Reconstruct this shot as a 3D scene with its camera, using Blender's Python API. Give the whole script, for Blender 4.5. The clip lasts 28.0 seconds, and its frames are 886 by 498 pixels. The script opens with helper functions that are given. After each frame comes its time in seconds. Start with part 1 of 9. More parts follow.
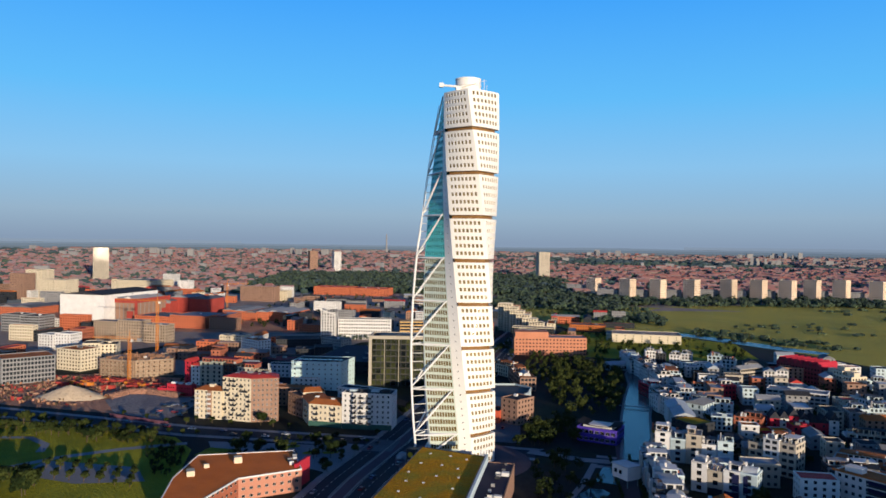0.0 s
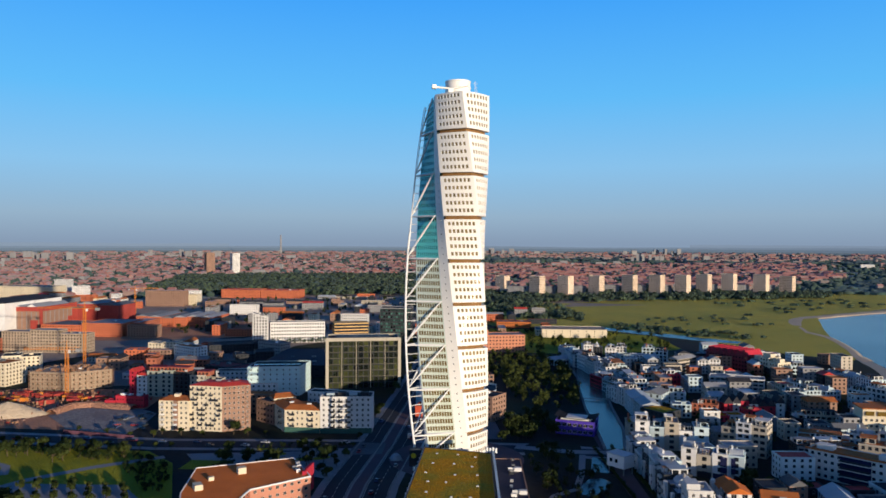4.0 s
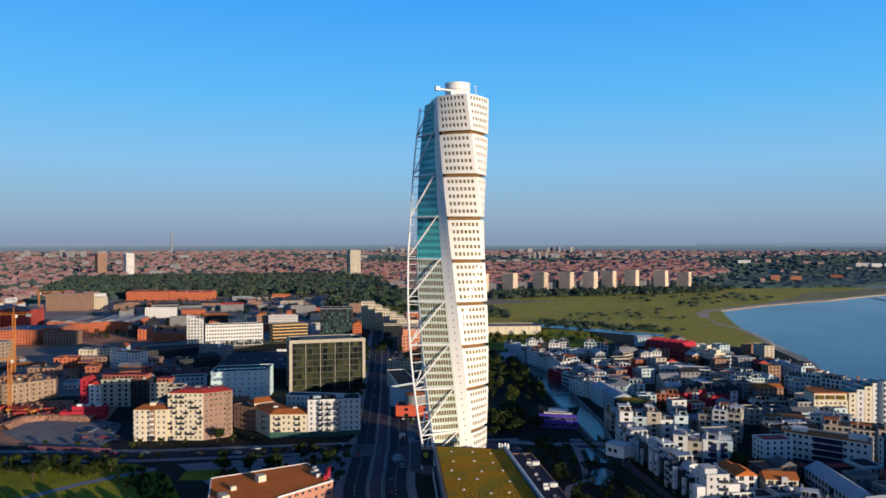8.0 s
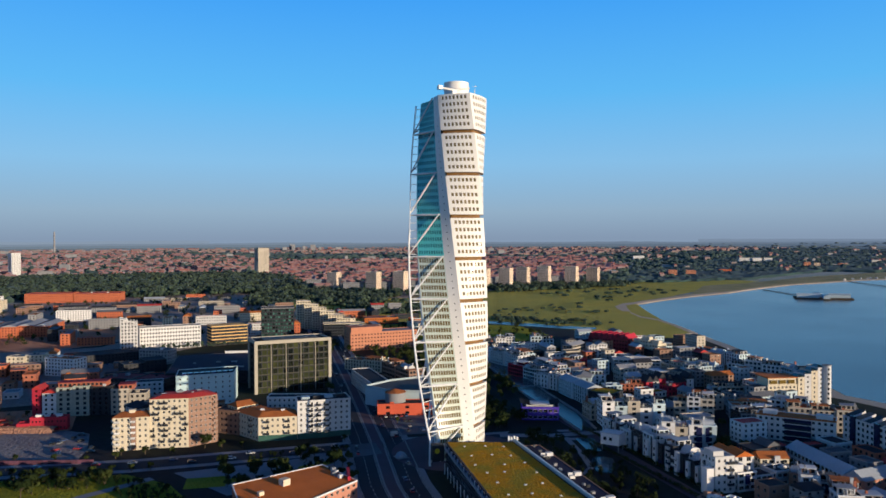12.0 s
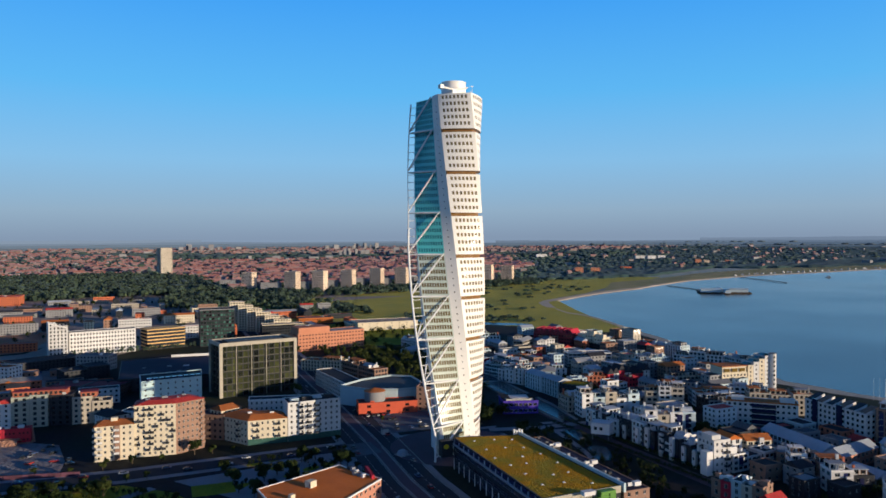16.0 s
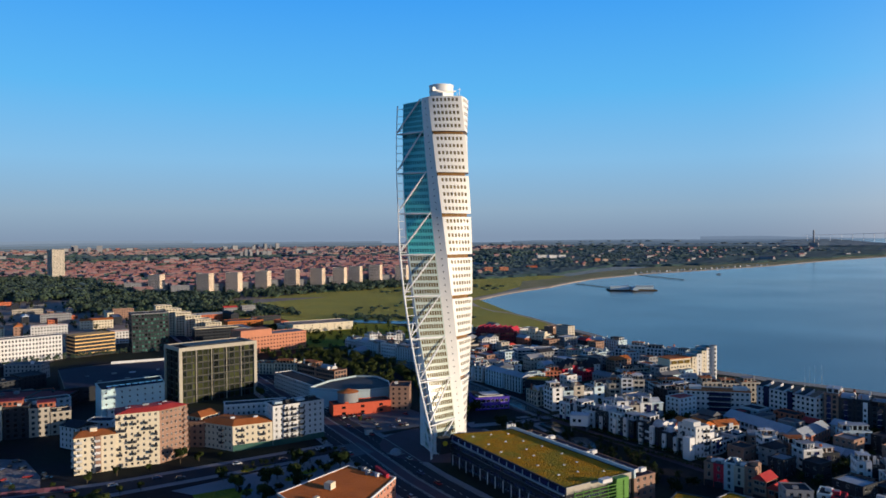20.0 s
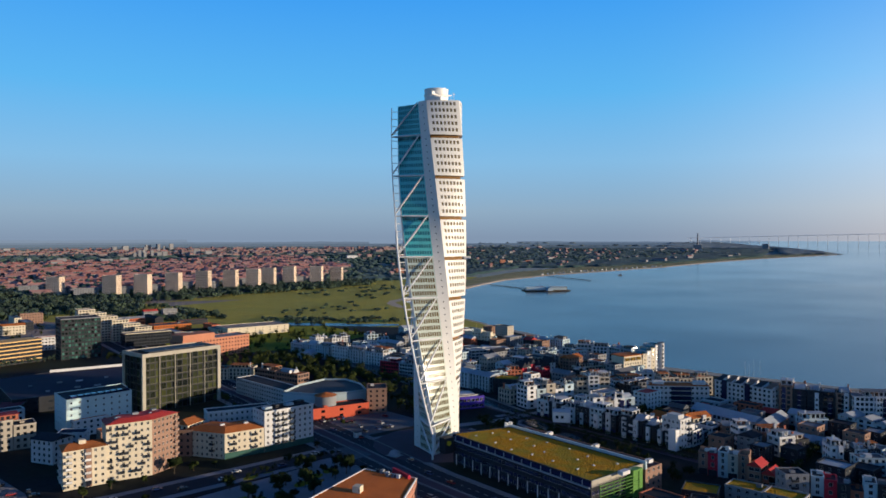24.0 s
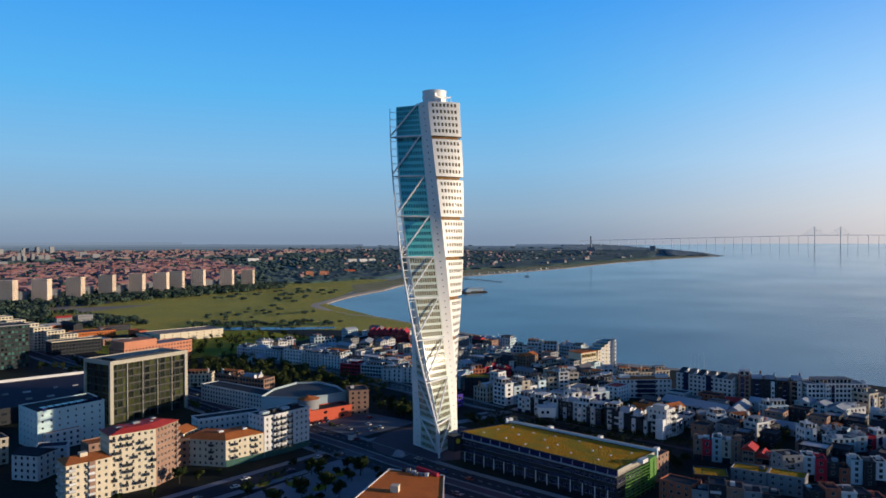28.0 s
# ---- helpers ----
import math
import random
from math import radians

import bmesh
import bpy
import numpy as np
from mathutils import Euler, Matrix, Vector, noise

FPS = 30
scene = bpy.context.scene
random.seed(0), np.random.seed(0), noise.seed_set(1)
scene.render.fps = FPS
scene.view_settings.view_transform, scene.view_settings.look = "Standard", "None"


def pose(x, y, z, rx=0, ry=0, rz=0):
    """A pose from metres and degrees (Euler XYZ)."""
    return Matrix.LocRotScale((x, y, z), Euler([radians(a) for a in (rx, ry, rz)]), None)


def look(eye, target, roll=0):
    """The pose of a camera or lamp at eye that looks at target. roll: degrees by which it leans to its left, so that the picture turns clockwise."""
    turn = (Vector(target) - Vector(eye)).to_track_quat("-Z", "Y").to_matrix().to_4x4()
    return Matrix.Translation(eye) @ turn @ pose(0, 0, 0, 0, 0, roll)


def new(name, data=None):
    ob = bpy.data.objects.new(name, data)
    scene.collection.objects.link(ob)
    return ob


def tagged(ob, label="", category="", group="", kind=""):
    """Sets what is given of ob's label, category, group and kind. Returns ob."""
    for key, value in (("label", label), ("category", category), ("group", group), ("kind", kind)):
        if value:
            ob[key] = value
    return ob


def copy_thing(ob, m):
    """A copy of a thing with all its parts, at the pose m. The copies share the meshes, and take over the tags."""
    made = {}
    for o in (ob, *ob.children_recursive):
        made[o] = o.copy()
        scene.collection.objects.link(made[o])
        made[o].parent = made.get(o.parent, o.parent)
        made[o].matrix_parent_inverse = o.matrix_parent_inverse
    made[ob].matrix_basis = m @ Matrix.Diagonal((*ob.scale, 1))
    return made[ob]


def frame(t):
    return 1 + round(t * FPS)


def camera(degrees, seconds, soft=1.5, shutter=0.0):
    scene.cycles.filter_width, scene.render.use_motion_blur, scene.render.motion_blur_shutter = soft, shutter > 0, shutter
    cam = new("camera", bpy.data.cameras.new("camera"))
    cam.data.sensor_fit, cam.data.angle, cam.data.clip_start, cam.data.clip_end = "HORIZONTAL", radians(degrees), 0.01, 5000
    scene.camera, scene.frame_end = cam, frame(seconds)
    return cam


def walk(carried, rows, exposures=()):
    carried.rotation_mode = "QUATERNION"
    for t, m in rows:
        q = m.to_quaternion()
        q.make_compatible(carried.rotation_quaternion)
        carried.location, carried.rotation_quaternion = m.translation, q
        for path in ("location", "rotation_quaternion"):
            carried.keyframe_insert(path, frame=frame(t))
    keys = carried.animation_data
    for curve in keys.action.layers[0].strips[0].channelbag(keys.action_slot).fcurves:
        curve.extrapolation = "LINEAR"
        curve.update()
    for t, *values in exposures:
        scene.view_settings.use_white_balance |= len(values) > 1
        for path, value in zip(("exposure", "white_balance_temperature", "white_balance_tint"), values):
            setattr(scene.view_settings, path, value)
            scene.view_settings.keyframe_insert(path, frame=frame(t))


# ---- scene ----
cam = camera(62.1, 28.0, soft=1.65)
PATH = [
    (0, (5.94, -8.97, 108.714), (5.993, -6.971, 108.695), 0.8),
    (0.5, (-0.237, -10.195, 108.747), (-0.145, -8.197, 108.728), 0.6),
    (1, (-6.329, -10.438, 108.71), (-6.2, -8.442, 108.691), 0.6),
    (1.5, (-12.761, -9.954, 108.751), (-12.592, -7.961, 108.733), 0.5),
    (2, (-19.357, -9.435, 108.729), (-19.145, -7.447, 108.711), 0.4),
    (2.5, (-26.078, -8.622, 108.788), (-25.834, -6.637, 108.77), 0.4),
    (3, (-32.885, -7.469, 108.916), (-32.609, -5.488, 108.898), 0.4),
    (3.5, (-39.668, -6.696, 108.873), (-39.351, -4.721, 108.855), 0.3),
    (5.5, (-67.295, -3.214, 109.295), (-66.819, -1.272, 109.276), 0.1),
    (6, (-74.544, -2.138, 109.464), (-74.03, -0.205, 109.444), 0.1),
    (6.5, (-81.646, -0.606, 109.602), (-81.098, 1.318, 109.582), 0.1),
    (7, (-88.514, 1.177, 109.716), (-87.933, 3.09, 109.695), 0.1),
    (7.5, (-95.308, 3.017, 109.83), (-94.693, 4.919, 109.808), 0.1),
    (8, (-101.859, 4.794, 109.869), (-101.209, 6.685, 109.847), -0.0),
    (8.5, (-108.666, 6.542, 109.999), (-107.98, 8.421, 109.976), -0.1),
    (9, (-115.276, 8.197, 110.075), (-114.556, 10.063, 110.052), -0.1),
    (9.5, (-121.764, 10.003, 110.006), (-121.011, 11.856, 109.983), -0.2),
    (10, (-128.095, 12.439, 110.075), (-127.311, 14.279, 110.049), -0.3),
    (10.5, (-134.52, 15.049, 110.041), (-133.702, 16.874, 110.015), -0.3),
    (11, (-140.675, 17.567, 109.958), (-139.825, 19.376, 109.932), -0.2),
    (11.5, (-146.869, 20.378, 110.136), (-145.985, 22.172, 110.108), -0.2),
    (12, (-153.204, 23.338, 110.227), (-152.287, 25.115, 110.197), -0.2),
    (12.5, (-159.504, 26.174, 110.244), (-158.555, 27.934, 110.215), -0.2),
    (14.5, (-183.601, 38.5, 109.799), (-182.528, 40.188, 109.768), -0.3),
    (15, (-189.563, 41.761, 109.784), (-188.459, 43.429, 109.752), -0.3),
    (15.5, (-195.011, 45.197, 109.742), (-193.879, 46.845, 109.708), -0.3),
    (16, (-200.665, 48.356, 109.699), (-199.503, 49.983, 109.666), -0.3),
    (16.5, (-206.135, 51.437, 109.531), (-204.943, 53.043, 109.497), -0.3),
    (17, (-211.216, 54.316, 109.186), (-209.996, 55.9, 109.154), -0.3),
    (17.5, (-216.726, 57.723, 109.395), (-215.477, 59.285, 109.362), -0.3),
    (18, (-221.905, 61.275, 109.44), (-220.627, 62.813, 109.407), -0.3),
    (18.5, (-227.111, 64.835, 109.581), (-225.806, 66.35, 109.547), -0.3),
    (19, (-232.153, 68.139, 109.767), (-230.821, 69.63, 109.733), -0.3),
    (19.5, (-237.235, 71.637, 109.914), (-235.877, 73.105, 109.879), -0.3),
    (20, (-242.539, 75.345, 110.077), (-241.155, 76.789, 110.043), -0.4),
    (20.5, (-247.349, 78.93, 110.375), (-245.941, 80.351, 110.341), -0.3),
    (21, (-252.243, 82.763, 110.577), (-250.812, 84.159, 110.543), -0.3),
    (21.5, (-257.436, 87.016, 110.702), (-255.98, 88.387, 110.669), -0.3),
    (23.5, (-277.35, 107.029, 111.228), (-275.795, 108.286, 111.195), -0.1),
    (24, (-281.877, 112.325, 110.948), (-280.299, 113.553, 110.916), -0.1),
    (24.5, (-286.541, 117.819, 110.462), (-284.94, 119.018, 110.432), -0.1),
    (25, (-291.413, 123.555, 110.115), (-289.79, 124.724, 110.088), -0.2),
    (25.5, (-295.758, 128.735, 110.1), (-294.115, 129.875, 110.072), -0.2),
    (26, (-300.235, 134.125, 110.07), (-298.572, 135.235, 110.043), -0.2),
    (26.5, (-304.627, 139.999, 109.882), (-302.943, 141.078, 109.856), -0.2),
    (27, (-308.943, 145.918, 109.79), (-307.24, 146.966, 109.764), -0.2),
    (27.5, (-313.031, 152.044, 109.704), (-311.308, 153.059, 109.678), -0.2),
    (28, (-317.049, 158.0, 109.73), (-315.306, 158.982, 109.705), -0.1),
]
walk(cam, [(t, look(eye, target, roll)) for t, eye, target, roll in PATH], [(0, 0.30), (9, 0.26), (16, 0.234), (28, 0.20)])

# ---- sky, sun, exposure ----
SUN_AZ = radians(153.3)          # clockwise from +y: where the sun stands
SUN_EL = radians(6.2)
world = bpy.data.worlds.new("sky")
scene.world = world
world.use_nodes = True
wn, wl = world.node_tree.nodes, world.node_tree.links
sky = wn.new("ShaderNodeTexSky")
sky.sky_type = "NISHITA"
sky.sun_disc = False
sky.sun_elevation = SUN_EL
sky.sun_rotation = SUN_AZ
sky.altitude = 0
sky.air_density, sky.dust_density, sky.ozone_density = 1.0, 1.0, 3.0
# clear air above a belt of blue-grey evening haze that runs all round the horizon
coord, axis, belt, blend = wn.new("ShaderNodeTexCoord"), wn.new("ShaderNodeSeparateXYZ"), wn.new("ShaderNodeValToRGB"), wn.new("ShaderNodeMix")
wl.new(coord.outputs["Generated"], axis.inputs[0])
wl.new(axis.outputs["Z"], belt.inputs["Fac"])
steps = belt.color_ramp.elements
steps[0].position, steps[0].color = 0.0, (0.25, 0.345, 0.49, 1)
steps[1].position, steps[1].color = 1.0, (0.007, 0.036, 0.14, 1)
for at, c in ((0.035, (0.30, 0.45, 0.62)), (0.10, (0.25, 0.55, 0.87)), (0.19, (0.115, 0.51, 0.98)), (0.31, (0.05, 0.38, 1.0)), (0.43, (0.018, 0.135, 0.47)), (0.65, (0.007, 0.048, 0.20))):
    e = steps.new(at)
    e.color = (*c, 1)
up = wn.new("ShaderNodeVectorMath")
up.operation = "SCALE"
up.inputs["Scale"].default_value = 7.0
wl.new(belt.outputs[0], up.inputs[0])
blend.data_type = "RGBA"
blend.inputs["Factor"].default_value = 0.9
wl.new(sky.outputs[0], blend.inputs["A"])
wl.new(up.outputs[0], blend.inputs["B"])
# the haze glows towards the low sun
toward, fade, low, glow, tint, total = (wn.new(k) for k in ("ShaderNodeVectorMath", "ShaderNodeMapRange", "ShaderNodeMapRange", "ShaderNodeMath", "ShaderNodeVectorMath", "ShaderNodeVectorMath"))
toward.operation = "DOT_PRODUCT"
toward.inputs[1].default_value = (math.sin(SUN_AZ), math.cos(SUN_AZ), 0.0)
wl.new(coord.outputs["Generated"], toward.inputs[0])
fade.interpolation_type = "SMOOTHSTEP"
fade.inputs["From Min"].default_value, fade.inputs["From Max"].default_value = 0.0, 0.95
wl.new(toward.outputs["Value"], fade.inputs["Value"])
low.interpolation_type = "SMOOTHSTEP"
low.inputs["From Min"].default_value, low.inputs["From Max"].default_value = 0.42, 0.0
wl.new(axis.outputs["Z"], low.inputs["Value"])
glow.operation = "MULTIPLY"
wl.new(fade.outputs[0], glow.inputs[0])
wl.new(low.outputs[0], glow.inputs[1])
tint.operation = "SCALE"
tint.inputs[0].default_value = (5.8, 4.1, 2.6)
wl.new(glow.outputs[0], tint.inputs["Scale"])
total.operation = "ADD"
wl.new(blend.outputs["Result"], total.inputs[0])
wl.new(tint.outputs[0], total.inputs[1])
wn["Background"].inputs["Strength"].default_value = 0.119
wl.new(total.outputs[0], wn["Background"].inputs["Color"])

sun_lamp = bpy.data.lights.new("sun", "SUN")
sun_lamp.energy, sun_lamp.angle, sun_lamp.color = 5.0, radians(0.55), (1.0, 0.82, 0.60)
sun_ob = new("sun", sun_lamp)
to_sun = Vector((math.sin(SUN_AZ) * math.cos(SUN_EL), math.cos(SUN_AZ) * math.cos(SUN_EL), math.sin(SUN_EL)))
sun_ob.matrix_world = Matrix.Translation(to_sun * 900) @ to_sun.to_track_quat("Z", "Y").to_matrix().to_4x4()

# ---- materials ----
SHADE_SCALE = 0.85          # scales every base colour down, so that shade comes out deeper


def surface(name, base, rough=0.8, var=0.18, big=0.05, fine=1.2, bump=0.15, metal=0.0, rand=0.0, island=0.0, spec=0.1, tint=None, relief=0.1, haze_sheen=0.0):
    """A node material: base colour varied at two scales (per metre), fine relief, and by object or island."""
    m = bpy.data.materials.new(name)
    m.use_nodes = True
    nt = m.node_tree
    n, l = nt.nodes, nt.links
    b = n["Principled BSDF"]
    geo = n.new("ShaderNodeNewGeometry")
    n1, n2 = n.new("ShaderNodeTexNoise"), n.new("ShaderNodeTexNoise")
    for node, s, d in ((n1, big, 4.0), (n2, fine, 3.0)):
        node.inputs["Scale"].default_value = s
        node.inputs["Detail"].default_value = d
        l.new(geo.outputs["Position"], node.inputs["Vector"])
    add = n.new("ShaderNodeMath"); add.operation = "ADD"
    l.new(n1.outputs["Fac"], add.inputs[0]); l.new(n2.outputs["Fac"], add.inputs[1])
    ramp = n.new("ShaderNodeMapRange")
    ramp.inputs["From Min"].default_value, ramp.inputs["From Max"].default_value = 0.6, 1.4
    ramp.inputs["To Min"].default_value, ramp.inputs["To Max"].default_value = SHADE_SCALE * (1 - var), SHADE_SCALE * (1 + var)
    l.new(add.outputs[0], ramp.inputs["Value"])
    val = ramp.outputs[0]
    if rand or island:
        src = n.new("ShaderNodeObjectInfo").outputs["Random"] if rand else geo.outputs["Random Per Island"]
        r2 = n.new("ShaderNodeMapRange")
        amount = rand or island
        r2.inputs["To Min"].default_value, r2.inputs["To Max"].default_value = 1 - amount, 1 + amount
        l.new(src, r2.inputs["Value"])
        mul = n.new("ShaderNodeMath"); mul.operation = "MULTIPLY"
        l.new(val, mul.inputs[0]); l.new(r2.outputs[0], mul.inputs[1])
        val = mul.outputs[0]
    col = n.new("ShaderNodeVectorMath"); col.operation = "SCALE"
    col.inputs[0].default_value = base
    if tint:
        mix = n.new("ShaderNodeMix"); mix.data_type = "RGBA"
        mix.inputs["A"].default_value, mix.inputs["B"].default_value = (*base, 1), (*tint, 1)
        if island:
            l.new(geo.outputs["Random Per Island"], mix.inputs["Factor"])
        elif rand:
            l.new(n.new("ShaderNodeObjectInfo").outputs["Random"], mix.inputs["Factor"])
        else:
            sharp = n.new("ShaderNodeMapRange")
            sharp.inputs["From Min"].default_value, sharp.inputs["From Max"].default_value = 0.4, 0.6
            l.new(n1.outputs["Fac"], sharp.inputs["Value"])
            l.new(sharp.outputs[0], mix.inputs["Factor"])
        l.new(mix.outputs["Result"], col.inputs[0])
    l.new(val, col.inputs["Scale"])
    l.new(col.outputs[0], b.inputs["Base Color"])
    b.inputs["Roughness"].default_value = rough
    b.inputs["Metallic"].default_value = metal
    b.inputs["Specular IOR Level"].default_value = spec
    # bluish sheen lays a veil of haze into the surface colour
    if haze_sheen:
        b.inputs["Sheen Weight"].default_value, b.inputs["Sheen Roughness"].default_value = haze_sheen, 0.6
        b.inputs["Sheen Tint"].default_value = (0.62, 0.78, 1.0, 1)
    if bump:
        bp = n.new("ShaderNodeBump")
        bp.inputs["Strength"].default_value, bp.inputs["Distance"].default_value = bump, relief
        l.new(n2.outputs["Fac"], bp.inputs["Height"])
        l.new(bp.outputs[0], b.inputs["Normal"])
    return m


def glazing(name, base, rough=0.08, rand=0.5, spec=0.5):
    return surface(name, base, rough=rough, var=0.25, big=0.2, fine=0.6, bump=0.0, rand=rand, spec=spec)


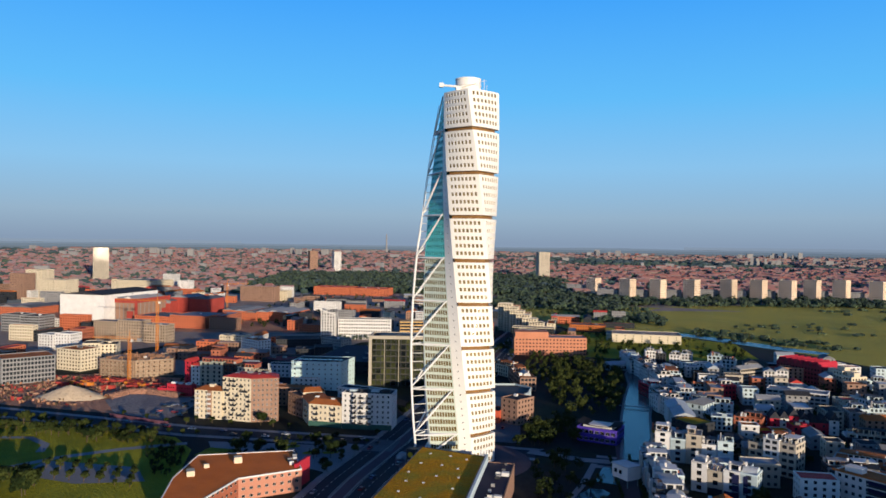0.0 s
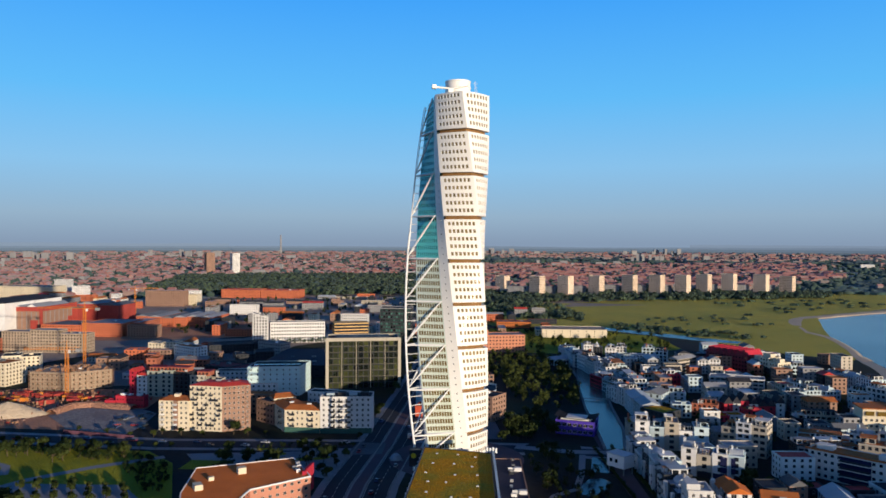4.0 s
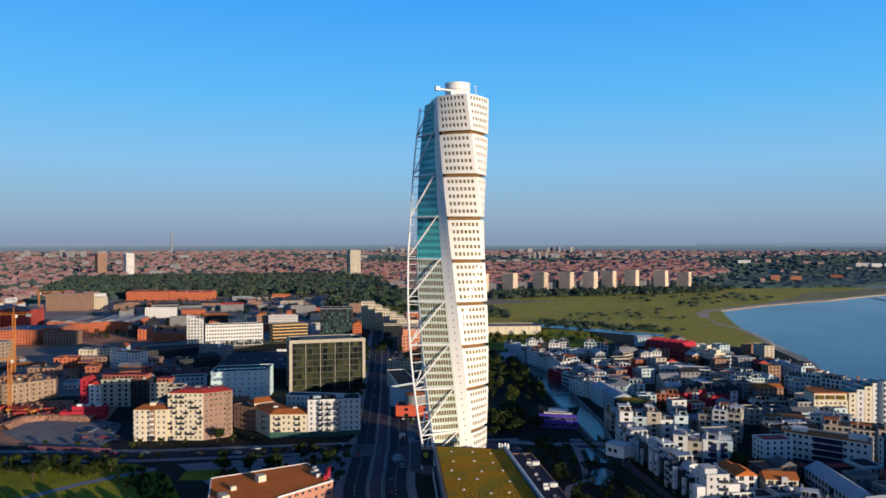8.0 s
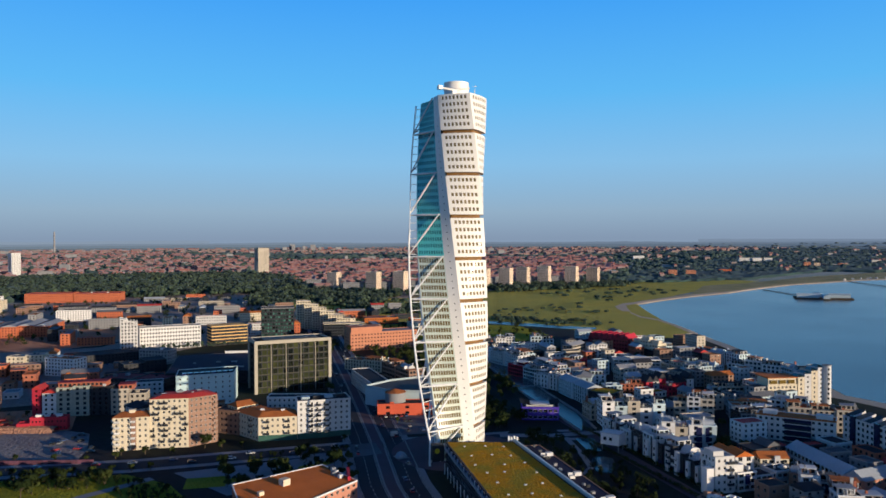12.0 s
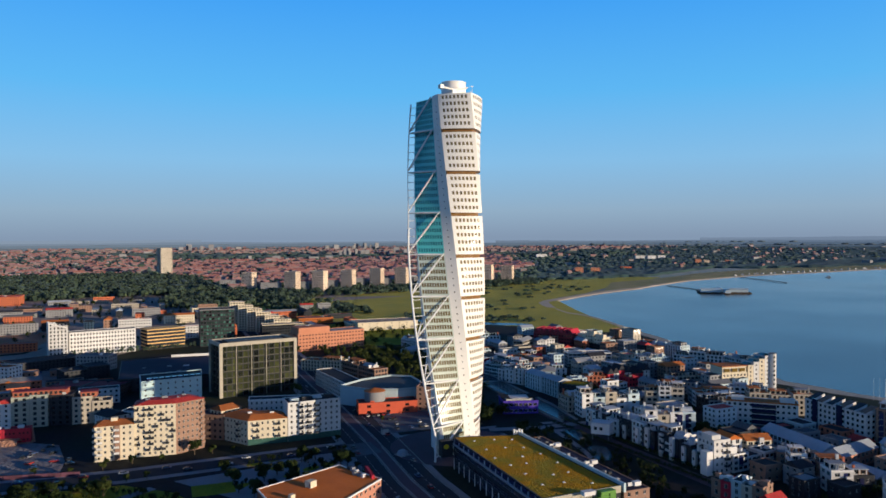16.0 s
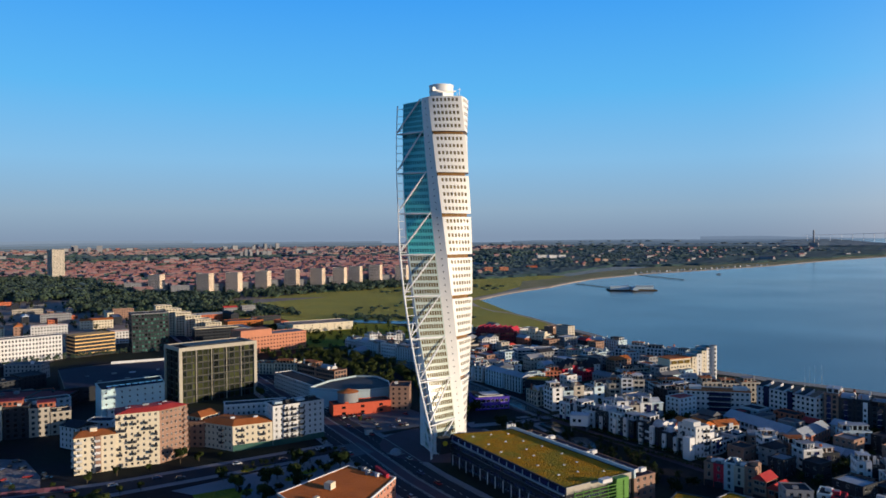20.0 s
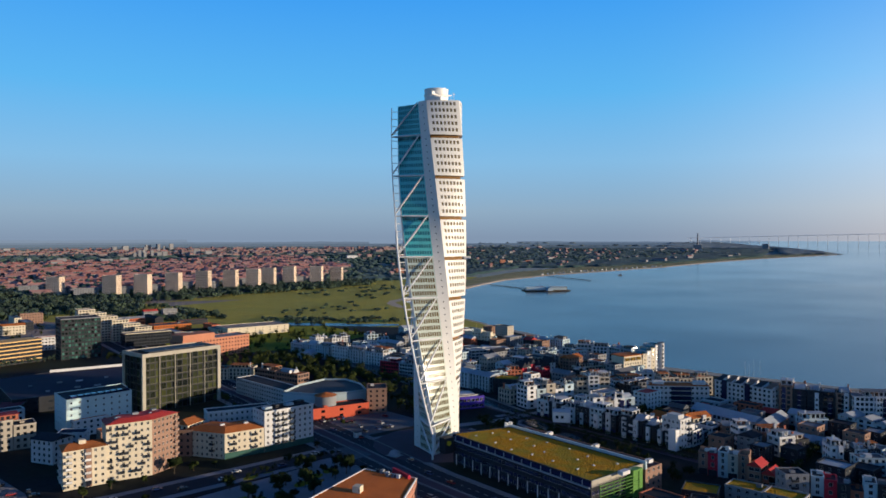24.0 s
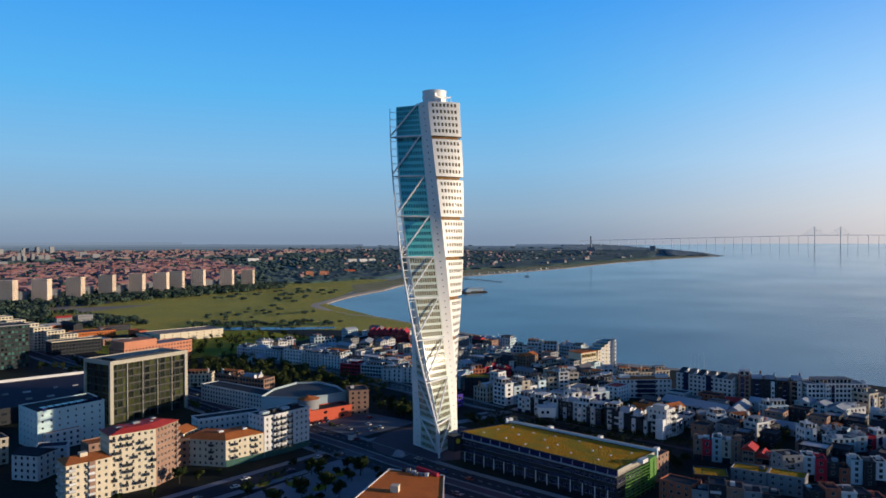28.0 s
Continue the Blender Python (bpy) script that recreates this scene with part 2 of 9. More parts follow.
M = {
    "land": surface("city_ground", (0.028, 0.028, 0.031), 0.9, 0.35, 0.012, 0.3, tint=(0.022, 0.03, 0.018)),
    "asphalt": surface("asphalt", (0.045, 0.050, 0.060), 0.9, 0.25, 0.05, 2.0),
    "paving": surface("paving", (0.26, 0.27, 0.30), 0.85, 0.2, 0.08, 1.5),
    "grass": surface("meadow_grass", (0.57, 0.48, 0.10), 0.95, 0.4, 0.012, 0.7, tint=(0.40, 0.36, 0.08), bump=1.0, relief=2.6),
    "park": surface("park_grass", (0.38, 0.36, 0.03), 0.95, 0.3, 0.03, 0.8, tint=(0.22, 0.23, 0.022), bump=1.0, relief=1.8),
    "dirt": surface("dirt", (0.50, 0.26, 0.17), 0.95, 0.35, 0.04, 0.8, bump=1.0, relief=2.4),
    "sand": surface("sand", (0.60, 0.48, 0.35), 0.95, 0.15, 0.02, 0.5, bump=0.8, relief=0.9),
    "white": surface("white_panel", (0.82, 0.80, 0.76), 0.45, 0.05, 0.1, 0.8, bump=0.03, spec=0.4),
    "steel": surface("white_steel", (0.78, 0.78, 0.77), 0.4, 0.05, 0.2, 1.0, bump=0.02),
    "plaster": surface("white_plaster", (0.66, 0.65, 0.64), 0.85, 0.14, 0.15, 2.0, rand=0.18),
    "cream": surface("cream_plaster", (0.67, 0.585, 0.44), 0.85, 0.10, 0.15, 2.0),
    "brownbrick": surface("pink_brown_brick", (0.31, 0.19, 0.14), 0.85, 0.15, 0.2, 4.0),
    "redbrick": surface("red_brick", (0.38, 0.13, 0.08), 0.85, 0.2, 0.2, 3.0),
    "orangebrick": surface("orange_brick", (0.52, 0.15, 0.075), 0.85, 0.18, 0.2, 3.0),
    "redpaint": surface("red_paint", (0.46, 0.032, 0.055), 0.7, 0.15, 0.1, 1.5),
    "redroof": surface("red_sheet_roof", (0.48, 0.05, 0.045), 0.6, 0.18, 0.15, 1.6, bump=0.8, relief=0.4),
    "tileroof": surface("brown_tile_roof", (0.48, 0.15, 0.045), 0.8, 0.2, 0.15, 2.5, bump=1.0, relief=0.35),
    "darkroof": surface("dark_felt_roof", (0.04, 0.042, 0.052), 0.85, 0.3, 0.1, 1.0),
    "greyroof": surface("grey_roof", (0.21, 0.22, 0.24), 0.75, 0.25, 0.1, 1.0, rand=0.6),
    # the blue of white plaster in shade, put into the colour
    "bluewall": surface("shade_blue_plaster", (0.47, 0.57, 0.61), 0.8, 0.1, 0.1, 1.5, rand=0.2),
    "greyconc": surface("grey_concrete", (0.27, 0.27, 0.28), 0.85, 0.15, 0.1, 1.5),
    "dark": surface("dark_cladding", (0.035, 0.038, 0.045), 0.5, 0.2, 0.2, 1.0),
    "purple": surface("violet_panels", (0.085, 0.05, 0.40), 0.5, 0.15, 0.2, 1.0),
    "sedum": surface("sedum_roof", (0.58, 0.28, 0.012), 0.95, 0.4, 0.09, 1.0, tint=(0.30, 0.22, 0.02), bump=1.0, relief=1.5),
    "green": surface("lime_green_panels", (0.12, 0.27, 0.06), 0.5, 0.15, 0.3, 1.0),
    "glass": glazing("window_glass", (0.016, 0.021, 0.028)),
    "goldglass": glazing("tinted_glass", (0.20, 0.15, 0.065), 0.12, 0.3),
    "tealglass": surface("sunlit_wing_panel", (0.52, 0.59, 0.51), 0.3, 0.10, 0.08, 0.6, bump=0.0, spec=0.7),
    "frame": surface("window_frame_paint", (0.55, 0.54, 0.52), 0.6, 0.08, 0.3, 2.0, bump=0.0),
    "trunk": surface("bark", (0.10, 0.075, 0.05), 0.95, 0.3, 0.5, 5.0),
    "leaf": surface("leaves", (0.020, 0.036, 0.010), 0.8, 0.35, 0.05, 0.8, bump=0.0, rand=0.35, tint=(0.038, 0.048, 0.012)),
    "parkleaf": surface("park_foliage", (0.038, 0.068, 0.050), 0.8, 0.35, 0.02, 0.3, bump=0.0, island=0.3, tint=(0.060, 0.085, 0.040), spec=0.15, haze_sheen=0.08),
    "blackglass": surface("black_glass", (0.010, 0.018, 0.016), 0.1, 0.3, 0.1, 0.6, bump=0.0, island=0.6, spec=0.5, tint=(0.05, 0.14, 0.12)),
    # far woods: haze is put into the leaf colour, palest on the headland
    "wood": surface("hazed_far_foliage", (0.044, 0.078, 0.074), 0.95, 0.3, 0.006, 0.06, bump=0.0, tint=(0.055, 0.086, 0.062), spec=0.05, haze_sheen=0.08),
    "woodsheet": surface("hazed_far_canopy", (0.036, 0.074, 0.078), 0.95, 0.45, 0.008, 0.08, bump=1.0, relief=1.6, tint=(0.050, 0.092, 0.070), spec=0.05, haze_sheen=0.05),
    "hazewood": surface("hazed_headland_canopy", (0.105, 0.130, 0.135), 0.95, 0.35, 0.004, 0.03, bump=1.0, relief=2.0, tint=(0.085, 0.115, 0.105), spec=0.05, haze_sheen=0.1),
    "lot": surface("worn_grey_asphalt", (0.13, 0.145, 0.165), 0.85, 0.3, 0.05, 0.8),
    "vermilion": surface("vermilion_render", (0.58, 0.11, 0.06), 0.8, 0.15, 0.1, 1.2),
    "planks": surface("rusty_scaffold_planks", (0.34, 0.19, 0.12), 0.9, 0.3, 0.3, 3.0),
    "dune": surface("dry_dune_grass", (0.43, 0.37, 0.20), 0.95, 0.3, 0.02, 0.4, tint=(0.27, 0.26, 0.12), bump=1.0, relief=2.0),
    "stone": surface("pale_stone", (0.44, 0.40, 0.33), 0.8, 0.12, 0.2, 2.0),
    "officeglass": surface("office_glass", (0.010, 0.016, 0.014), 0.1, 0.6, 0.06, 0.35, bump=0.0, rand=0.5, spec=0.5, tint=(0.045, 0.050, 0.016)),
    "blueglass": glazing("blue_glass", (0.02, 0.024, 0.075), 0.15, 0.5),
    # bridge concrete paled in place of haze
    "farsteel": surface("hazed_bridge_concrete", (0.80, 0.80, 0.80), 0.8, 0.05, 0.01, 0.1, bump=0.0),
    "wingglass": glazing("wing_glass", (0.17, 0.11, 0.025), 0.12, 0.3),
    "salmon": surface("salmon_plaster", (0.50, 0.23, 0.16), 0.85, 0.12, 0.15, 2.0),
    # upper wing panel and panes: the teal they take in shade, as colour
    "upperwing": surface("shaded_wing_panel", (0.09, 0.50, 0.50), 0.22, 0.10, 0.08, 0.6, bump=0.0, spec=0.8),
    "tealpane": glazing("shaded_wing_glass", (0.035, 0.20, 0.225), 0.12, 0.3),
    "beige": surface("beige_plaster", (0.44, 0.39, 0.32), 0.85, 0.14, 0.15, 2.0, rand=0.25),
    "neck": surface("golden_glazed_floor", (0.22, 0.12, 0.045), 0.5, 0.3, 0.3, 1.5, bump=0.0),
    "crane": surface("orange_crane_paint", (0.62, 0.22, 0.04), 0.6, 0.15, 0.2, 1.0),
    "skyroof": surface("pale_blue_sheet_roof", (0.40, 0.44, 0.49), 0.55, 0.15, 0.1, 1.0, rand=0.2),
    "orangeroof": surface("orange_brown_roof", (0.56, 0.155, 0.035), 0.8, 0.2, 0.15, 2.0, bump=1.0, relief=0.4),
    "yard": surface("worn_yard_asphalt", (0.35, 0.29, 0.26), 0.9, 0.35, 0.015, 0.3, tint=(0.34, 0.27, 0.23), bump=1.0, relief=2.6),
    # white render with the blue of its shade in the colour
    "shadebluewall": surface("shade_tinted_render", (0.53, 0.69, 0.70), 0.8, 0.1, 0.1, 1.5),
    "sage": surface("grey_green_render", (0.34, 0.36, 0.31), 0.85, 0.14, 0.15, 2.0),
    "bronze": surface("bronze_frame", (0.11, 0.10, 0.055), 0.5, 0.2, 0.2, 1.0, bump=0.0),
    "sitefloor": surface("bare_site_ground", (0.33, 0.30, 0.29), 0.95, 0.45, 0.06, 0.5, tint=(0.20, 0.18, 0.185), bump=1.0, relief=1.2),
    "hallred": surface("brick_red_sheet", (0.36, 0.062, 0.05), 0.75, 0.25, 0.05, 0.6),
    "hoard": surface("violet_red_boards", (0.13, 0.055, 0.08), 0.8, 0.25, 0.2, 1.5, rand=0.3),
    "scaffold": surface("raw_concrete_and_scaffold", (0.36, 0.28, 0.21), 0.9, 0.3, 0.15, 1.5),
    "pinkcream": surface("pinkish_cream_render", (0.70, 0.55, 0.42), 0.85, 0.12, 0.05, 0.5, rand=0.15),
    "salmonbrick": surface("salmon_brick", (0.54, 0.23, 0.14), 0.85, 0.15, 0.2, 3.0),
    "farland": surface("gardens_and_streets", (0.14, 0.14, 0.125), 0.95, 0.3, 0.008, 0.1, tint=(0.10, 0.13, 0.09), bump=1.0, relief=1.5, haze_sheen=0.12),
    "darkred": surface("dark_red_render", (0.24, 0.04, 0.05), 0.8, 0.15, 0.1, 1.5),
    "navyroof": surface("violet_black_roof", (0.030, 0.028, 0.055), 0.8, 0.25, 0.05, 0.6),
    "farwall": surface("far_house_walls", (0.29, 0.25, 0.24), 0.9, 0.2, 0.01, 0.2, bump=0.0, island=0.35, tint=(0.20, 0.13, 0.115), haze_sheen=0.22),
    "farroof": surface("far_roof_tiles", (0.38, 0.115, 0.085), 0.9, 0.2, 0.01, 0.2, bump=0.0, island=0.35, tint=(0.26, 0.13, 0.11), haze_sheen=0.22),
}


def water(name, base, scale, strength):
    m = bpy.data.materials.new(name)
    m.use_nodes = True
    n, l = m.node_tree.nodes, m.node_tree.links
    b = n["Principled BSDF"]
    geo, nz, bp = n.new("ShaderNodeNewGeometry"), n.new("ShaderNodeTexNoise"), n.new("ShaderNodeBump")
    nz.inputs["Scale"].default_value, nz.inputs["Detail"].default_value = scale, 6.0
    l.new(geo.outputs["Position"], nz.inputs["Vector"])
    l.new(nz.outputs["Fac"], bp.inputs["Height"])
    bp.inputs["Strength"].default_value, bp.inputs["Distance"].default_value = strength, 0.4
    l.new(bp.outputs[0], b.inputs["Normal"])
    # rougher near the quays, smoother far out so the far sea looks brighter
    big, off, ramp, mul = n.new("ShaderNodeTexNoise"), n.new("ShaderNodeVectorMath"), n.new("ShaderNodeMapRange"), n.new("ShaderNodeMath")
    big.inputs["Scale"].default_value, big.inputs["Detail"].default_value = 0.0042, 4.0
    l.new(geo.outputs["Position"], big.inputs["Vector"])
    off.operation = "DISTANCE"
    off.inputs[1].default_value = (150, 450, 0)
    l.new(geo.outputs["Position"], off.inputs[0])
    ramp.inputs["From Min"].default_value, ramp.inputs["From Max"].default_value = 300, 2600
    ramp.inputs["To Min"].default_value, ramp.inputs["To Max"].default_value = 0.48, 0.24
    l.new(off.outputs["Value"], ramp.inputs["Value"])
    mul.operation = "MULTIPLY"
    soft = n.new("ShaderNodeMapRange")
    soft.inputs["From Min"].default_value, soft.inputs["From Max"].default_value = 0.3, 0.7
    soft.inputs["To Min"].default_value, soft.inputs["To Max"].default_value = 0.43, 0.57
    l.new(big.outputs["Fac"], soft.inputs["Value"])
    l.new(soft.outputs[0], mul.inputs[0])
    l.new(ramp.outputs[0], mul.inputs[1])
    l.new(mul.outputs[0], b.inputs["Roughness"])
    b.inputs["Base Color"].default_value = (*base, 1)
    b.inputs["IOR"].default_value = 1.33
    return m


M["sea"] = water("sea_water", (0.060, 0.050, 0.042), 0.12, 0.2)
M["canal"] = water("canal_water", (0.02, 0.035, 0.05), 0.3, 0.12)

# ---- building helpers ----
def mesh_of(name, verts, faces, mats, idx=None, smooth=False):
    me = bpy.data.meshes.new(name)
    me.from_pydata([tuple(v) for v in verts], [], [tuple(f) for f in faces])
    for m in mats:
        me.materials.append(m)
    if idx is not None:
        me.polygons.foreach_set("material_index", idx)
    if smooth:
        me.polygons.foreach_set("use_smooth", [True] * len(me.polygons))
    me.update()
    return me


class Geo:
    """Collects faces for one mesh."""

    def __init__(self):
        self.v, self.f, self.i = [], [], []

    def face(self, pts, mat=0):
        k = len(self.v)
        self.v.extend(tuple(p) for p in pts)
        self.f.append(tuple(range(k, k + len(pts))))
        self.i.append(mat)

    def box(self, c, size, rz=0.0, mat=0):
        hx, hy = size[0] / 2, size[1] / 2
        cs, sn = math.cos(rz), math.sin(rz)
        q = [(c[0] + x * cs - y * sn, c[1] + x * sn + y * cs) for x, y in ((-hx, -hy), (hx, -hy), (hx, hy), (-hx, hy))]
        self.prism(q, c[2], c[2] + size[2], mat)

    def prism(self, q, z0, z1, mat=0, top=None, bottom=True):
        k, n = len(self.v), len(q)
        self.v.extend((x, y, z0) for x, y in q)
        self.v.extend((x, y, z1) for x, y in q)
        for a in range(n):
            b = (a + 1) % n
            self.f.append((k + a, k + b, k + n + b, k + n + a)); self.i.append(mat)
        self.f.append(tuple(range(k + n, k + 2 * n))); self.i.append(mat if top is None else top)
        if bottom:
            self.f.append(tuple(range(k + n - 1, k - 1, -1))); self.i.append(mat)

    def bar(self, a, b, r, mat=0, sides=6, r2=None):
        a, b = Vector(a), Vector(b)
        d = (b - a).normalized()
        u = d.cross(Vector((0, 0, 1)))
        if u.length < 1e-3:
            u = Vector((1, 0, 0))
        u.normalize()
        w = d.cross(u)
        k = len(self.v)
        for p, rr in ((a, r), (b, r if r2 is None else r2)):
            for s in range(sides):
                t = 2 * math.pi * s / sides
                self.v.append(tuple(p + u * (rr * math.cos(t)) + w * (rr * math.sin(t))))
        for s in range(sides):
            t = (s + 1) % sides
            self.f.append((k + s, k + sides + s, k + sides + t, k + t)); self.i.append(mat)
        self.f.append(tuple(range(k, k + sides))); self.i.append(mat)
        self.f.append(tuple(range(k + 2 * sides - 1, k + sides - 1, -1))); self.i.append(mat)

    def mesh(self, name, mats, smooth=False):
        return mesh_of(name, self.v, self.f, mats, self.i, smooth)


def part(name, geo, mats, parent, label=""):
    me = geo.mesh(name, mats if isinstance(mats, (list, tuple)) else [mats]) if isinstance(geo, Geo) else geo
    ob = new(name, me)
    ob.parent = parent
    if label:
        ob["label"] = label
    return ob


def thing(name, label, category, group="", at=(0, 0, 0), kind=""):
    ob = new(name)
    ob.empty_display_size = 1.0
    ob.location = at
    return tagged(ob, label, category, group, kind)


def structure(name, geo, mats, label=""):
    ob = new(name, geo.mesh(name, mats if isinstance(mats, (list, tuple)) else [mats]) if isinstance(geo, Geo) else geo)
    return tagged(ob, label or name.replace("_", " "), name.split("_")[0], "", "structure")


WINDOWS = {}
VIEW_AT = (-150.0, 60.0)      # near the camera's path; walls turned to it get single windows


def window_mesh(w, h, depth=0.18, bars=1, glass="glass", frame_mat="frame"):
    """A framed pane in the xz plane that faces -y, its middle at the origin."""
    key = (round(w, 2), round(h, 2), bars, glass, frame_mat)
    if key not in WINDOWS:
        g = Geo()
        t = 0.09
        g.face([(-w / 2, depth, -h / 2), (w / 2, depth, -h / 2), (w / 2, depth, h / 2), (-w / 2, depth, h / 2)], 1)
        for x0, x1, z0, z1 in ((-w / 2, w / 2, -h / 2, -h / 2 + t), (-w / 2, w / 2, h / 2 - t, h / 2), (-w / 2, -w / 2 + t, -h / 2 + t, h / 2 - t), (w / 2 - t, w / 2, -h / 2 + t, h / 2 - t)):
            g.face([(x0, depth - 0.06, z0), (x1, depth - 0.06, z0), (x1, depth - 0.06, z1), (x0, depth - 0.06, z1)])
        for b in range(bars):
            x = -w / 2 + w * (b + 1) / (bars + 1)
            g.face([(x - 0.04, depth - 0.05, -h / 2), (x + 0.04, depth - 0.05, -h / 2), (x + 0.04, depth - 0.05, h / 2), (x - 0.04, depth - 0.05, h / 2)])
        WINDOWS[key] = g.mesh("window", [M[frame_mat], M[glass]])
    return WINDOWS[key]


def facade(g, p, q, z0, z1, cols, rows, w, h, sill=0.9, margin=0.5, depth=0.18, skip=None, mat=0):
    """A wall from p to q (outside on its right hand) with window openings cut through its skin. Gives the windows' poses."""
    p, q = Vector(p), Vector(q)
    L = (q - p).length
    if L < 0.5:
        return []
    ex = (q - p) / L
    inward = Vector((-ex.y, ex.x))
    pt = lambda s, z, d=0.0: (*(p + ex * s + inward * d), z)
    if cols < 1 or rows < 1:
        g.face([pt(0, z0), pt(L, z0), pt(L, z1), pt(0, z1)], mat)
        return []
    step = (L - 2 * margin) / cols
    w = min(w, step * 0.86)
    sh = (z1 - z0) / rows
    h = min(h, sh * 0.8)
    spots = []
    yaw = math.atan2(ex.y, ex.x)
    for r in range(rows):
        za, zb = z0 + r * sh, z0 + (r + 1) * sh
        s0 = za + min(sill, sh - h - 0.15)
        g.face([pt(0, za), pt(L, za), pt(L, s0), pt(0, s0)], mat)
        g.face([pt(0, s0 + h), pt(L, s0 + h), pt(L, zb), pt(0, zb)], mat)
        last = 0.0
        for c in range(cols):
            a = margin + step * (c + 0.5) - w / 2
            b = a + w
            if skip and skip(r, c):
                continue
            g.face([pt(last, s0), pt(a, s0), pt(a, s0 + h), pt(last, s0 + h)], mat)
            last = b
            g.face([pt(a, s0), pt(b, s0), pt(b, s0, depth), pt(a, s0, depth)], mat)
            g.face([pt(a, s0 + h, depth), pt(b, s0 + h, depth), pt(b, s0 + h), pt(a, s0 + h)], mat)
            g.face([pt(a, s0), pt(a, s0, depth), pt(a, s0 + h, depth), pt(a, s0 + h)], mat)
            g.face([pt(b, s0, depth), pt(b, s0), pt(b, s0 + h), pt(b, s0 + h, depth)], mat)
            m = p + ex * (a + w / 2)
            spots.append((Matrix.Translation((m.x, m.y, s0 + h / 2)) @ Matrix.Rotation(yaw, 4, "Z"), w, h))
        g.face([pt(last, s0), pt(L, s0), pt(L, s0 + h), pt(last, s0 + h)], mat)
    return spots


def offset_poly(poly, d):
    """The polygon (counter-clockwise) moved outwards by d."""
    n, out = len(poly), []
    for i in range(n):
        a, b, c = (Vector(poly[(i + k) % n]) for k in (-1, 0, 1))
        e1, e2 = (b - a).normalized(), (c - b).normalized()
        n1, n2 = Vector((e1.y, -e1.x)), Vector((e2.y, -e2.x))
        m = (n1 + n2)
        m = m / max(0.3, m.dot(n1)) if m.length > 1e-6 else n1
        out.append(tuple(b + m * d))
    return out


def ccw(poly):
    a = sum(poly[i][0] * poly[(i + 1) % len(poly)][1] - poly[(i + 1) % len(poly)][0] * poly[i][1] for i in range(len(poly)))
    return list(poly) if a > 0 else list(reversed(poly))


def rect(cx, cy, w, d, deg):
    r = radians(deg)
    c, s = math.cos(r), math.sin(r)
    return [(cx + x * c - y * s, cy + x * s + y * c) for x, y in ((-w / 2, -d / 2), (w / 2, -d / 2), (w / 2, d / 2), (-w / 2, d / 2))]


def hip_roof(g, poly, z, height, mat=0, inset=0.42, ridge=True):
    """A pitched roof over a four-sided plan: ridge along its long side."""
    q = [Vector(p) for p in poly]
    if len(q) != 4:
        mid = sum(q, Vector((0, 0))) / len(q)
        for a in range(len(q)):
            b = (a + 1) % len(q)
            g.face([(*q[a], z), (*q[b], z), (*(q[b].lerp(mid, inset)), z + height), (*(q[a].lerp(mid, inset)), z + height)], mat)
        g.face([(*(p.lerp(mid, inset)), z + height) for p in q], mat)
        return
    if (q[1] - q[0]).length < (q[2] - q[1]).length:
        q = q[1:] + q[:1]
    a, b = (q[0] + q[3]) / 2, (q[1] + q[2]) / 2
    if not ridge:
        a, b = a.lerp(b, 0.18), b.lerp(a, 0.18)
    a, b = (*a, z + height), (*b, z + height)
    g.face([(*q[0], z), (*q[1], z), b, a], mat)
    g.face([(*q[2], z), (*q[3], z), a, b], mat)
    g.face([(*q[1], z), (*q[2], z), b], mat)
    g.face([(*q[3], z), (*q[0], z), a], mat)


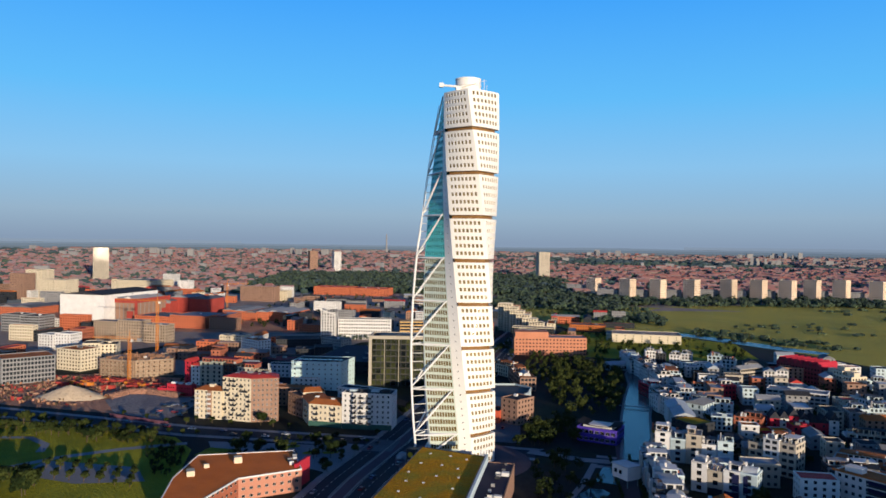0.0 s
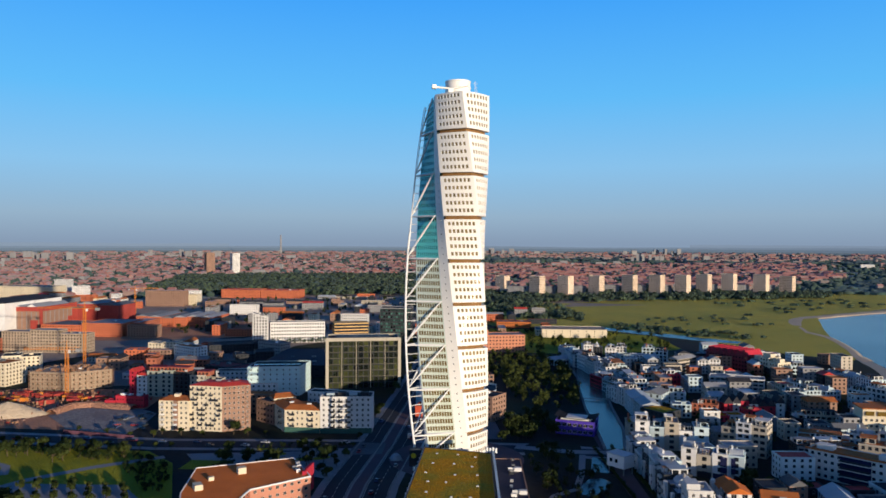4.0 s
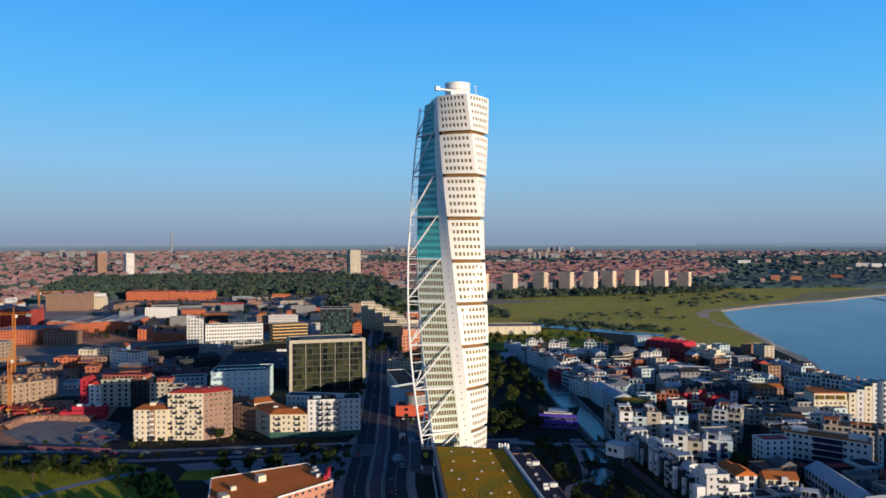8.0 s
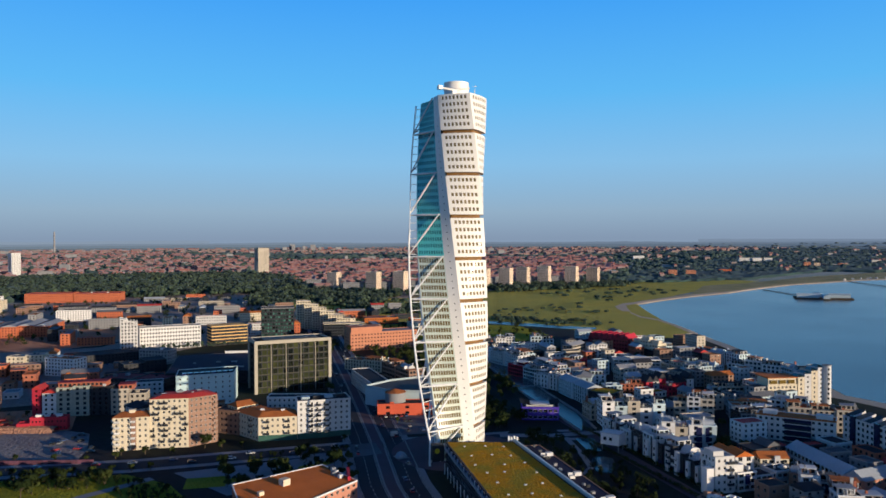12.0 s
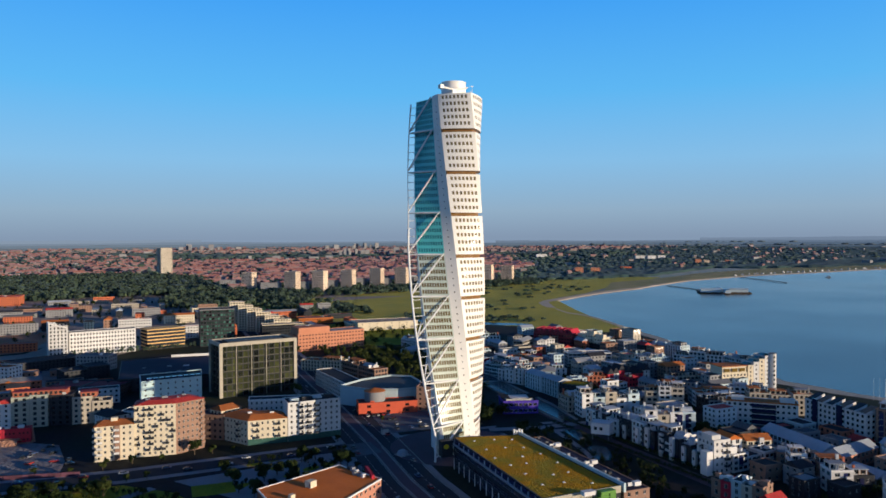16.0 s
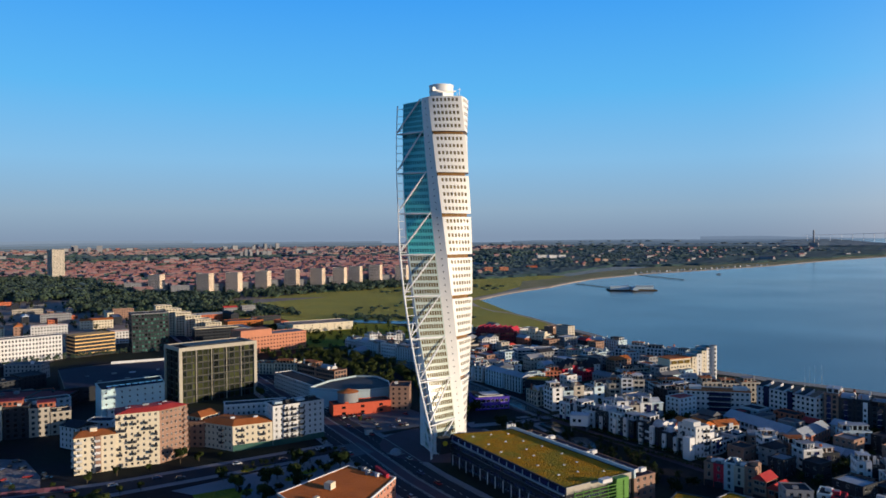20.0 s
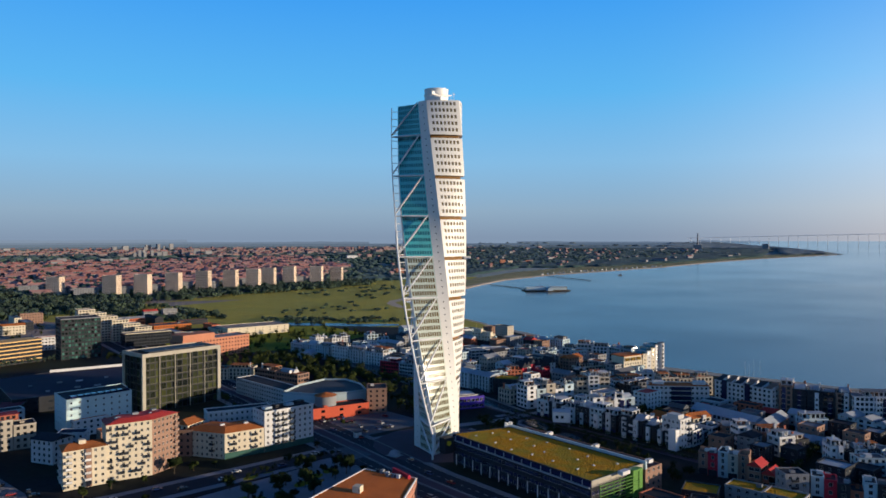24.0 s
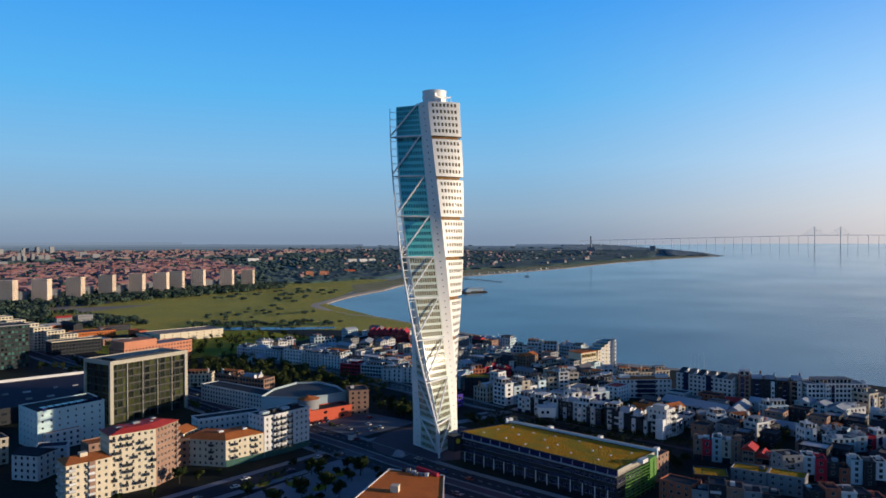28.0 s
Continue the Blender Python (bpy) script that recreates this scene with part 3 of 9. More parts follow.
def building(name, label, category, poly, height, wall, roof, storeys=None, pitch=2.9, win=(1.2, 1.4), z0=0.0, style="flat",
             roof_height=3.0, faces=None, group="", single=True, glass="glass", bars=1, frame_mat="frame", parapet=0.5, wall2=None, sill=0.9, spots_out=None, reach=600.0, rim=None):
    """A house on a polygon plan: walls with openings, windows, roof with its rim. faces: windows' spacing per side, 0 for blind."""
    poly = ccw(poly)
    cx, cy = sum(p[0] for p in poly) / len(poly), sum(p[1] for p in poly) / len(poly)
    base = thing(name, label, category, group, (cx, cy, z0))
    q = [(x - cx, y - cy) for x, y in poly]
    rows = storeys or max(1, round(height / 3.0))
    g, spots, rest = Geo(), [], []
    for i in range(len(q)):
        a, b = q[i], q[(i + 1) % len(q)]
        L = math.hypot(b[0] - a[0], b[1] - a[1])
        sp = pitch if faces is None else faces[i % len(faces)]
        cols = int((L - 0.8) / sp) if sp else 0
        found = facade(g, a, b, 0.0, height, cols, rows, win[0], win[1], sill, mat=(1 if wall2 and i in wall2[0] else 0))
        mx, my = cx + (a[0] + b[0]) / 2, cy + (a[1] + b[1]) / 2
        out = Vector((b[1] - a[1], a[0] - b[0])).normalized()
        view_side = out.dot(Vector((VIEW_AT[0] - mx, VIEW_AT[1] - my)).normalized()) > -0.1
        if single and view_side and math.hypot(mx - VIEW_AT[0], my - VIEW_AT[1]) < reach:
            spots += found
        else:
            rest += found
    g.face([(x, y, height) for x, y in q], 0)
    g.face([(x, y, -0.3) for x, y in reversed(q)], 0)
    for i in range(len(q)):
        a, b = q[i], q[(i + 1) % len(q)]
        g.face([(*a, -0.3), (*b, -0.3), (*b, 0), (*a, 0)], 0)
    part("wall", g, [M[wall]] + ([M[wall2[1]]] if wall2 else []), base)
    r = Geo()
    if style == "flat":
        outer, inner = offset_poly(q, 0.12), offset_poly(q, -0.35)
        for i in range(len(q)):
            j = (i + 1) % len(q)
            r.face([(*outer[i], height - 0.25), (*outer[j], height - 0.25), (*outer[j], height + parapet), (*outer[i], height + parapet)], 1)
            r.face([(*outer[i], height + parapet), (*outer[j], height + parapet), (*inner[j], height + parapet), (*inner[i], height + parapet)], 1)
            r.face([(*inner[i], height + parapet), (*inner[j], height + parapet), (*inner[j], height + 0.06), (*inner[i], height + 0.06)], 1)
        r.face([(*p, height + 0.06) for p in inner], 0)
    else:
        eaves = offset_poly(q, 0.45)
        hip_roof(r, eaves, height + 0.02, roof_height, 0, ridge=style == "gable")
        r.face([(*p, height + 0.01) for p in reversed(eaves)], 1)
    part("roof", r, [M[roof], M[rim or wall]], base)
    for m, w, h in spots:
        ob = part("window", window_mesh(w, h, bars=bars, glass=glass, frame_mat=frame_mat), None, base)
        ob.matrix_local = m
    if rest:
        gw = Geo()
        for m, w, h in rest:
            for xs in ((-w / 2, w / 2),):
                gw.face([m @ Vector((xs[0], 0.16, -h / 2)), m @ Vector((xs[1], 0.16, -h / 2)), m @ Vector((xs[1], 0.16, h / 2)), m @ Vector((xs[0], 0.16, h / 2))], 0)
        ob = part("window_panes", gw, [M[glass]], base)
        ob["kind"] = "stuff"
    if spots_out is not None:
        spots_out.extend(spots + rest)
    return base


def rise(x, y):
    """The land and the sea lift gently far out, shaped to fit the horizon in the camera's view."""
    r = math.hypot(x - 150, y - 450)
    return 0.0 if r < 1500 else 80 * ((r - 1500) / 3350) ** 1.3


def scatter(poly, n, seed, keep=None):
    rnd = random.Random(seed)
    xs, ys = [p[0] for p in poly], [p[1] for p in poly]
    out, tries = [], 0
    while len(out) < n and tries < n * 40:
        tries += 1
        x, y = rnd.uniform(min(xs), max(xs)), rnd.uniform(min(ys), max(ys))
        inside = False
        for i in range(len(poly)):
            (x1, y1), (x2, y2) = poly[i], poly[i - 1]
            if (y1 > y) != (y2 > y) and x < (x2 - x1) * (y - y1) / (y2 - y1) + x1:
                inside = not inside
        if inside and (keep is None or keep(x, y)):
            out.append((x, y))
    return out



# ---- land and sea ----
HUB = (150.0, 450.0)
TOWER_AT = (27.0, 357.0)


def table(a, rows):
    for (a0, r0), (a1, r1) in zip(rows, rows[1:]):
        if a0 <= a <= a1:
            return r0 + (r1 - r0) * (a - a0) / (a1 - a0)
    return rows[-1][1]


INNER = [(45.5, 690), (47, 600), (49, 545), (52, 515), (57, 440), (62, 375), (66, 345), (80, 262), (100, 215), (120, 205), (132, 235), (143, 290), (150, 345), (165, 430), (180, 560), (215, 760), (250, 900)]
SHORE_BACK = [(74, 4900), (77, 4350), (79.5, 3960), (81.5, 3760), (83.5, 3480), (85.4, 3190)]
OUTER = [(45.5, 705), (47.5, 765), (50.4, 880), (55, 1060), (59, 1380), (63.6, 1640), (68, 1815), (73.2, 2100), (77.7, 2540), (82.1, 2917), (85.4, 3180), (86.2, 4900)]


def polar(a, r, dz=0.0):
    x, y = HUB[0] + r * math.sin(radians(a)), HUB[1] + r * math.cos(radians(a))
    return (x, y, rise(x, y) + dz)


RADII = [0, 60, 150, 300, 500, 800, 1100, 1500, 1700, 2000, 2300, 2600, 3000, 3400, 3800, 4200, 4600, 4900]
g = Geo()
AZ = [-110 + 0.5 * k for k in range(721)]
for a0, a1 in zip(AZ, AZ[1:]):
    am = (a0 + a1) / 2
    coast = 45.5 <= am <= 249.9
    for lo, hi in zip(RADII, RADII[1:]):
        spans = [((lo, hi), (lo, hi))]
        if coast:
            spans = []
            i0, i1 = table(max(a0, 45.5), INNER), table(a1, INNER)
            if lo < max(i0, i1):
                spans.append(((min(lo, i0), min(hi, i0)), (min(lo, i1), min(hi, i1))))
            if am < 85.4:
                o0, o1 = table(max(a0, 45.5), OUTER), table(a1, OUTER)
                if hi > min(o0, o1):
                    b0, b1 = (table(max(a0, 74), SHORE_BACK), table(min(a1, 85.4), SHORE_BACK)) if am > 74 else (4900, 4900)
                    spans.append(((min(max(lo, o0), b0), min(max(hi, o0), b0)), (min(max(lo, o1), b1), min(max(hi, o1), b1))))
        for (p0, p1), (q0, q1) in spans:
            if p1 - p0 < 0.01 and q1 - q0 < 0.01:
                continue
            pts = [polar(a0, p0), polar(a0, p1), polar(a1, q1), polar(a1, q0)]
            if p0 < 0.01:
                pts = pts[:3]
            g.face(pts, 1 if lo >= 1100 or (lo >= 800 and am > 30) else 2 if lo >= 500 and -75 < am < 30 else 0)
    if coast:
        i0, i1 = table(max(a0, 45.5), INNER), table(a1, INNER)
        g.face([polar(a0, i0), polar(a1, i1), polar(a1, i1, -3), polar(a0, i0, -3)])
        if am < 85.2:
            o0, o1 = table(max(a0, 45.5), OUTER), table(a1, OUTER)
            g.face([polar(a0, o0), polar(a1, o1), polar(a1, o1 - 6, -3), polar(a0, o0 - 6, -3)])
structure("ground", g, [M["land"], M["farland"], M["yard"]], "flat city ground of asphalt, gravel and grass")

g = Geo()
for a0, a1 in zip(AZ[::4], AZ[4::4]):
    if a1 < 40:
        continue
    for lo, hi in zip(RADII[1:], RADII[2:]):
        g.face([polar(a0, lo, -1.2), polar(a0, hi, -1.2), polar(a1, hi, -1.2), polar(a1, lo, -1.2)])
structure("water_sea", g, M["sea"], "calm blue-grey sea in evening light")


def patch(name, poly, mat, z, label):
    g = Geo()
    g.face([(x, y, z) for x, y in ccw(poly)])
    return structure(name, g, M[mat], label)


patch("ground_meadow", [(300, 870), (360, 800), (396, 720), (418, 645), (455, 600), (478, 624), (512, 690), (548, 750), (600, 830), (690, 960), (820, 1030), (1000, 1120), (960, 1230), (820, 1300), (560, 1200), (372, 1190)], "grass", 0.08, "wide green coastal meadow in low sun")


def strip(name, pts, width, mat, z, label, dash=None):
    """A band of ground along a line of points."""
    g = Geo()
    left, right = [], []
    for i, p in enumerate(pts):
        a, b = Vector(pts[max(0, i - 1)]), Vector(pts[min(len(pts) - 1, i + 1)])
        d = (b - a).normalized()
        n = Vector((-d.y, d.x)) * (width / 2)
        left.append(Vector(p) + n)
        right.append(Vector(p) - n)
    for i in range(len(pts) - 1):
        g.face([(*right[i], z), (*right[i + 1], z), (*left[i + 1], z), (*left[i], z)])
    return structure(name, g, M[mat], label)


M["mark"] = surface("road_paint", (0.55, 0.55, 0.53), 0.8, 0.2, 0.3, 3.0)
M["redpave"] = surface("dark_red_paving", (0.12, 0.085, 0.10), 0.85, 0.2, 0.1, 2.0)
M["water_grey"] = M["canal"]
STREET = [(-140, -140), (-75, 110), (-52, 200), (-24, 325), (-3, 394), (34, 530), (66, 655), (100, 790), (130, 900)]
strip("pavement_boulevard", STREET, 36, "paving", 0.05, "pale paving along the boulevard")
for off in (-9.0, 9.0):
    line = [(x + off * 0.966, y - off * 0.259) for x, y in STREET]
    strip("road_boulevard", line, 11, "asphalt", 0.09, "dark asphalt carriageway of the boulevard")
for off in (-15.2, -3.2, 3.2, 15.2):
    line = [(x + off * 0.966, y - off * 0.259) for x, y in STREET]
    strip("trim_kerb", line, 0.7, "greyconc", 0.17, "pale stone kerb of the boulevard")
for off in (-14.2, -4.0, 4.0, 14.2):
    line = [(x + off * 0.966, y - off * 0.259) for x, y in STREET]
    strip("trim_lane_edge", line, 0.2, "mark", 0.105, "white painted edge line of the carriageway")
DASH = []
for off in (-9.0, 9.0):
    for k in range(110):
        y = 205 + 5.2 * k
        DASH.append((float(np.interp(y, [p[1] for p in STREET], [p[0] for p in STREET])) + off * 0.966, y - off * 0.259))
g = Geo()
for x, y in DASH:
    g.box((x, y, 0.095), (0.3, 2.4, 0.012), radians(-15))
tagged(new("lane_marks", g.mesh("lane_marks", [M["mark"]])), "white dashed lane marks on asphalt", "road marking", "", "stuff")
strip("road_busway", STREET, 5, "redpave", 0.10, "reddish bus lane in the middle")
CROSS = [(-620, 560), (-257, 452), (-124, 409), (-3, 386), (70, 366), (105, 352)]
strip("pavement_cross", CROSS, 22, "paving", 0.045, "pale paving along the cross street")
strip("road_cross", CROSS, 13, "asphalt", 0.085, "dark asphalt cross street")
PROM = [(66, 150), (82, 235), (98, 310), (112, 372), (128, 440)]
strip("pavement_promenade", PROM, 8, "redpave", 0.05, "red brick promenade before the white row")
LOT = [(16, 448), (66, 434), (60, 388), (8, 400)]
patch("ground_car_park", LOT, "lot", 0.06, "open asphalt car park by the tower")
patch("ground_plaza", [(-108, 388), (-22, 380), (-30, 330), (-52, 345), (-92, 345)], "paving", 0.055, "grey paved square with planted islands")
ring_pts = [(TOWER_AT[0] + 34 * math.cos(2 * math.pi * i / 40), TOWER_AT[1] + 34 * math.sin(2 * math.pi * i / 40)) for i in range(40)]
patch("pavement_tower", ring_pts, "redpave", 0.12, "round dark red paving at the tower's foot")
patch("ground_park", [(-620, 530), (-260, 438), (-128, 396), (-112, 372), (-100, 300), (-170, 150), (-420, 200), (-700, 350)], "park", 0.05, "green park lawn with paths")
strip("pavement_park_path", [(-300, 380), (-222, 393), (-205, 393), (-190, 380), (-186, 366)], 4, "paving", 0.09, "pale curved park path")
strip("pavement_park_walk", [(-250, 290), (-190, 338), (-172, 357), (-148, 372), (-118, 384)], 5, "paving", 0.095, "straight park walk")
patch("ground_tree_court", [(-176, 352), (-128, 342), (-117, 322), (-146, 318), (-176, 330)], "paving", 0.085, "gravel court with a grid of small trees")
patch("ground_building_site", [(-330, 490), (-176, 447), (-168, 478), (-150, 500), (-145, 560), (-250, 582), (-340, 560)], "dirt", 0.06, "brown earth of a building site")
patch("ground_yard", [(-250, 585), (-95, 578), (-85, 700), (-60, 780), (40, 860), (60, 960), (-30, 985), (-120, 850), (-250, 845)], "yard", 0.045, "worn grey yard between the works")
patch("ground_marsh", [(150, 700), (228, 672), (330, 690), (352, 795), (300, 858), (180, 900), (140, 800)], "park", 0.04, "rough green land beside the inlet")
patch("ground_old_yard", [(-520, 900), (-250, 850), (-120, 860), (-60, 1000), (-200, 1150), (-560, 1150)], "dirt", 0.05, "bare brown shipyard ground")
# canal with stone quays
CANAL_W = [(108, 359), (121, 405), (132, 448), (148, 500), (167, 556), (177, 602), (196, 652)]
CANAL_E = [(117, 358), (134, 398), (150, 452), (163, 490), (181, 545), (194, 600), (216, 660)]
g = Geo()
for i in range(len(CANAL_W) - 1):
    g.face([(*CANAL_E[i], 0.12), (*CANAL_E[i + 1], 0.12), (*CANAL_W[i + 1], 0.12), (*CANAL_W[i], 0.12)])
structure("water_canal", g, M["canal"], "still dark blue canal between stone quays")
for line, s in ((CANAL_W, -1), (CANAL_E, 1)):
    g = Geo()
    for a, b in zip(line, line[1:]):
        d = (Vector(b) - Vector(a)).normalized()
        n = Vector((d.y, -d.x)) * s * 1.4
        g.prism(ccw([a, b, tuple(Vector(b) + n), tuple(Vector(a) + n)]), 0.0, 0.9)
    structure("trim_quay", g, M["greyconc"], "grey stone quay edge")
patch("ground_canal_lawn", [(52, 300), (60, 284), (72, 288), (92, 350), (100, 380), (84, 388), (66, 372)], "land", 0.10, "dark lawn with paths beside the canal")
patch("water_basin", [(95, 347), (104, 343), (95, 320), (86, 325)], "canal", 0.135, "small rectangular water basin")
patch("water_basin_round", [(81, 315), (87, 314), (89, 309), (83, 300), (74, 292), (69, 296), (72, 304)], "canal", 0.135, "small rounded water basin")
strip("pavement_canal_path", [(50, 284), (58, 296), (70, 302), (80, 322), (92, 352)], 3.2, "paving", 0.14, "pale path over the lawn")
strip("pavement_canal_end", [(62, 372), (88, 358), (112, 352), (128, 346)], 7, "paving", 0.15, "pale paving at the canal's end")
strip("pavement_foot_bridge", [(138, 478), (160, 470)], 2.6, "greyconc", 1.3, "plain footbridge over the canal")
ISLANDS = [(-62, 379), (-69, 391), (-61, 365), (-50, 368), (-40, 369), (-40, 397), (-28, 388), (-58, 392), (-86, 364)]
for x, y in ISLANDS:
    patch("ground_island", [(x + 5.0 * math.cos(0.4 * i) * 0.9 - 2.8 * math.sin(0.4 * i) * 0.3, y + 5.0 * math.cos(0.4 * i) * 0.3 + 2.8 * math.sin(0.4 * i)) for i in range(15)], "park", 0.075, "rounded planted island in the paving")
patch("ground_lawn", rect(-97, 367, 18, 15, -15), "park", 0.08, "square lawn beside the plaza")
g = Geo()
for a in [58.0 + 1.0 * k for k in range(90)]:
    r0, r1 = table(a, INNER), table(a + 1, INNER)
    g.face([polar(a, r0 - 17, 0.07), polar(a, r0 - 0.6, 0.07), polar(a + 1, r1 - 0.6, 0.07), polar(a + 1, r1 - 17, 0.07)])
structure("pavement_sea_front", g, M["stone"], "pale pinkish paved sea front")
inlet = [(300, 862), (320, 856), (352, 800), (385, 745), (412, 722), (425, 735), (400, 770), (365, 835), (330, 885), (305, 890)]
patch("water_inlet", inlet, "canal", 0.12, "narrow pale blue inlet by the meadow")
g = Geo()
for a in [45.5 + 0.5 * k for k in range(79)]:
    r0, r1 = table(a, OUTER), table(a + 0.5, OUTER)
    dune = 46 if a < 57 else 26
    for (u, zu), (v, zv) in (((-9, -1.4), (0.5, 0.12)), ((0.5, 0.12), (dune, 0.2))):
        g.face([polar(a, r0 + u, zu), polar(a, r0 + v, zv), polar(a + 0.5, r1 + v, zv), polar(a + 0.5, r1 + u, zu)])
structure("ground_beach", g, M["sand"], "pale sand beach along the bay")
g = Geo()
for a in [47.0 + 0.5 * k for k in range(37)]:
    r0, r1 = table(a, INNER), table(a + 0.5, INNER)
    for (u, zu), (v, zv) in (((9, -1.4), (-0.5, 0.12)), ((-0.5, 0.12), (-14, 0.15))):
        g.face([polar(a, r0 + u, zu), polar(a, r0 + v, zv), polar(a + 0.5, r1 + v, zv), polar(a + 0.5, r1 + u, zu)])
structure("ground_beach_spit", g, M["sand"], "pale sand edge of the meadow")
g = Geo()
for a in [46.5 + 0.5 * k for k in range(75)]:
    r0, r1 = table(a, OUTER), table(a + 0.5, OUTER)
    w = 330 if a > 51 else 66
    dune = 44 if a < 57 else 25
    g.face([polar(a, r0 + dune, 0.12), polar(a, r0 + w, 0.12), polar(a + 0.5, r1 + w, 0.12), polar(a + 0.5, r1 + dune, 0.12)])
structure("ground_coast", g, M["dune"], "olive green strip behind the beach")
patch("ground_field", [(560, 1190), (700, 1000), (1000, 1130), (1300, 1250), (1480, 1330), (1800, 1400), (1700, 1600), (1300, 1560), (1000, 1460), (700, 1360), (420, 1270)], "grass", 0.06, "pale green fields behind the bay")
patch("ground_rough", [(190, 930), (300, 872), (372, 1190), (420, 1250), (300, 1300), (150, 1220)], "grass", 0.065, "rough grass beside the works")
patch("ground_beach_head", [polar(a, r)[:2] for a, r in ((44.3, 690), (45.0, 742), (47.5, 806), (47.5, 770), (45.6, 708), (46.2, 652), (47.0, 606), (45.8, 612), (44.8, 648))], "sand", 0.16, "curved sandy head of the bay")

# ---- the twisted tower ----
TOWER = (27.0, 357.0)
LEVELS = [0.0] + [16.1 + 21.17 * k for k in range(8)] + [182.0]


def heading(z):
    return radians(214 - 90 * max(0.0, min(1.0, (z - 12) / 168)))


def turn(X, Y, z):
    a = heading(z)
    return Vector((X * math.cos(a) - Y * math.sin(a), X * math.sin(a) + Y * math.cos(a), z))


def bowed(p, q, bow, n):
    p, q = Vector(p), Vector(q)
    d = (q - p)
    out = Vector((d.y, -d.x)).normalized()
    return [p + d * (k / n) + out * (bow * (1 - (2 * k / n - 1) ** 2)) for k in range(n + 1)]


# plan, seen from above, tip along +X; the walls run counter-clockwise
SIDE_L = ((4.2, 11.8), (-12.6, 9.5))
BACK = ((-12.6, 9.5), (-12.6, -9.5))
SIDE_R = ((-12.6, -9.5), (4.2, -11.8))


def tower_wall(p, q, bow, z0, z1, cols, rows, glist, wallgeo, w, h, first, inset=0.3, edge=0.09):
    """A bowed, twisted wall with recessed openings; glist takes the panes."""
    p, q = Vector(p), Vector(q)
    d = q - p
    L = d.length
    out = Vector((d.y, -d.x)).normalized()

    def at(s, z, deep=0.0):
        k = s / L
        v = p + d * k + out * (bow * (1 - (2 * k - 1) ** 2) - deep)
        return turn(v.x, v.y, z)

    step = L * (1 - 2 * edge) / cols
    ss = [0.0]
    for c in range(cols):
        a = L * edge + step * (c + 0.5) - w / 2
        ss += [a, a + w]
    ss.append(L)
    pitch = (z1 - z0 - first * 0.6) / rows
    zs = [z0]
    for r in range(rows):
        a = z0 + first + pitch * r
        zs += [a, a + h]
    zs.append(z1)
    for i in range(len(ss) - 1):
        for j in range(len(zs) - 1):
            a, b, c, e = ss[i], ss[i + 1], zs[j], zs[j + 1]
            if i % 2 == 1 and j % 2 == 1:
                o = [at(a, c), at(b, c), at(b, e), at(a, e)]
                n = [at(a, c, inset), at(b, c, inset), at(b, e, inset), at(a, e, inset)]
                for k in range(4):
                    m = (k + 1) % 4
                    wallgeo.face([o[k], o[m], n[m], n[k]])
                glist.append(n)
            else:
                wallgeo.face([at(a, c), at(b, c), at(b, e), at(a, e)])


tower = thing("twisted_tower", "white twisted high-rise of nine stacked cubes with a steel exoskeleton", "skyscraper", "", (*TOWER, 0))
spine_wall, spine_panes, spine_tall, dots = Geo(), [], [], Geo()
for k in range(9):
    z0, z1 = LEVELS[k], LEVELS[k + 1]
    top = z1 - (1.8 if k < 8 else 0.0)
    rows = 5 if k else 4
    seg, panes = Geo(), []
    first = 1.75 if k else 1.2
    for (p, q), bow in ((SIDE_L, 0.8), (BACK, 1.0), (SIDE_R, 0.8)):
        tower_wall(p, q, bow, z0, top, 7, rows, panes, seg, 1.22, 1.75, first)
    ring = []
    for (p, q), bow in ((SIDE_L, 0.8), (BACK, 1.0), (SIDE_R, 0.8)):
        ring += bowed(p, q, bow, 14)[:-1]
    ring.append(Vector(SIDE_R[1]))
    seg.face([turn(v.x, v.y, top) for v in ring])
    seg.face([turn(v.x, v.y, z0) for v in reversed(ring)])
    cube = part("cube", seg, M["white"], tower, "white aluminium cube with rows of square windows")
    if 3 <= k <= 6:
        for n in panes:
            gw = Geo()
            gw.face(n)
            part("window", gw, M["goldglass"], cube)
    else:
        gw = Geo()
        for n in panes:
            gw.face(n)
        ob = part("window_panes", gw, M["goldglass"], cube)
        ob["kind"] = "stuff"
    if k < 8:
        neck = Geo()
        inner = [v * 0.86 for v in ring]
        for a, b in zip(inner, inner[1:] + inner[:1]):
            neck.face([turn(a.x, a.y, top - 0.1), turn(b.x, b.y, top - 0.1), turn(b.x, b.y, z1 + 0.1), turn(a.x, a.y, z1 + 0.1)])
        part("neck", neck, M["neck"], tower, "recessed glazed floor between two cubes")
    # the spine's two slanting faces: white strip with small round lights, then the glazed wing
    for side in (1, -1):
        strip = ((4.2, 11.8 * side), (8.8, 8.2 * side))
        wing = ((8.8, 8.2 * side), (20.6, 0.9 * side))
        if side > 0:
            strip, wing = (strip[1], strip[0]), (wing[1], wing[0])
        n = []
        tower_wall(*strip, 0.0, z0, z1, 1, rows + (1 if k < 8 else 0), n, spine_wall, 0.62, 0.62, 1.9, 0.2)
        for f in n:
            dots.face(f)
    # wings
tower_top = LEVELS[-1] - 1.2
wing_panes, upper_panes = Geo(), Geo()
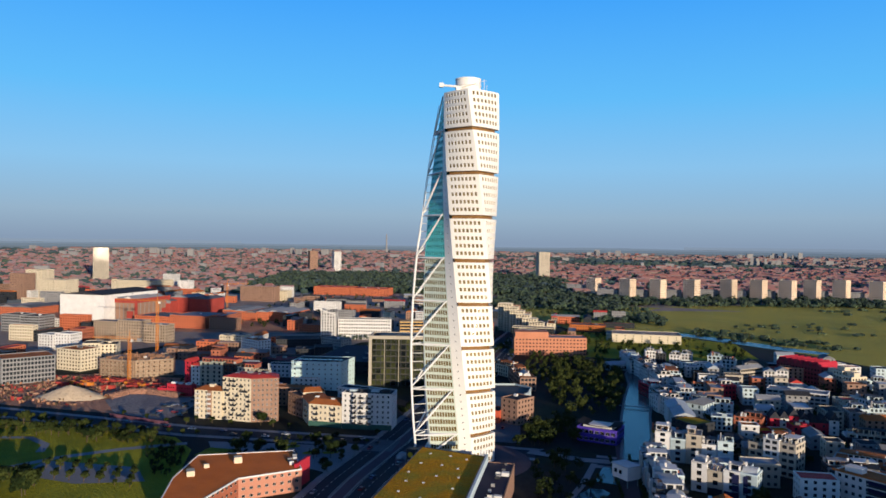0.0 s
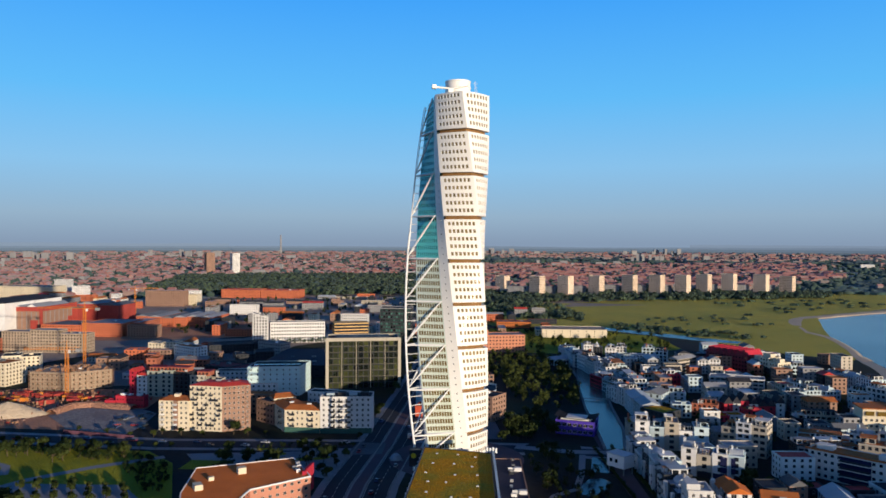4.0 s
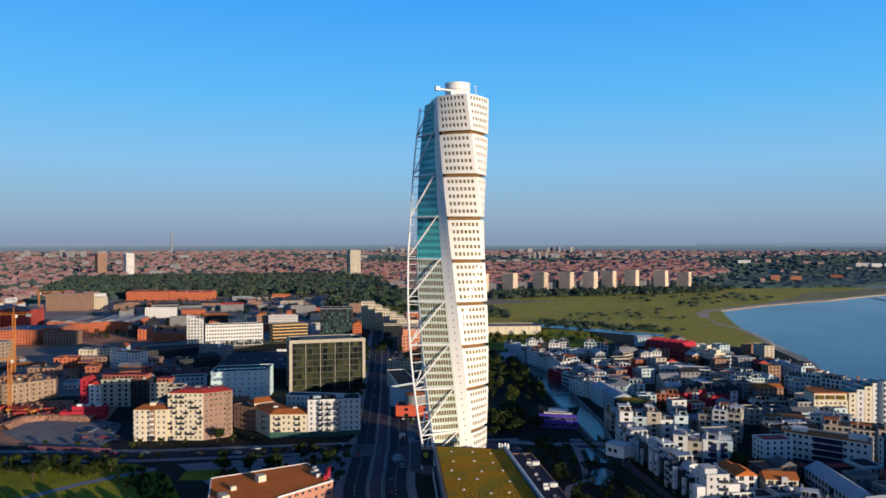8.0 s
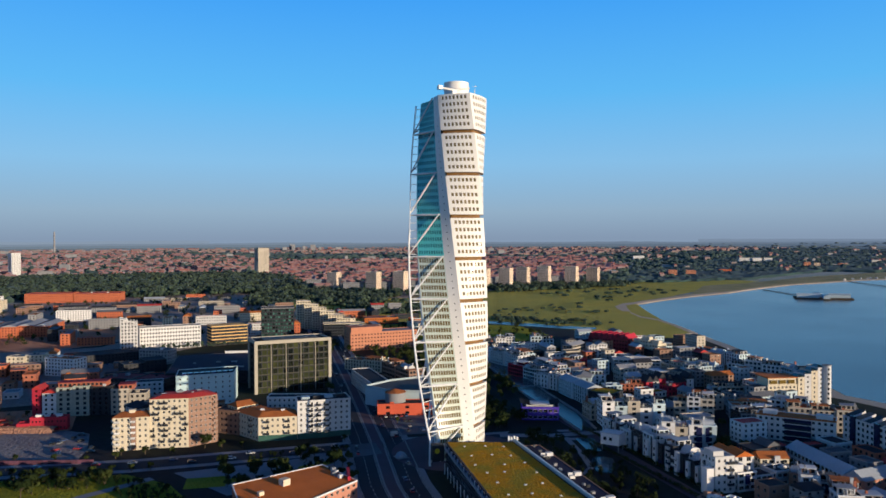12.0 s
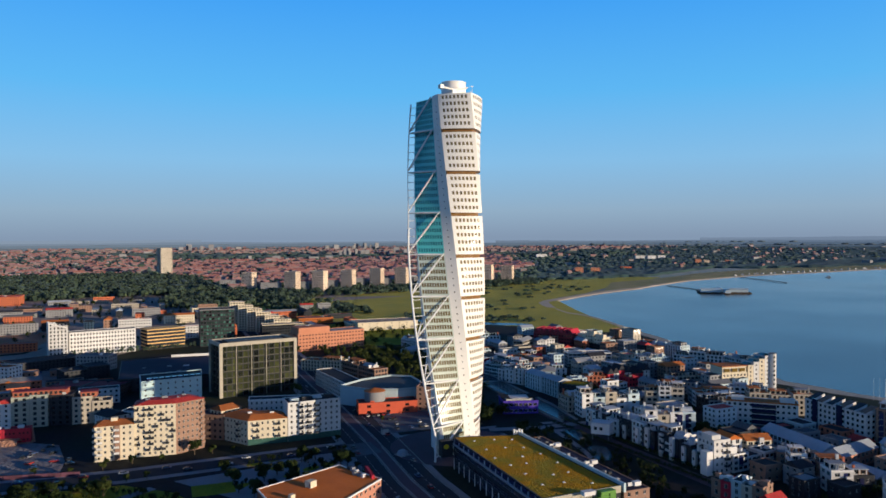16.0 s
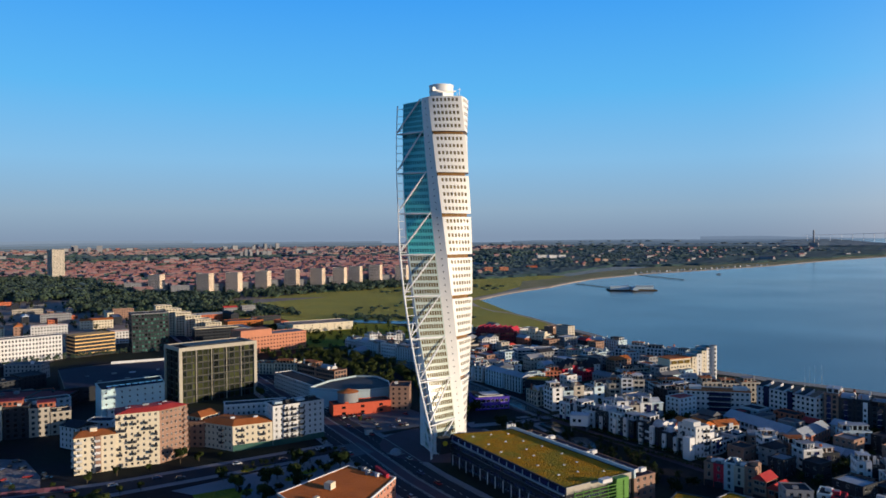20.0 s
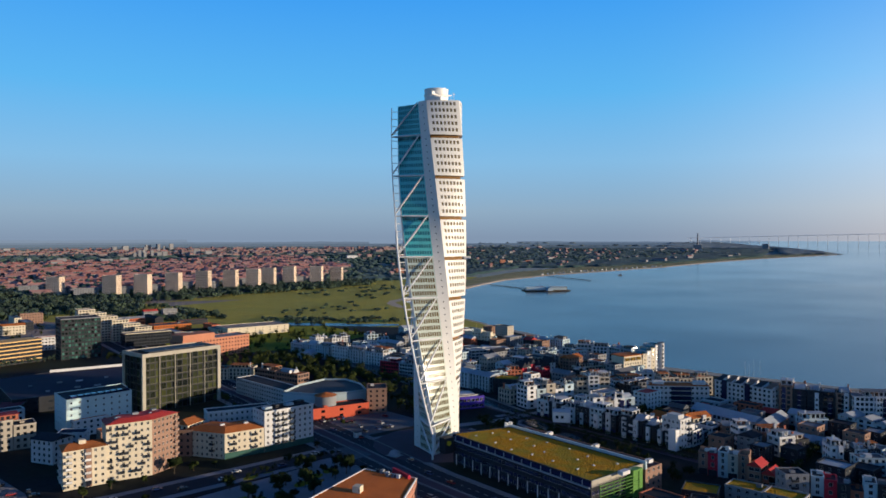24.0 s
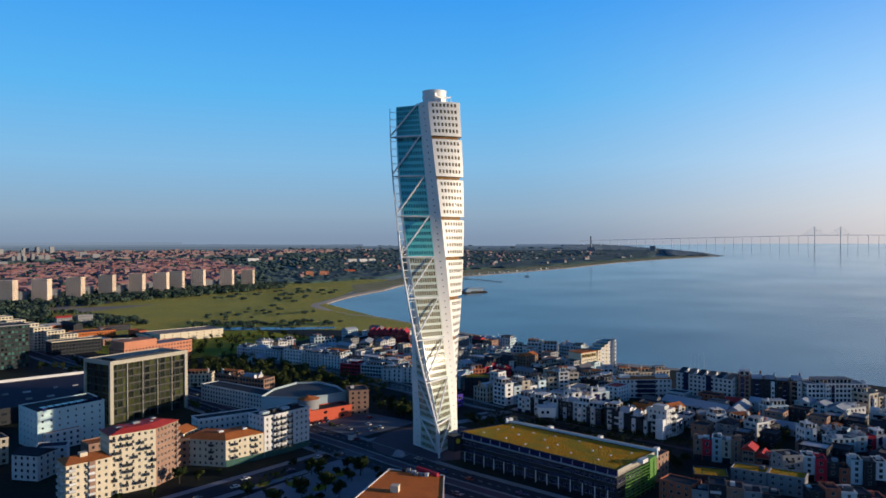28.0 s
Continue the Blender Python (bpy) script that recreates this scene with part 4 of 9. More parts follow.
for side in (1, -1):
    for k in range(9):
        z0, z1 = LEVELS[k], min(LEVELS[k + 1], tower_top)
        wing = ((8.8, 8.2 * side), (20.6, 0.9 * side))
        if side > 0:
            wing = (wing[1], wing[0])
        n = []
        rows = 6 if k else 4
        g, wing_frame = Geo(), Geo()
        tower_wall(*wing, 0.0, z0 + 0.35, z1, 10, rows, n, g, 0.98, 2.15 if k < 5 else 1.8, 0.9, 0.18, 0.03)
        for f in n:
            (wing_panes if k < 5 else upper_panes).face(f)
        band = []
        a, b = Vector(wing[0]), Vector(wing[1])
        out = Vector(((b - a).y, -(b - a).x)).normalized() * 0.15
        for v in (a, b):
            band.append(v + out)
        wing_frame.face([turn(band[0].x, band[0].y, z0 - 0.2), turn(band[1].x, band[1].y, z0 - 0.2), turn(band[1].x, band[1].y, z0 + 0.4), turn(band[0].x, band[0].y, z0 + 0.4)])
        wing_frame.face([turn(a.x, a.y, z0 + 0.4), turn(b.x, b.y, z0 + 0.4), turn(band[1].x, band[1].y, z0 + 0.4), turn(band[0].x, band[0].y, z0 + 0.4)])
        # one wing, two tones: sunlit pale below, shaded teal above
        part("wing", g, M["tealglass" if k < 5 else "upperwing"], tower, "lower wing in its sunlit pale tone, with rows of windows" if k < 5 else "upper wing in its shaded teal tone, with rows of windows")
        if k in (5, 7):
            lou = Geo()
            o2 = out * 1.4
            for c in range(12):
                u, v = a.lerp(b, (c + 0.1) / 12) + o2, a.lerp(b, (c + 0.9) / 12) + o2
                lou.face([turn(u.x, u.y, z1 - 2.2), turn(v.x, v.y, z1 - 2.2), turn(v.x, v.y, z1 - 0.7), turn(u.x, u.y, z1 - 0.7)])
            part("louvre_band", lou, M["blackglass"], tower, "dark louvred plant floor")
        part("floor_band", wing_frame, M["steel"], tower, "white band at the cube's floor")
    tip = [(20.6, 0.9), (20.6, -0.9)]
for z in range(0, 182, 2):
    spine_wall.face([turn(20.6, -0.9, z), turn(20.6, 0.9, z), turn(20.6, 0.9, min(z + 2, tower_top)), turn(20.6, -0.9, min(z + 2, tower_top))])
cap_pts = [(4.2, -11.8), (8.8, -8.2), (20.6, -0.9), (20.6, 0.9), (8.8, 8.2), (4.2, 11.8)]
spine_wall.face([turn(x, y, tower_top) for x, y in cap_pts])
part("spine_strip", spine_wall, M["white"], tower, "white edge strip beside the glazed wing")
tagged(part("strip_light", dots, M["glass"], tower), kind="stuff")
tagged(part("wing_window", upper_panes, M["tealpane"], tower), kind="stuff")
tagged(part("wing_window", wing_panes, M["wingglass"], tower), kind="stuff")


def exo(z):
    """How far the outer steel column stands from the core."""
    return 29.0 - 4.2 * min(1.0, z / 110) - 0.8 * max(0.0, min(1.0, (z - 108) / 14))


col = Geo()
ring_n = 8
for k in range(0, 117, 3):
    c = turn(exo(k), 0, k)
    col.v.extend((c.x + 0.55 * math.cos(2 * math.pi * i / ring_n), c.y + 0.55 * math.sin(2 * math.pi * i / ring_n), k) for i in range(ring_n))
    if k:
        b = len(col.v) - 2 * ring_n
        for i in range(ring_n):
            j = (i + 1) % ring_n
            col.f.append((b + i, b + j, b + ring_n + j, b + ring_n + i)); col.i.append(0)
col.f.append(tuple(range(len(col.v) - ring_n, len(col.v)))); col.i.append(0)
part("outer_column", col, M["steel"], tower, "white steel column twisting up the spine")
lad = Geo()
for k in range(112, 180, 4):
    for y in (-0.5, 0.5):
        lad = Geo()
        lad.bar(turn(exo(k), y, k), turn(exo(k + 4), y, k + 4), 0.2, sides=5)
        part("ladder_rail", lad, M["steel"], tower)
for k in range(6, 182, 4):
    rung = Geo()
    rung.bar(turn(20.6, 0, k), turn(exo(k), 0, k), 0.16, sides=5)
    part("rung", rung, M["steel"], tower)
for k in range(1, 9):
    z0, z1 = LEVELS[k] - 21.17 if k > 1 else 0.5, LEVELS[k]
    for side in (1, -1):
        for a, b in (((exo(z0), 0, z0 + 1.0), (9.3, 8.6 * side, z1 + 0.5)), ((exo(z1), 0, z1), (9.3, 8.6 * side, z1))):
            strut = Geo()
            p, q = turn(*a), turn(*b)
            m = p.lerp(q, 0.5)
            strut.bar(p, m, 0.28, r2=0.52, sides=8)
            strut.bar(m, q, 0.52, r2=0.28, sides=8)
            part("strut", strut, M["steel"], tower)
for side in (1, -1):
    strut = Geo()
    strut.bar(turn(exo(164), 0, 165), turn(9.3, 8.6 * side, 181.5), 0.4, sides=8)
    part("strut", strut, M["steel"], tower)

drum = Geo()
def disc(r, z0, z1, g=drum, n=40):
    g.prism([(r * math.cos(2 * math.pi * i / n), r * math.sin(2 * math.pi * i / n)) for i in range(n)], z0, z1)
disc(7.6, 181.9, 182.6); disc(6.3, 182.6, 189.2); disc(6.6, 186.0, 186.5); disc(6.5, 188.9, 189.5)
part("roof_drum", drum, M["white"], tower, "white cylindrical plant room on the roof")
arm = Geo()
arm.box((-5, -6.5, 181.9), (2.4, 2.4, 2.4)); arm.bar((-5, -6.5, 184.6), (-12.5, -7.5, 184.9), 0.5); arm.box((-13.4, -7.6, 184.0), (2.0, 2.2, 1.9)); arm.bar((-5, -6.5, 184.4), (3.5, -7.5, 186.2), 0.35)
part("facade_crane", arm, M["white"], tower, "white roof crane for cleaning the facade")
mast = Geo()
mast.bar((7.5, -6, 182), (7.5, -6, 188.5), 0.12); mast.bar((6.3, -6, 187.6), (8.7, -6, 187.6), 0.1); mast.bar((9, -3, 182), (9, -3, 186.5), 0.1)
part("antenna", mast, M["steel"], tower)

# ---- the blocks round the tower ----
def along(p, deg, L):
    return (p[0] + L * math.cos(radians(deg)), p[1] + L * math.sin(radians(deg)))


# bent apartment block with the red roof
a0 = (-113.8, 436.6)
a1 = (-95.2, 430.0)
a2 = along(a1, 13, 16.0)
tall_block = building("apartment_block", "tall cream and pink-brown apartment block with a red sheet roof", "apartment house",
                      [a0, a1, a2, along(a2, 103, 13), along(a1, 100, 13.5), along(a0, 70, 13)], 26.0, "cream", "redroof", 9, 2.5, (1.1, 1.35),
                      style="hip", roof_height=1.6, wall2=((1, 2), "brownbrick"))
low_wing = building("apartment_block", "lower cream apartment wing with a brown tile roof", "apartment house",
                    [(-131.5, 440.0), (-114.0, 435.5), (-109.5, 447.5), (-127.0, 452.5)], 17.3, "cream", "tileroof", 6, 2.7, (1.1, 1.35), style="hip", roof_height=1.8)
# L-shaped block beside it
l_low = building("apartment_block", "cream five-storey corner block with a brown tile roof", "apartment house",
                 [(-68.0, 446.0), (-60.0, 423.5), (-40.2, 417.6), (-36.6, 429.5), (-50.0, 433.5), (-56.0, 449.5)], 13.0, "cream", "tileroof", 4, 2.8, (1.1, 1.4), style="hip", roof_height=2.2)
l_high = building("apartment_block", "white eight-storey apartment block with a dark flat roof", "apartment house",
                  [(-40.0, 417.4), (-27.5, 415.2), (-11.0, 412.6), (-8.6, 427.0), (-37.0, 431.0)], 20.5, "plaster", "darkroof", 7, 2.7, (1.1, 1.4))
building("apartment_block", "white rear wing with a dark flat roof", "apartment house", [(-47, 457), (-16, 442), (-12, 450), (-43, 466)], 16.0, "plaster", "darkroof", 5, 2.8, (1.1, 1.4))
HALL_PLAN = [(-86, 606), (22, 576), (36, 664), (-28, 686), (-66, 690)]
dark_hall = building("hall", "wide dark hall with a violet-black flat roof", "hall", HALL_PLAN, 9.4, "dark", "navyroof", 2, 8.0, (3.0, 1.4), single=False, parapet=0.4)
# glazed office box
office = building("office_building", "large glazed office block framed in pale stone", "office building",
                  [(-33.0, 545.5), (20.5, 543.0), (21.8, 568.0), (-31.8, 571.0)], 36.0, "dark", "darkroof", 8, 3.55, (3.2, 4.0), glass="officeglass", frame_mat="dark", parapet=1.4, sill=0.2, bars=1, rim="stone")
# white house in the tower's shadow, the blue of its shade painted on
building("office_building", "white plastered block tinted blue as in shade, with a glazed roof edge", "office building",
         [(-89.0, 528.0), (-52.5, 524.5), (-45.0, 549.0), (-84.0, 553.0)], 20.3, "shadebluewall", "darkroof", 6, 4.2, (1.0, 1.2))
# white slab far behind
building("apartment_block", "white slab with a grid of small windows", "apartment house",
         rect(-58, 812, 58, 15, -1), 22.0, "plaster", "greyroof", 6, 2.7, (1.45, 1.9), single=False, sill=0.7)
building("apartment_block", "white tower slab with a slanting roof", "apartment house", rect(-97, 806, 16, 16, -2), 33.0, "plaster", "greyroof", 10, 2.7, (1.3, 1.9), single=False, sill=0.7)
building("office_building", "office block with yellow timber bands", "office building", rect(-1, 813, 37, 20, 4), 20.0, "dark", "darkroof", 6, 3.0, (2.6, 1.7), single=False)
building("office_building", "black glazed office tower", "office building", rect(49, 800, 34, 24, -14), 37.0, "dark", "darkroof", 10, 2.6, (1.9, 2.2), single=False, glass="blackglass", rim="greyconc")
building("office_building", "orange brick office block in two tiers", "office building", rect(131, 712, 70, 22, -3), 17.0, "salmonbrick", "greyroof", 5, 3.2, (1.6, 1.3), single=False)
# car park hall with the sedum roof
hall = [(6.6, 330.5), (-16.5, 244.5), (17.5, 237.5), (34.5, 315.5)]
building("parking_house", "long dark car park building with a sedum roof", "car park", hall, 13.8, "dark", "sedum", 4, 2.6, (2.2, 1.7), parapet=0.25, glass="blueglass")
# red house in front
building("office_building", "red brick house with a wide brown roof", "house",
         [(-94, 323.5), (-96, 296), (-92.4, 268), (-78, 274), (-69.5, 297.5), (-45.5, 310.5), (-53, 333.5)], 9.6, "redbrick", "orangeroof", 3, 3.0, (1.5, 1.3), parapet=0.35, wall2=((4, 5), "salmon"), rim="plaster")
building("office_building", "violet panelled pavilion by the canal", "pavilion", rect(106, 397, 22, 16, -30), 7.5, "purple", "darkroof", 2, 3.0, (2.4, 1.8), spots_out=None)

# stepped terraces behind the black office tower
for k in range(6):
    t = k / 5
    building("apartment_block", "cream stepped terraces of flats", "apartment house", rect(110 + 30 * t, 911 + -61 * t, 17, 16, -14), 33 - 3.4 * k, "cream", "greyroof", 11 - k, 3.0, (2.0, 1.5), group="stepped terraces", single=False)
building("office_building", "dark glazed office wing with pale bands", "office building", rect(132, 826, 46, 16, -14), 13.0, "dark", "greyroof", 4, 3.0, (2.4, 2.0), single=False, rim="cream")

# ---- details of the blocks round the tower ----
def balcony_mesh(w=2.6, d=1.3, rail=1.0, mat="dark"):
    """A slab with a railing on three sides; its back edge lies on the wall, outwards is -y."""
    g = Geo()
    g.box((0, -d / 2, 0), (w, d, 0.16), 0, 0)
    for x, y, sx, sy in ((0, -d + 0.03, w, 0.05), (-w / 2 + 0.03, -d / 2, 0.05, d - 0.1), (w / 2 - 0.03, -d / 2, 0.05, d - 0.1)):
        g.box((x, y, 0.22), (sx, sy, rail), 0, 1)
    return g.mesh("balcony", [M["greyconc"], M[mat]])


BALCONY = {k: balcony_mesh(mat=k) for k in ("dark", "plaster", "brownbrick")}
BALCONY["small"] = balcony_mesh(1.9, 1.4, 1.05, "dark")
BALCONY["long"] = balcony_mesh(4.2, 1.5, 1.0, "plaster")


def balconies(parent, p, q, h, rows, spots, kind="dark", first=1):
    """spots(row) gives the places, 0 to 1, along the wall from p to q."""
    cx, cy = parent.location.x, parent.location.y
    p, q = Vector(p), Vector(q)
    yaw = math.atan2((q - p).y, (q - p).x)
    for r in range(first, rows):
        for s in spots(r):
            at = p.lerp(q, s)
            ob = part("balcony", BALCONY[kind], None, parent)
            ob.matrix_local = Matrix.Translation((at.x - cx, at.y - cy, h / rows * r + 0.1)) @ Matrix.Rotation(yaw, 4, "Z")


rnd = random.Random(5)
balconies(tall_block, a0, a1, 26.0, 9, lambda r: [s + rnd.uniform(-0.03, 0.03) for s in rnd.sample((0.08, 0.2, 0.32, 0.44, 0.56, 0.68, 0.8, 0.92), 3 if r % 3 else 4)], "small")
balconies(tall_block, a1, a2, 26.0, 9, lambda r: [0.9], "brownbrick")
balconies(low_wing, (-131.5, 440.0), (-114.0, 435.5), 17.3, 6, lambda r: [0.12, 0.55], "plaster")
balconies(low_wing, (-127.0, 452.5), (-131.5, 440.0), 17.3, 6, lambda r: [0.3, 0.75], "plaster")
balconies(l_low, (-60.0, 423.5), (-40.2, 417.6), 13.0, 4, lambda r: [0.22, 0.75], "dark")
balconies(l_low, (-68.0, 446.0), (-60.0, 423.5), 13.0, 4, lambda r: [0.7], "dark")
balconies(l_high, (-40.0, 417.4), (-27.5, 415.2), 20.5, 7, lambda r: [0.55, 0.9], "dark")
balconies(l_high, (-27.5, 415.2), (-11.0, 412.6), 20.5, 7, lambda r: [0.2], "dark")


def on(parent, name, geo, mat, label=""):
    """A part given in world plan coordinates, put under a thing that stands elsewhere."""
    cx, cy, cz = parent.location
    geo.v = [(x - cx, y - cy, z - cz) for x, y, z in geo.v]
    return part(name, geo, mat, parent, label)


def roof_box(parent, x, y, z, size, deg, mat, name="roof_hutch", label=""):
    g = Geo()
    g.box((x, y, z), size, radians(deg))
    return on(parent, name, g, M[mat] if isinstance(mat, str) else mat, label)


g = Geo(); g.box((4, 674.9, 9.4), (67, 0.7, 2.0), radians(-19)); on(dark_hall, "parapet_wall", g, M["plaster"], "long white parapet at the back of the roof")
for k in range(12):
    roof_box(dark_hall, -60 + (k % 6) * 15 + 3 * (k % 2), 616 + 26 * (k // 6) - (k % 6) * 3.4, 9.5, (2.4 + k % 3, 1.6, 0.8 + 0.3 * (k % 2)), -16, ("greyroof", "greyconc", "skyroof")[k % 3], "roof_plant")
# roof gear: chimneys, lift housings, solar shelves
for x, y, s in ((-98, 440, (3, 2, 2.2)), (-88, 441, (2.2, 2.2, 1.8)), (-106, 441, (2.4, 1.6, 1.4)), (-92, 437, (1.2, 1.2, 1.6))):
    roof_box(tall_block, x, y, 26.4, s, -10, "greyroof", "lift_housing")
roof_box(low_wing, -121.5, 443.5, 17.6, (3.0, 3.0, 2.6), -15, "cream", "stair_head")
g = Geo(); g.box((-121.6, 436.9, 0.3), (2.4, 0.5, 17.0), radians(-14.4)); on(low_wing, "stair_shaft", g, M["brownbrick"], "brown glazed stair strip")
for x, y in ((-56, 431), (-46, 425)):
    roof_box(l_low, x, y, 14.0, (2.2, 1.6, 2.0), -15, "plaster", "chimney")
for k in range(4):
    roof_box(l_high, -34 + k * 6.5, 423 - k * 0.9, 20.6, (4.6, 3.2, 1.2 + 0.5 * (k % 2)), -8, "dark" if k % 2 else "bluewall", "roof_hutch")
base_band = Geo()
for a, b in (((-60.0, 423.5), (-40.2, 417.6)), ((-40.0, 417.4), (-27.5, 415.2)), ((-27.5, 415.2), (-11.0, 412.6))):
    d = (Vector(b) - Vector(a)).normalized()
    n = Vector((d.y, -d.x)) * 0.25
    base_band.prism(ccw([a, b, tuple(Vector(b) + n), tuple(Vector(a) + n)]), 0.0, 3.1)
on(l_high, "shop_front", base_band, surface("green_shop_front", (0.05, 0.12, 0.10), 0.4, 0.2, 0.3, 1.0), "dark green glazed shop front")
# office: stone posts in front of the glass, roof frame
for k in range(6):
    g = Geo()
    p = Vector((-33.0, 545.5)).lerp(Vector((20.5, 543.0)), k / 5)
    edge = k in (0, 5)
    g.box((p.x, p.y - 0.3, 0), (2.2, 1.5, 37.4) if edge else (0.35, 0.7, 35.6), radians(-2.7))
    on(office, "stone_post" if edge else "mullion", g, M["stone"])
for k in range(4):
    g = Geo()
    p = Vector((-33.0, 545.5)).lerp(Vector((-31.8, 571.0)), (k + 0.2) / 3.2)
    g.box((p.x - 0.3, p.y, 0), (0.6, 0.6, 35.6), radians(-2.7))
    on(office, "mullion", g, M["dark"])
for k in range(1, 8):
    g = Geo()
    g.prism([(-33.15, 545.3), (20.6, 542.8), (21.95, 568.1), (-31.95, 571.1)], 4.5 * k - 0.12, 4.5 * k + 0.1)
    on(office, "floor_edge", g, M["bronze"])
for x, y in ((-31.9, 570.6), (21.4, 567.6)):
    g = Geo(); g.box((x, y, 0), (1.8, 1.6, 37.4), radians(-2.7)); on(office, "stone_post", g, M["stone"])
g = Geo(); g.box((-6.3, 543.9, 35.2), (54.6, 1.4, 2.4), radians(-2.7)); on(office, "roof_beam", g, M["stone"], "deep stone beam over the glass front")
g = Geo(); g.box((-32.6, 558.2, 35.2), (1.3, 25.0, 2.4), radians(-2.7)); on(office, "roof_beam", g, M["stone"], "deep stone beam over the glass front")
roof_box(office, -6, 556, 36.1, (40, 14, 1.6), -2.7, "dark", "roof_plant", "low dark roof plant room")
for k in range(7):
    roof_box(office, -24 + k * 6, 551.5 + (k % 3), 36.2, (1.6, 1.4, 1.0 + 0.3 * (k % 3)), 0, "greyconc", "vent")
# house in the tower's shadow: glazed roof ridge
for k in range(9):
    g = Geo(); g.box((-83 + k * 3.7, 532.4 - 0.36 * k, 20.35), (3.0, 4.0, 1.2), radians(-5.5)); 
    pale = [o for o in scene.objects if o.get("label") == "white plastered block tinted blue as in shade, with a glazed roof edge"][0]
    on(pale, "rooflight", g, M["blueglass"], "slanted rooflight")

patch("pavement_square", [(-19.8, 394.4), (-5.0, 390.5), (-9.4, 370.4), (-27.7, 372.0)], "lot", 0.16, "pale grey paved square at the crossing")
kiosk = thing("kiosk", "small white kiosk on the car park", "kiosk", "", (9.8, 399.7, 0.06))
g = Geo(); g.box((0, 0, 0), (3.6, 3.0, 3.0), radians(-15)); part("wall", g, M["plaster"], kiosk)
g = Geo(); g.box((0, 0, 3.02), (4.2, 3.6, 0.25), radians(-15)); part("roof", g, M["greyroof"], kiosk)
g = Geo(); g.box((0.4, -1.52, 0.9), (1.8, 0.1, 1.2), radians(-15)); part("window", g, M["glass"], kiosk)
shelter = thing("shelter", "rounded pale shelter beside the boulevard", "shelter", "", (-3.3, 360.5, 0.06))
g = Geo()
for a in range(9):
    t0, t1 = math.pi * a / 9, math.pi * (a + 1) / 9
    for b in range(6):
        r0, r1 = [2.9 * math.sqrt(max(0.0, 1 - ((b + e) / 3 - 1) ** 2 * 0.96)) for e in (0, 1)]
        y0, y1 = (b / 3 - 1) * 3.4, ((b + 1) / 3 - 1) * 3.4
        g.face([(r0 * math.cos(t0), y0, r0 * math.sin(t0)), (r0 * math.cos(t1), y0, r0 * math.sin(t1)), (r1 * math.cos(t1), y1, r1 * math.sin(t1)), (r1 * math.cos(t0), y1, r1 * math.sin(t0))])
part("shell", g, M["skyroof"], shelter)
g = Geo(); g.box((0, 0, 0), (6.2, 7.2, 0.2)); part("base", g, M["greyconc"], shelter)
# car park hall: rooflights, service wing, lattice stair, posts
car_hall = [o for o in scene.objects if o.get("label") == "long dark car park building with a sedum roof"][0]
e2 = (Vector(hall[1]) - Vector(hall[0]))
e1 = (Vector(hall[3]) - Vector(hall[0]))
dome = Geo()
dome.box((0, 0, 0), (1.0, 0.8, 0.2)); dome.prism([(-0.4, -0.3), (0.4, -0.3), (0.4, 0.3), (-0.4, 0.3)], 0.22, 0.4)
dome_mesh = dome.mesh("rooflight", [M["frame"]])
for i in range(6):
    for j in range(3):
        p = Vector(hall[0]) + e2 * (0.10 + 0.145 * i + rnd.uniform(-0.02, 0.02)) + e1 * (0.2 + 0.3 * j + rnd.uniform(-0.06, 0.06))
        ob = part("rooflight", dome_mesh, None, car_hall)
        ob.matrix_local = Matrix.Translation((p.x - car_hall.location.x, p.y - car_hall.location.y, 13.86)) @ Matrix.Rotation(radians(-15), 4, "Z")
for k in range(14):
    g = Geo()
    p = Vector(hall[0]) + e2 * (0.05 + 0.07 * k)
    g.bar((p.x - 1.6, p.y + 0.4, 0), (p.x - 1.6, p.y + 0.4, 5.2), 0.2)
    on(car_hall, "post", g, M["steel"], "slim white steel post")
for z in (3.3, 6.8, 10.2):
    g = Geo()
    a, b = Vector(hall[0]) + Vector((-0.5, 0.1)), Vector(hall[1]) + Vector((-0.5, 0.1))
    g.prism(ccw([tuple(a), tuple(b), tuple(b + Vector((0.45, -0.12))), tuple(a + Vector((0.45, -0.12)))]), z, z + 0.45)
    on(car_hall, "deck_edge", g, M["dark"])
g = Geo()
a, b = Vector(hall[0]) + Vector((-0.6, 0.1)), Vector(hall[1]) + Vector((-0.6, 0.1))
g.prism(ccw([tuple(a), tuple(b), tuple(b + Vector((0.5, -0.12))), tuple(a + Vector((0.5, -0.12)))]), 11.6, 13.5)
on(car_hall, "clerestory", g, M["blueglass"], "blue glazed band under the roof")
g = Geo()
a, b = Vector(hall[0]) + Vector((-1.3, 0.3)), Vector(hall[1]) + Vector((-1.3, 0.3))
g.prism(ccw([tuple(a), tuple(b), tuple(b + Vector((0.8, -0.2))), tuple(a + Vector((0.8, -0.2)))]), 11.0, 11.5)
on(car_hall, "gutter_beam", g, M["skyroof"], "pale blue beam under the glazed band")
for k in range(15):
    g = Geo()
    p = Vector(hall[0]) + e2 * (0.03 + 0.066 * k) + Vector((-0.75, 0.15))
    g.box((p.x, p.y, 11.6), (0.22, 0.5, 1.9), radians(75))
    on(car_hall, "glazing_bar", g, M["skyroof"])
g = Geo()
a, b = Vector(hall[1]), Vector(hall[2])
d = (b - a).normalized()
n = Vector((d.y, -d.x)) * 0.35
g.prism(ccw([tuple(a), tuple(b), tuple(b + n), tuple(a + n)]), 11.4, 14.1)
on(car_hall, "end_wall", g, M["stone"], "pale stone wall under the roof's end")
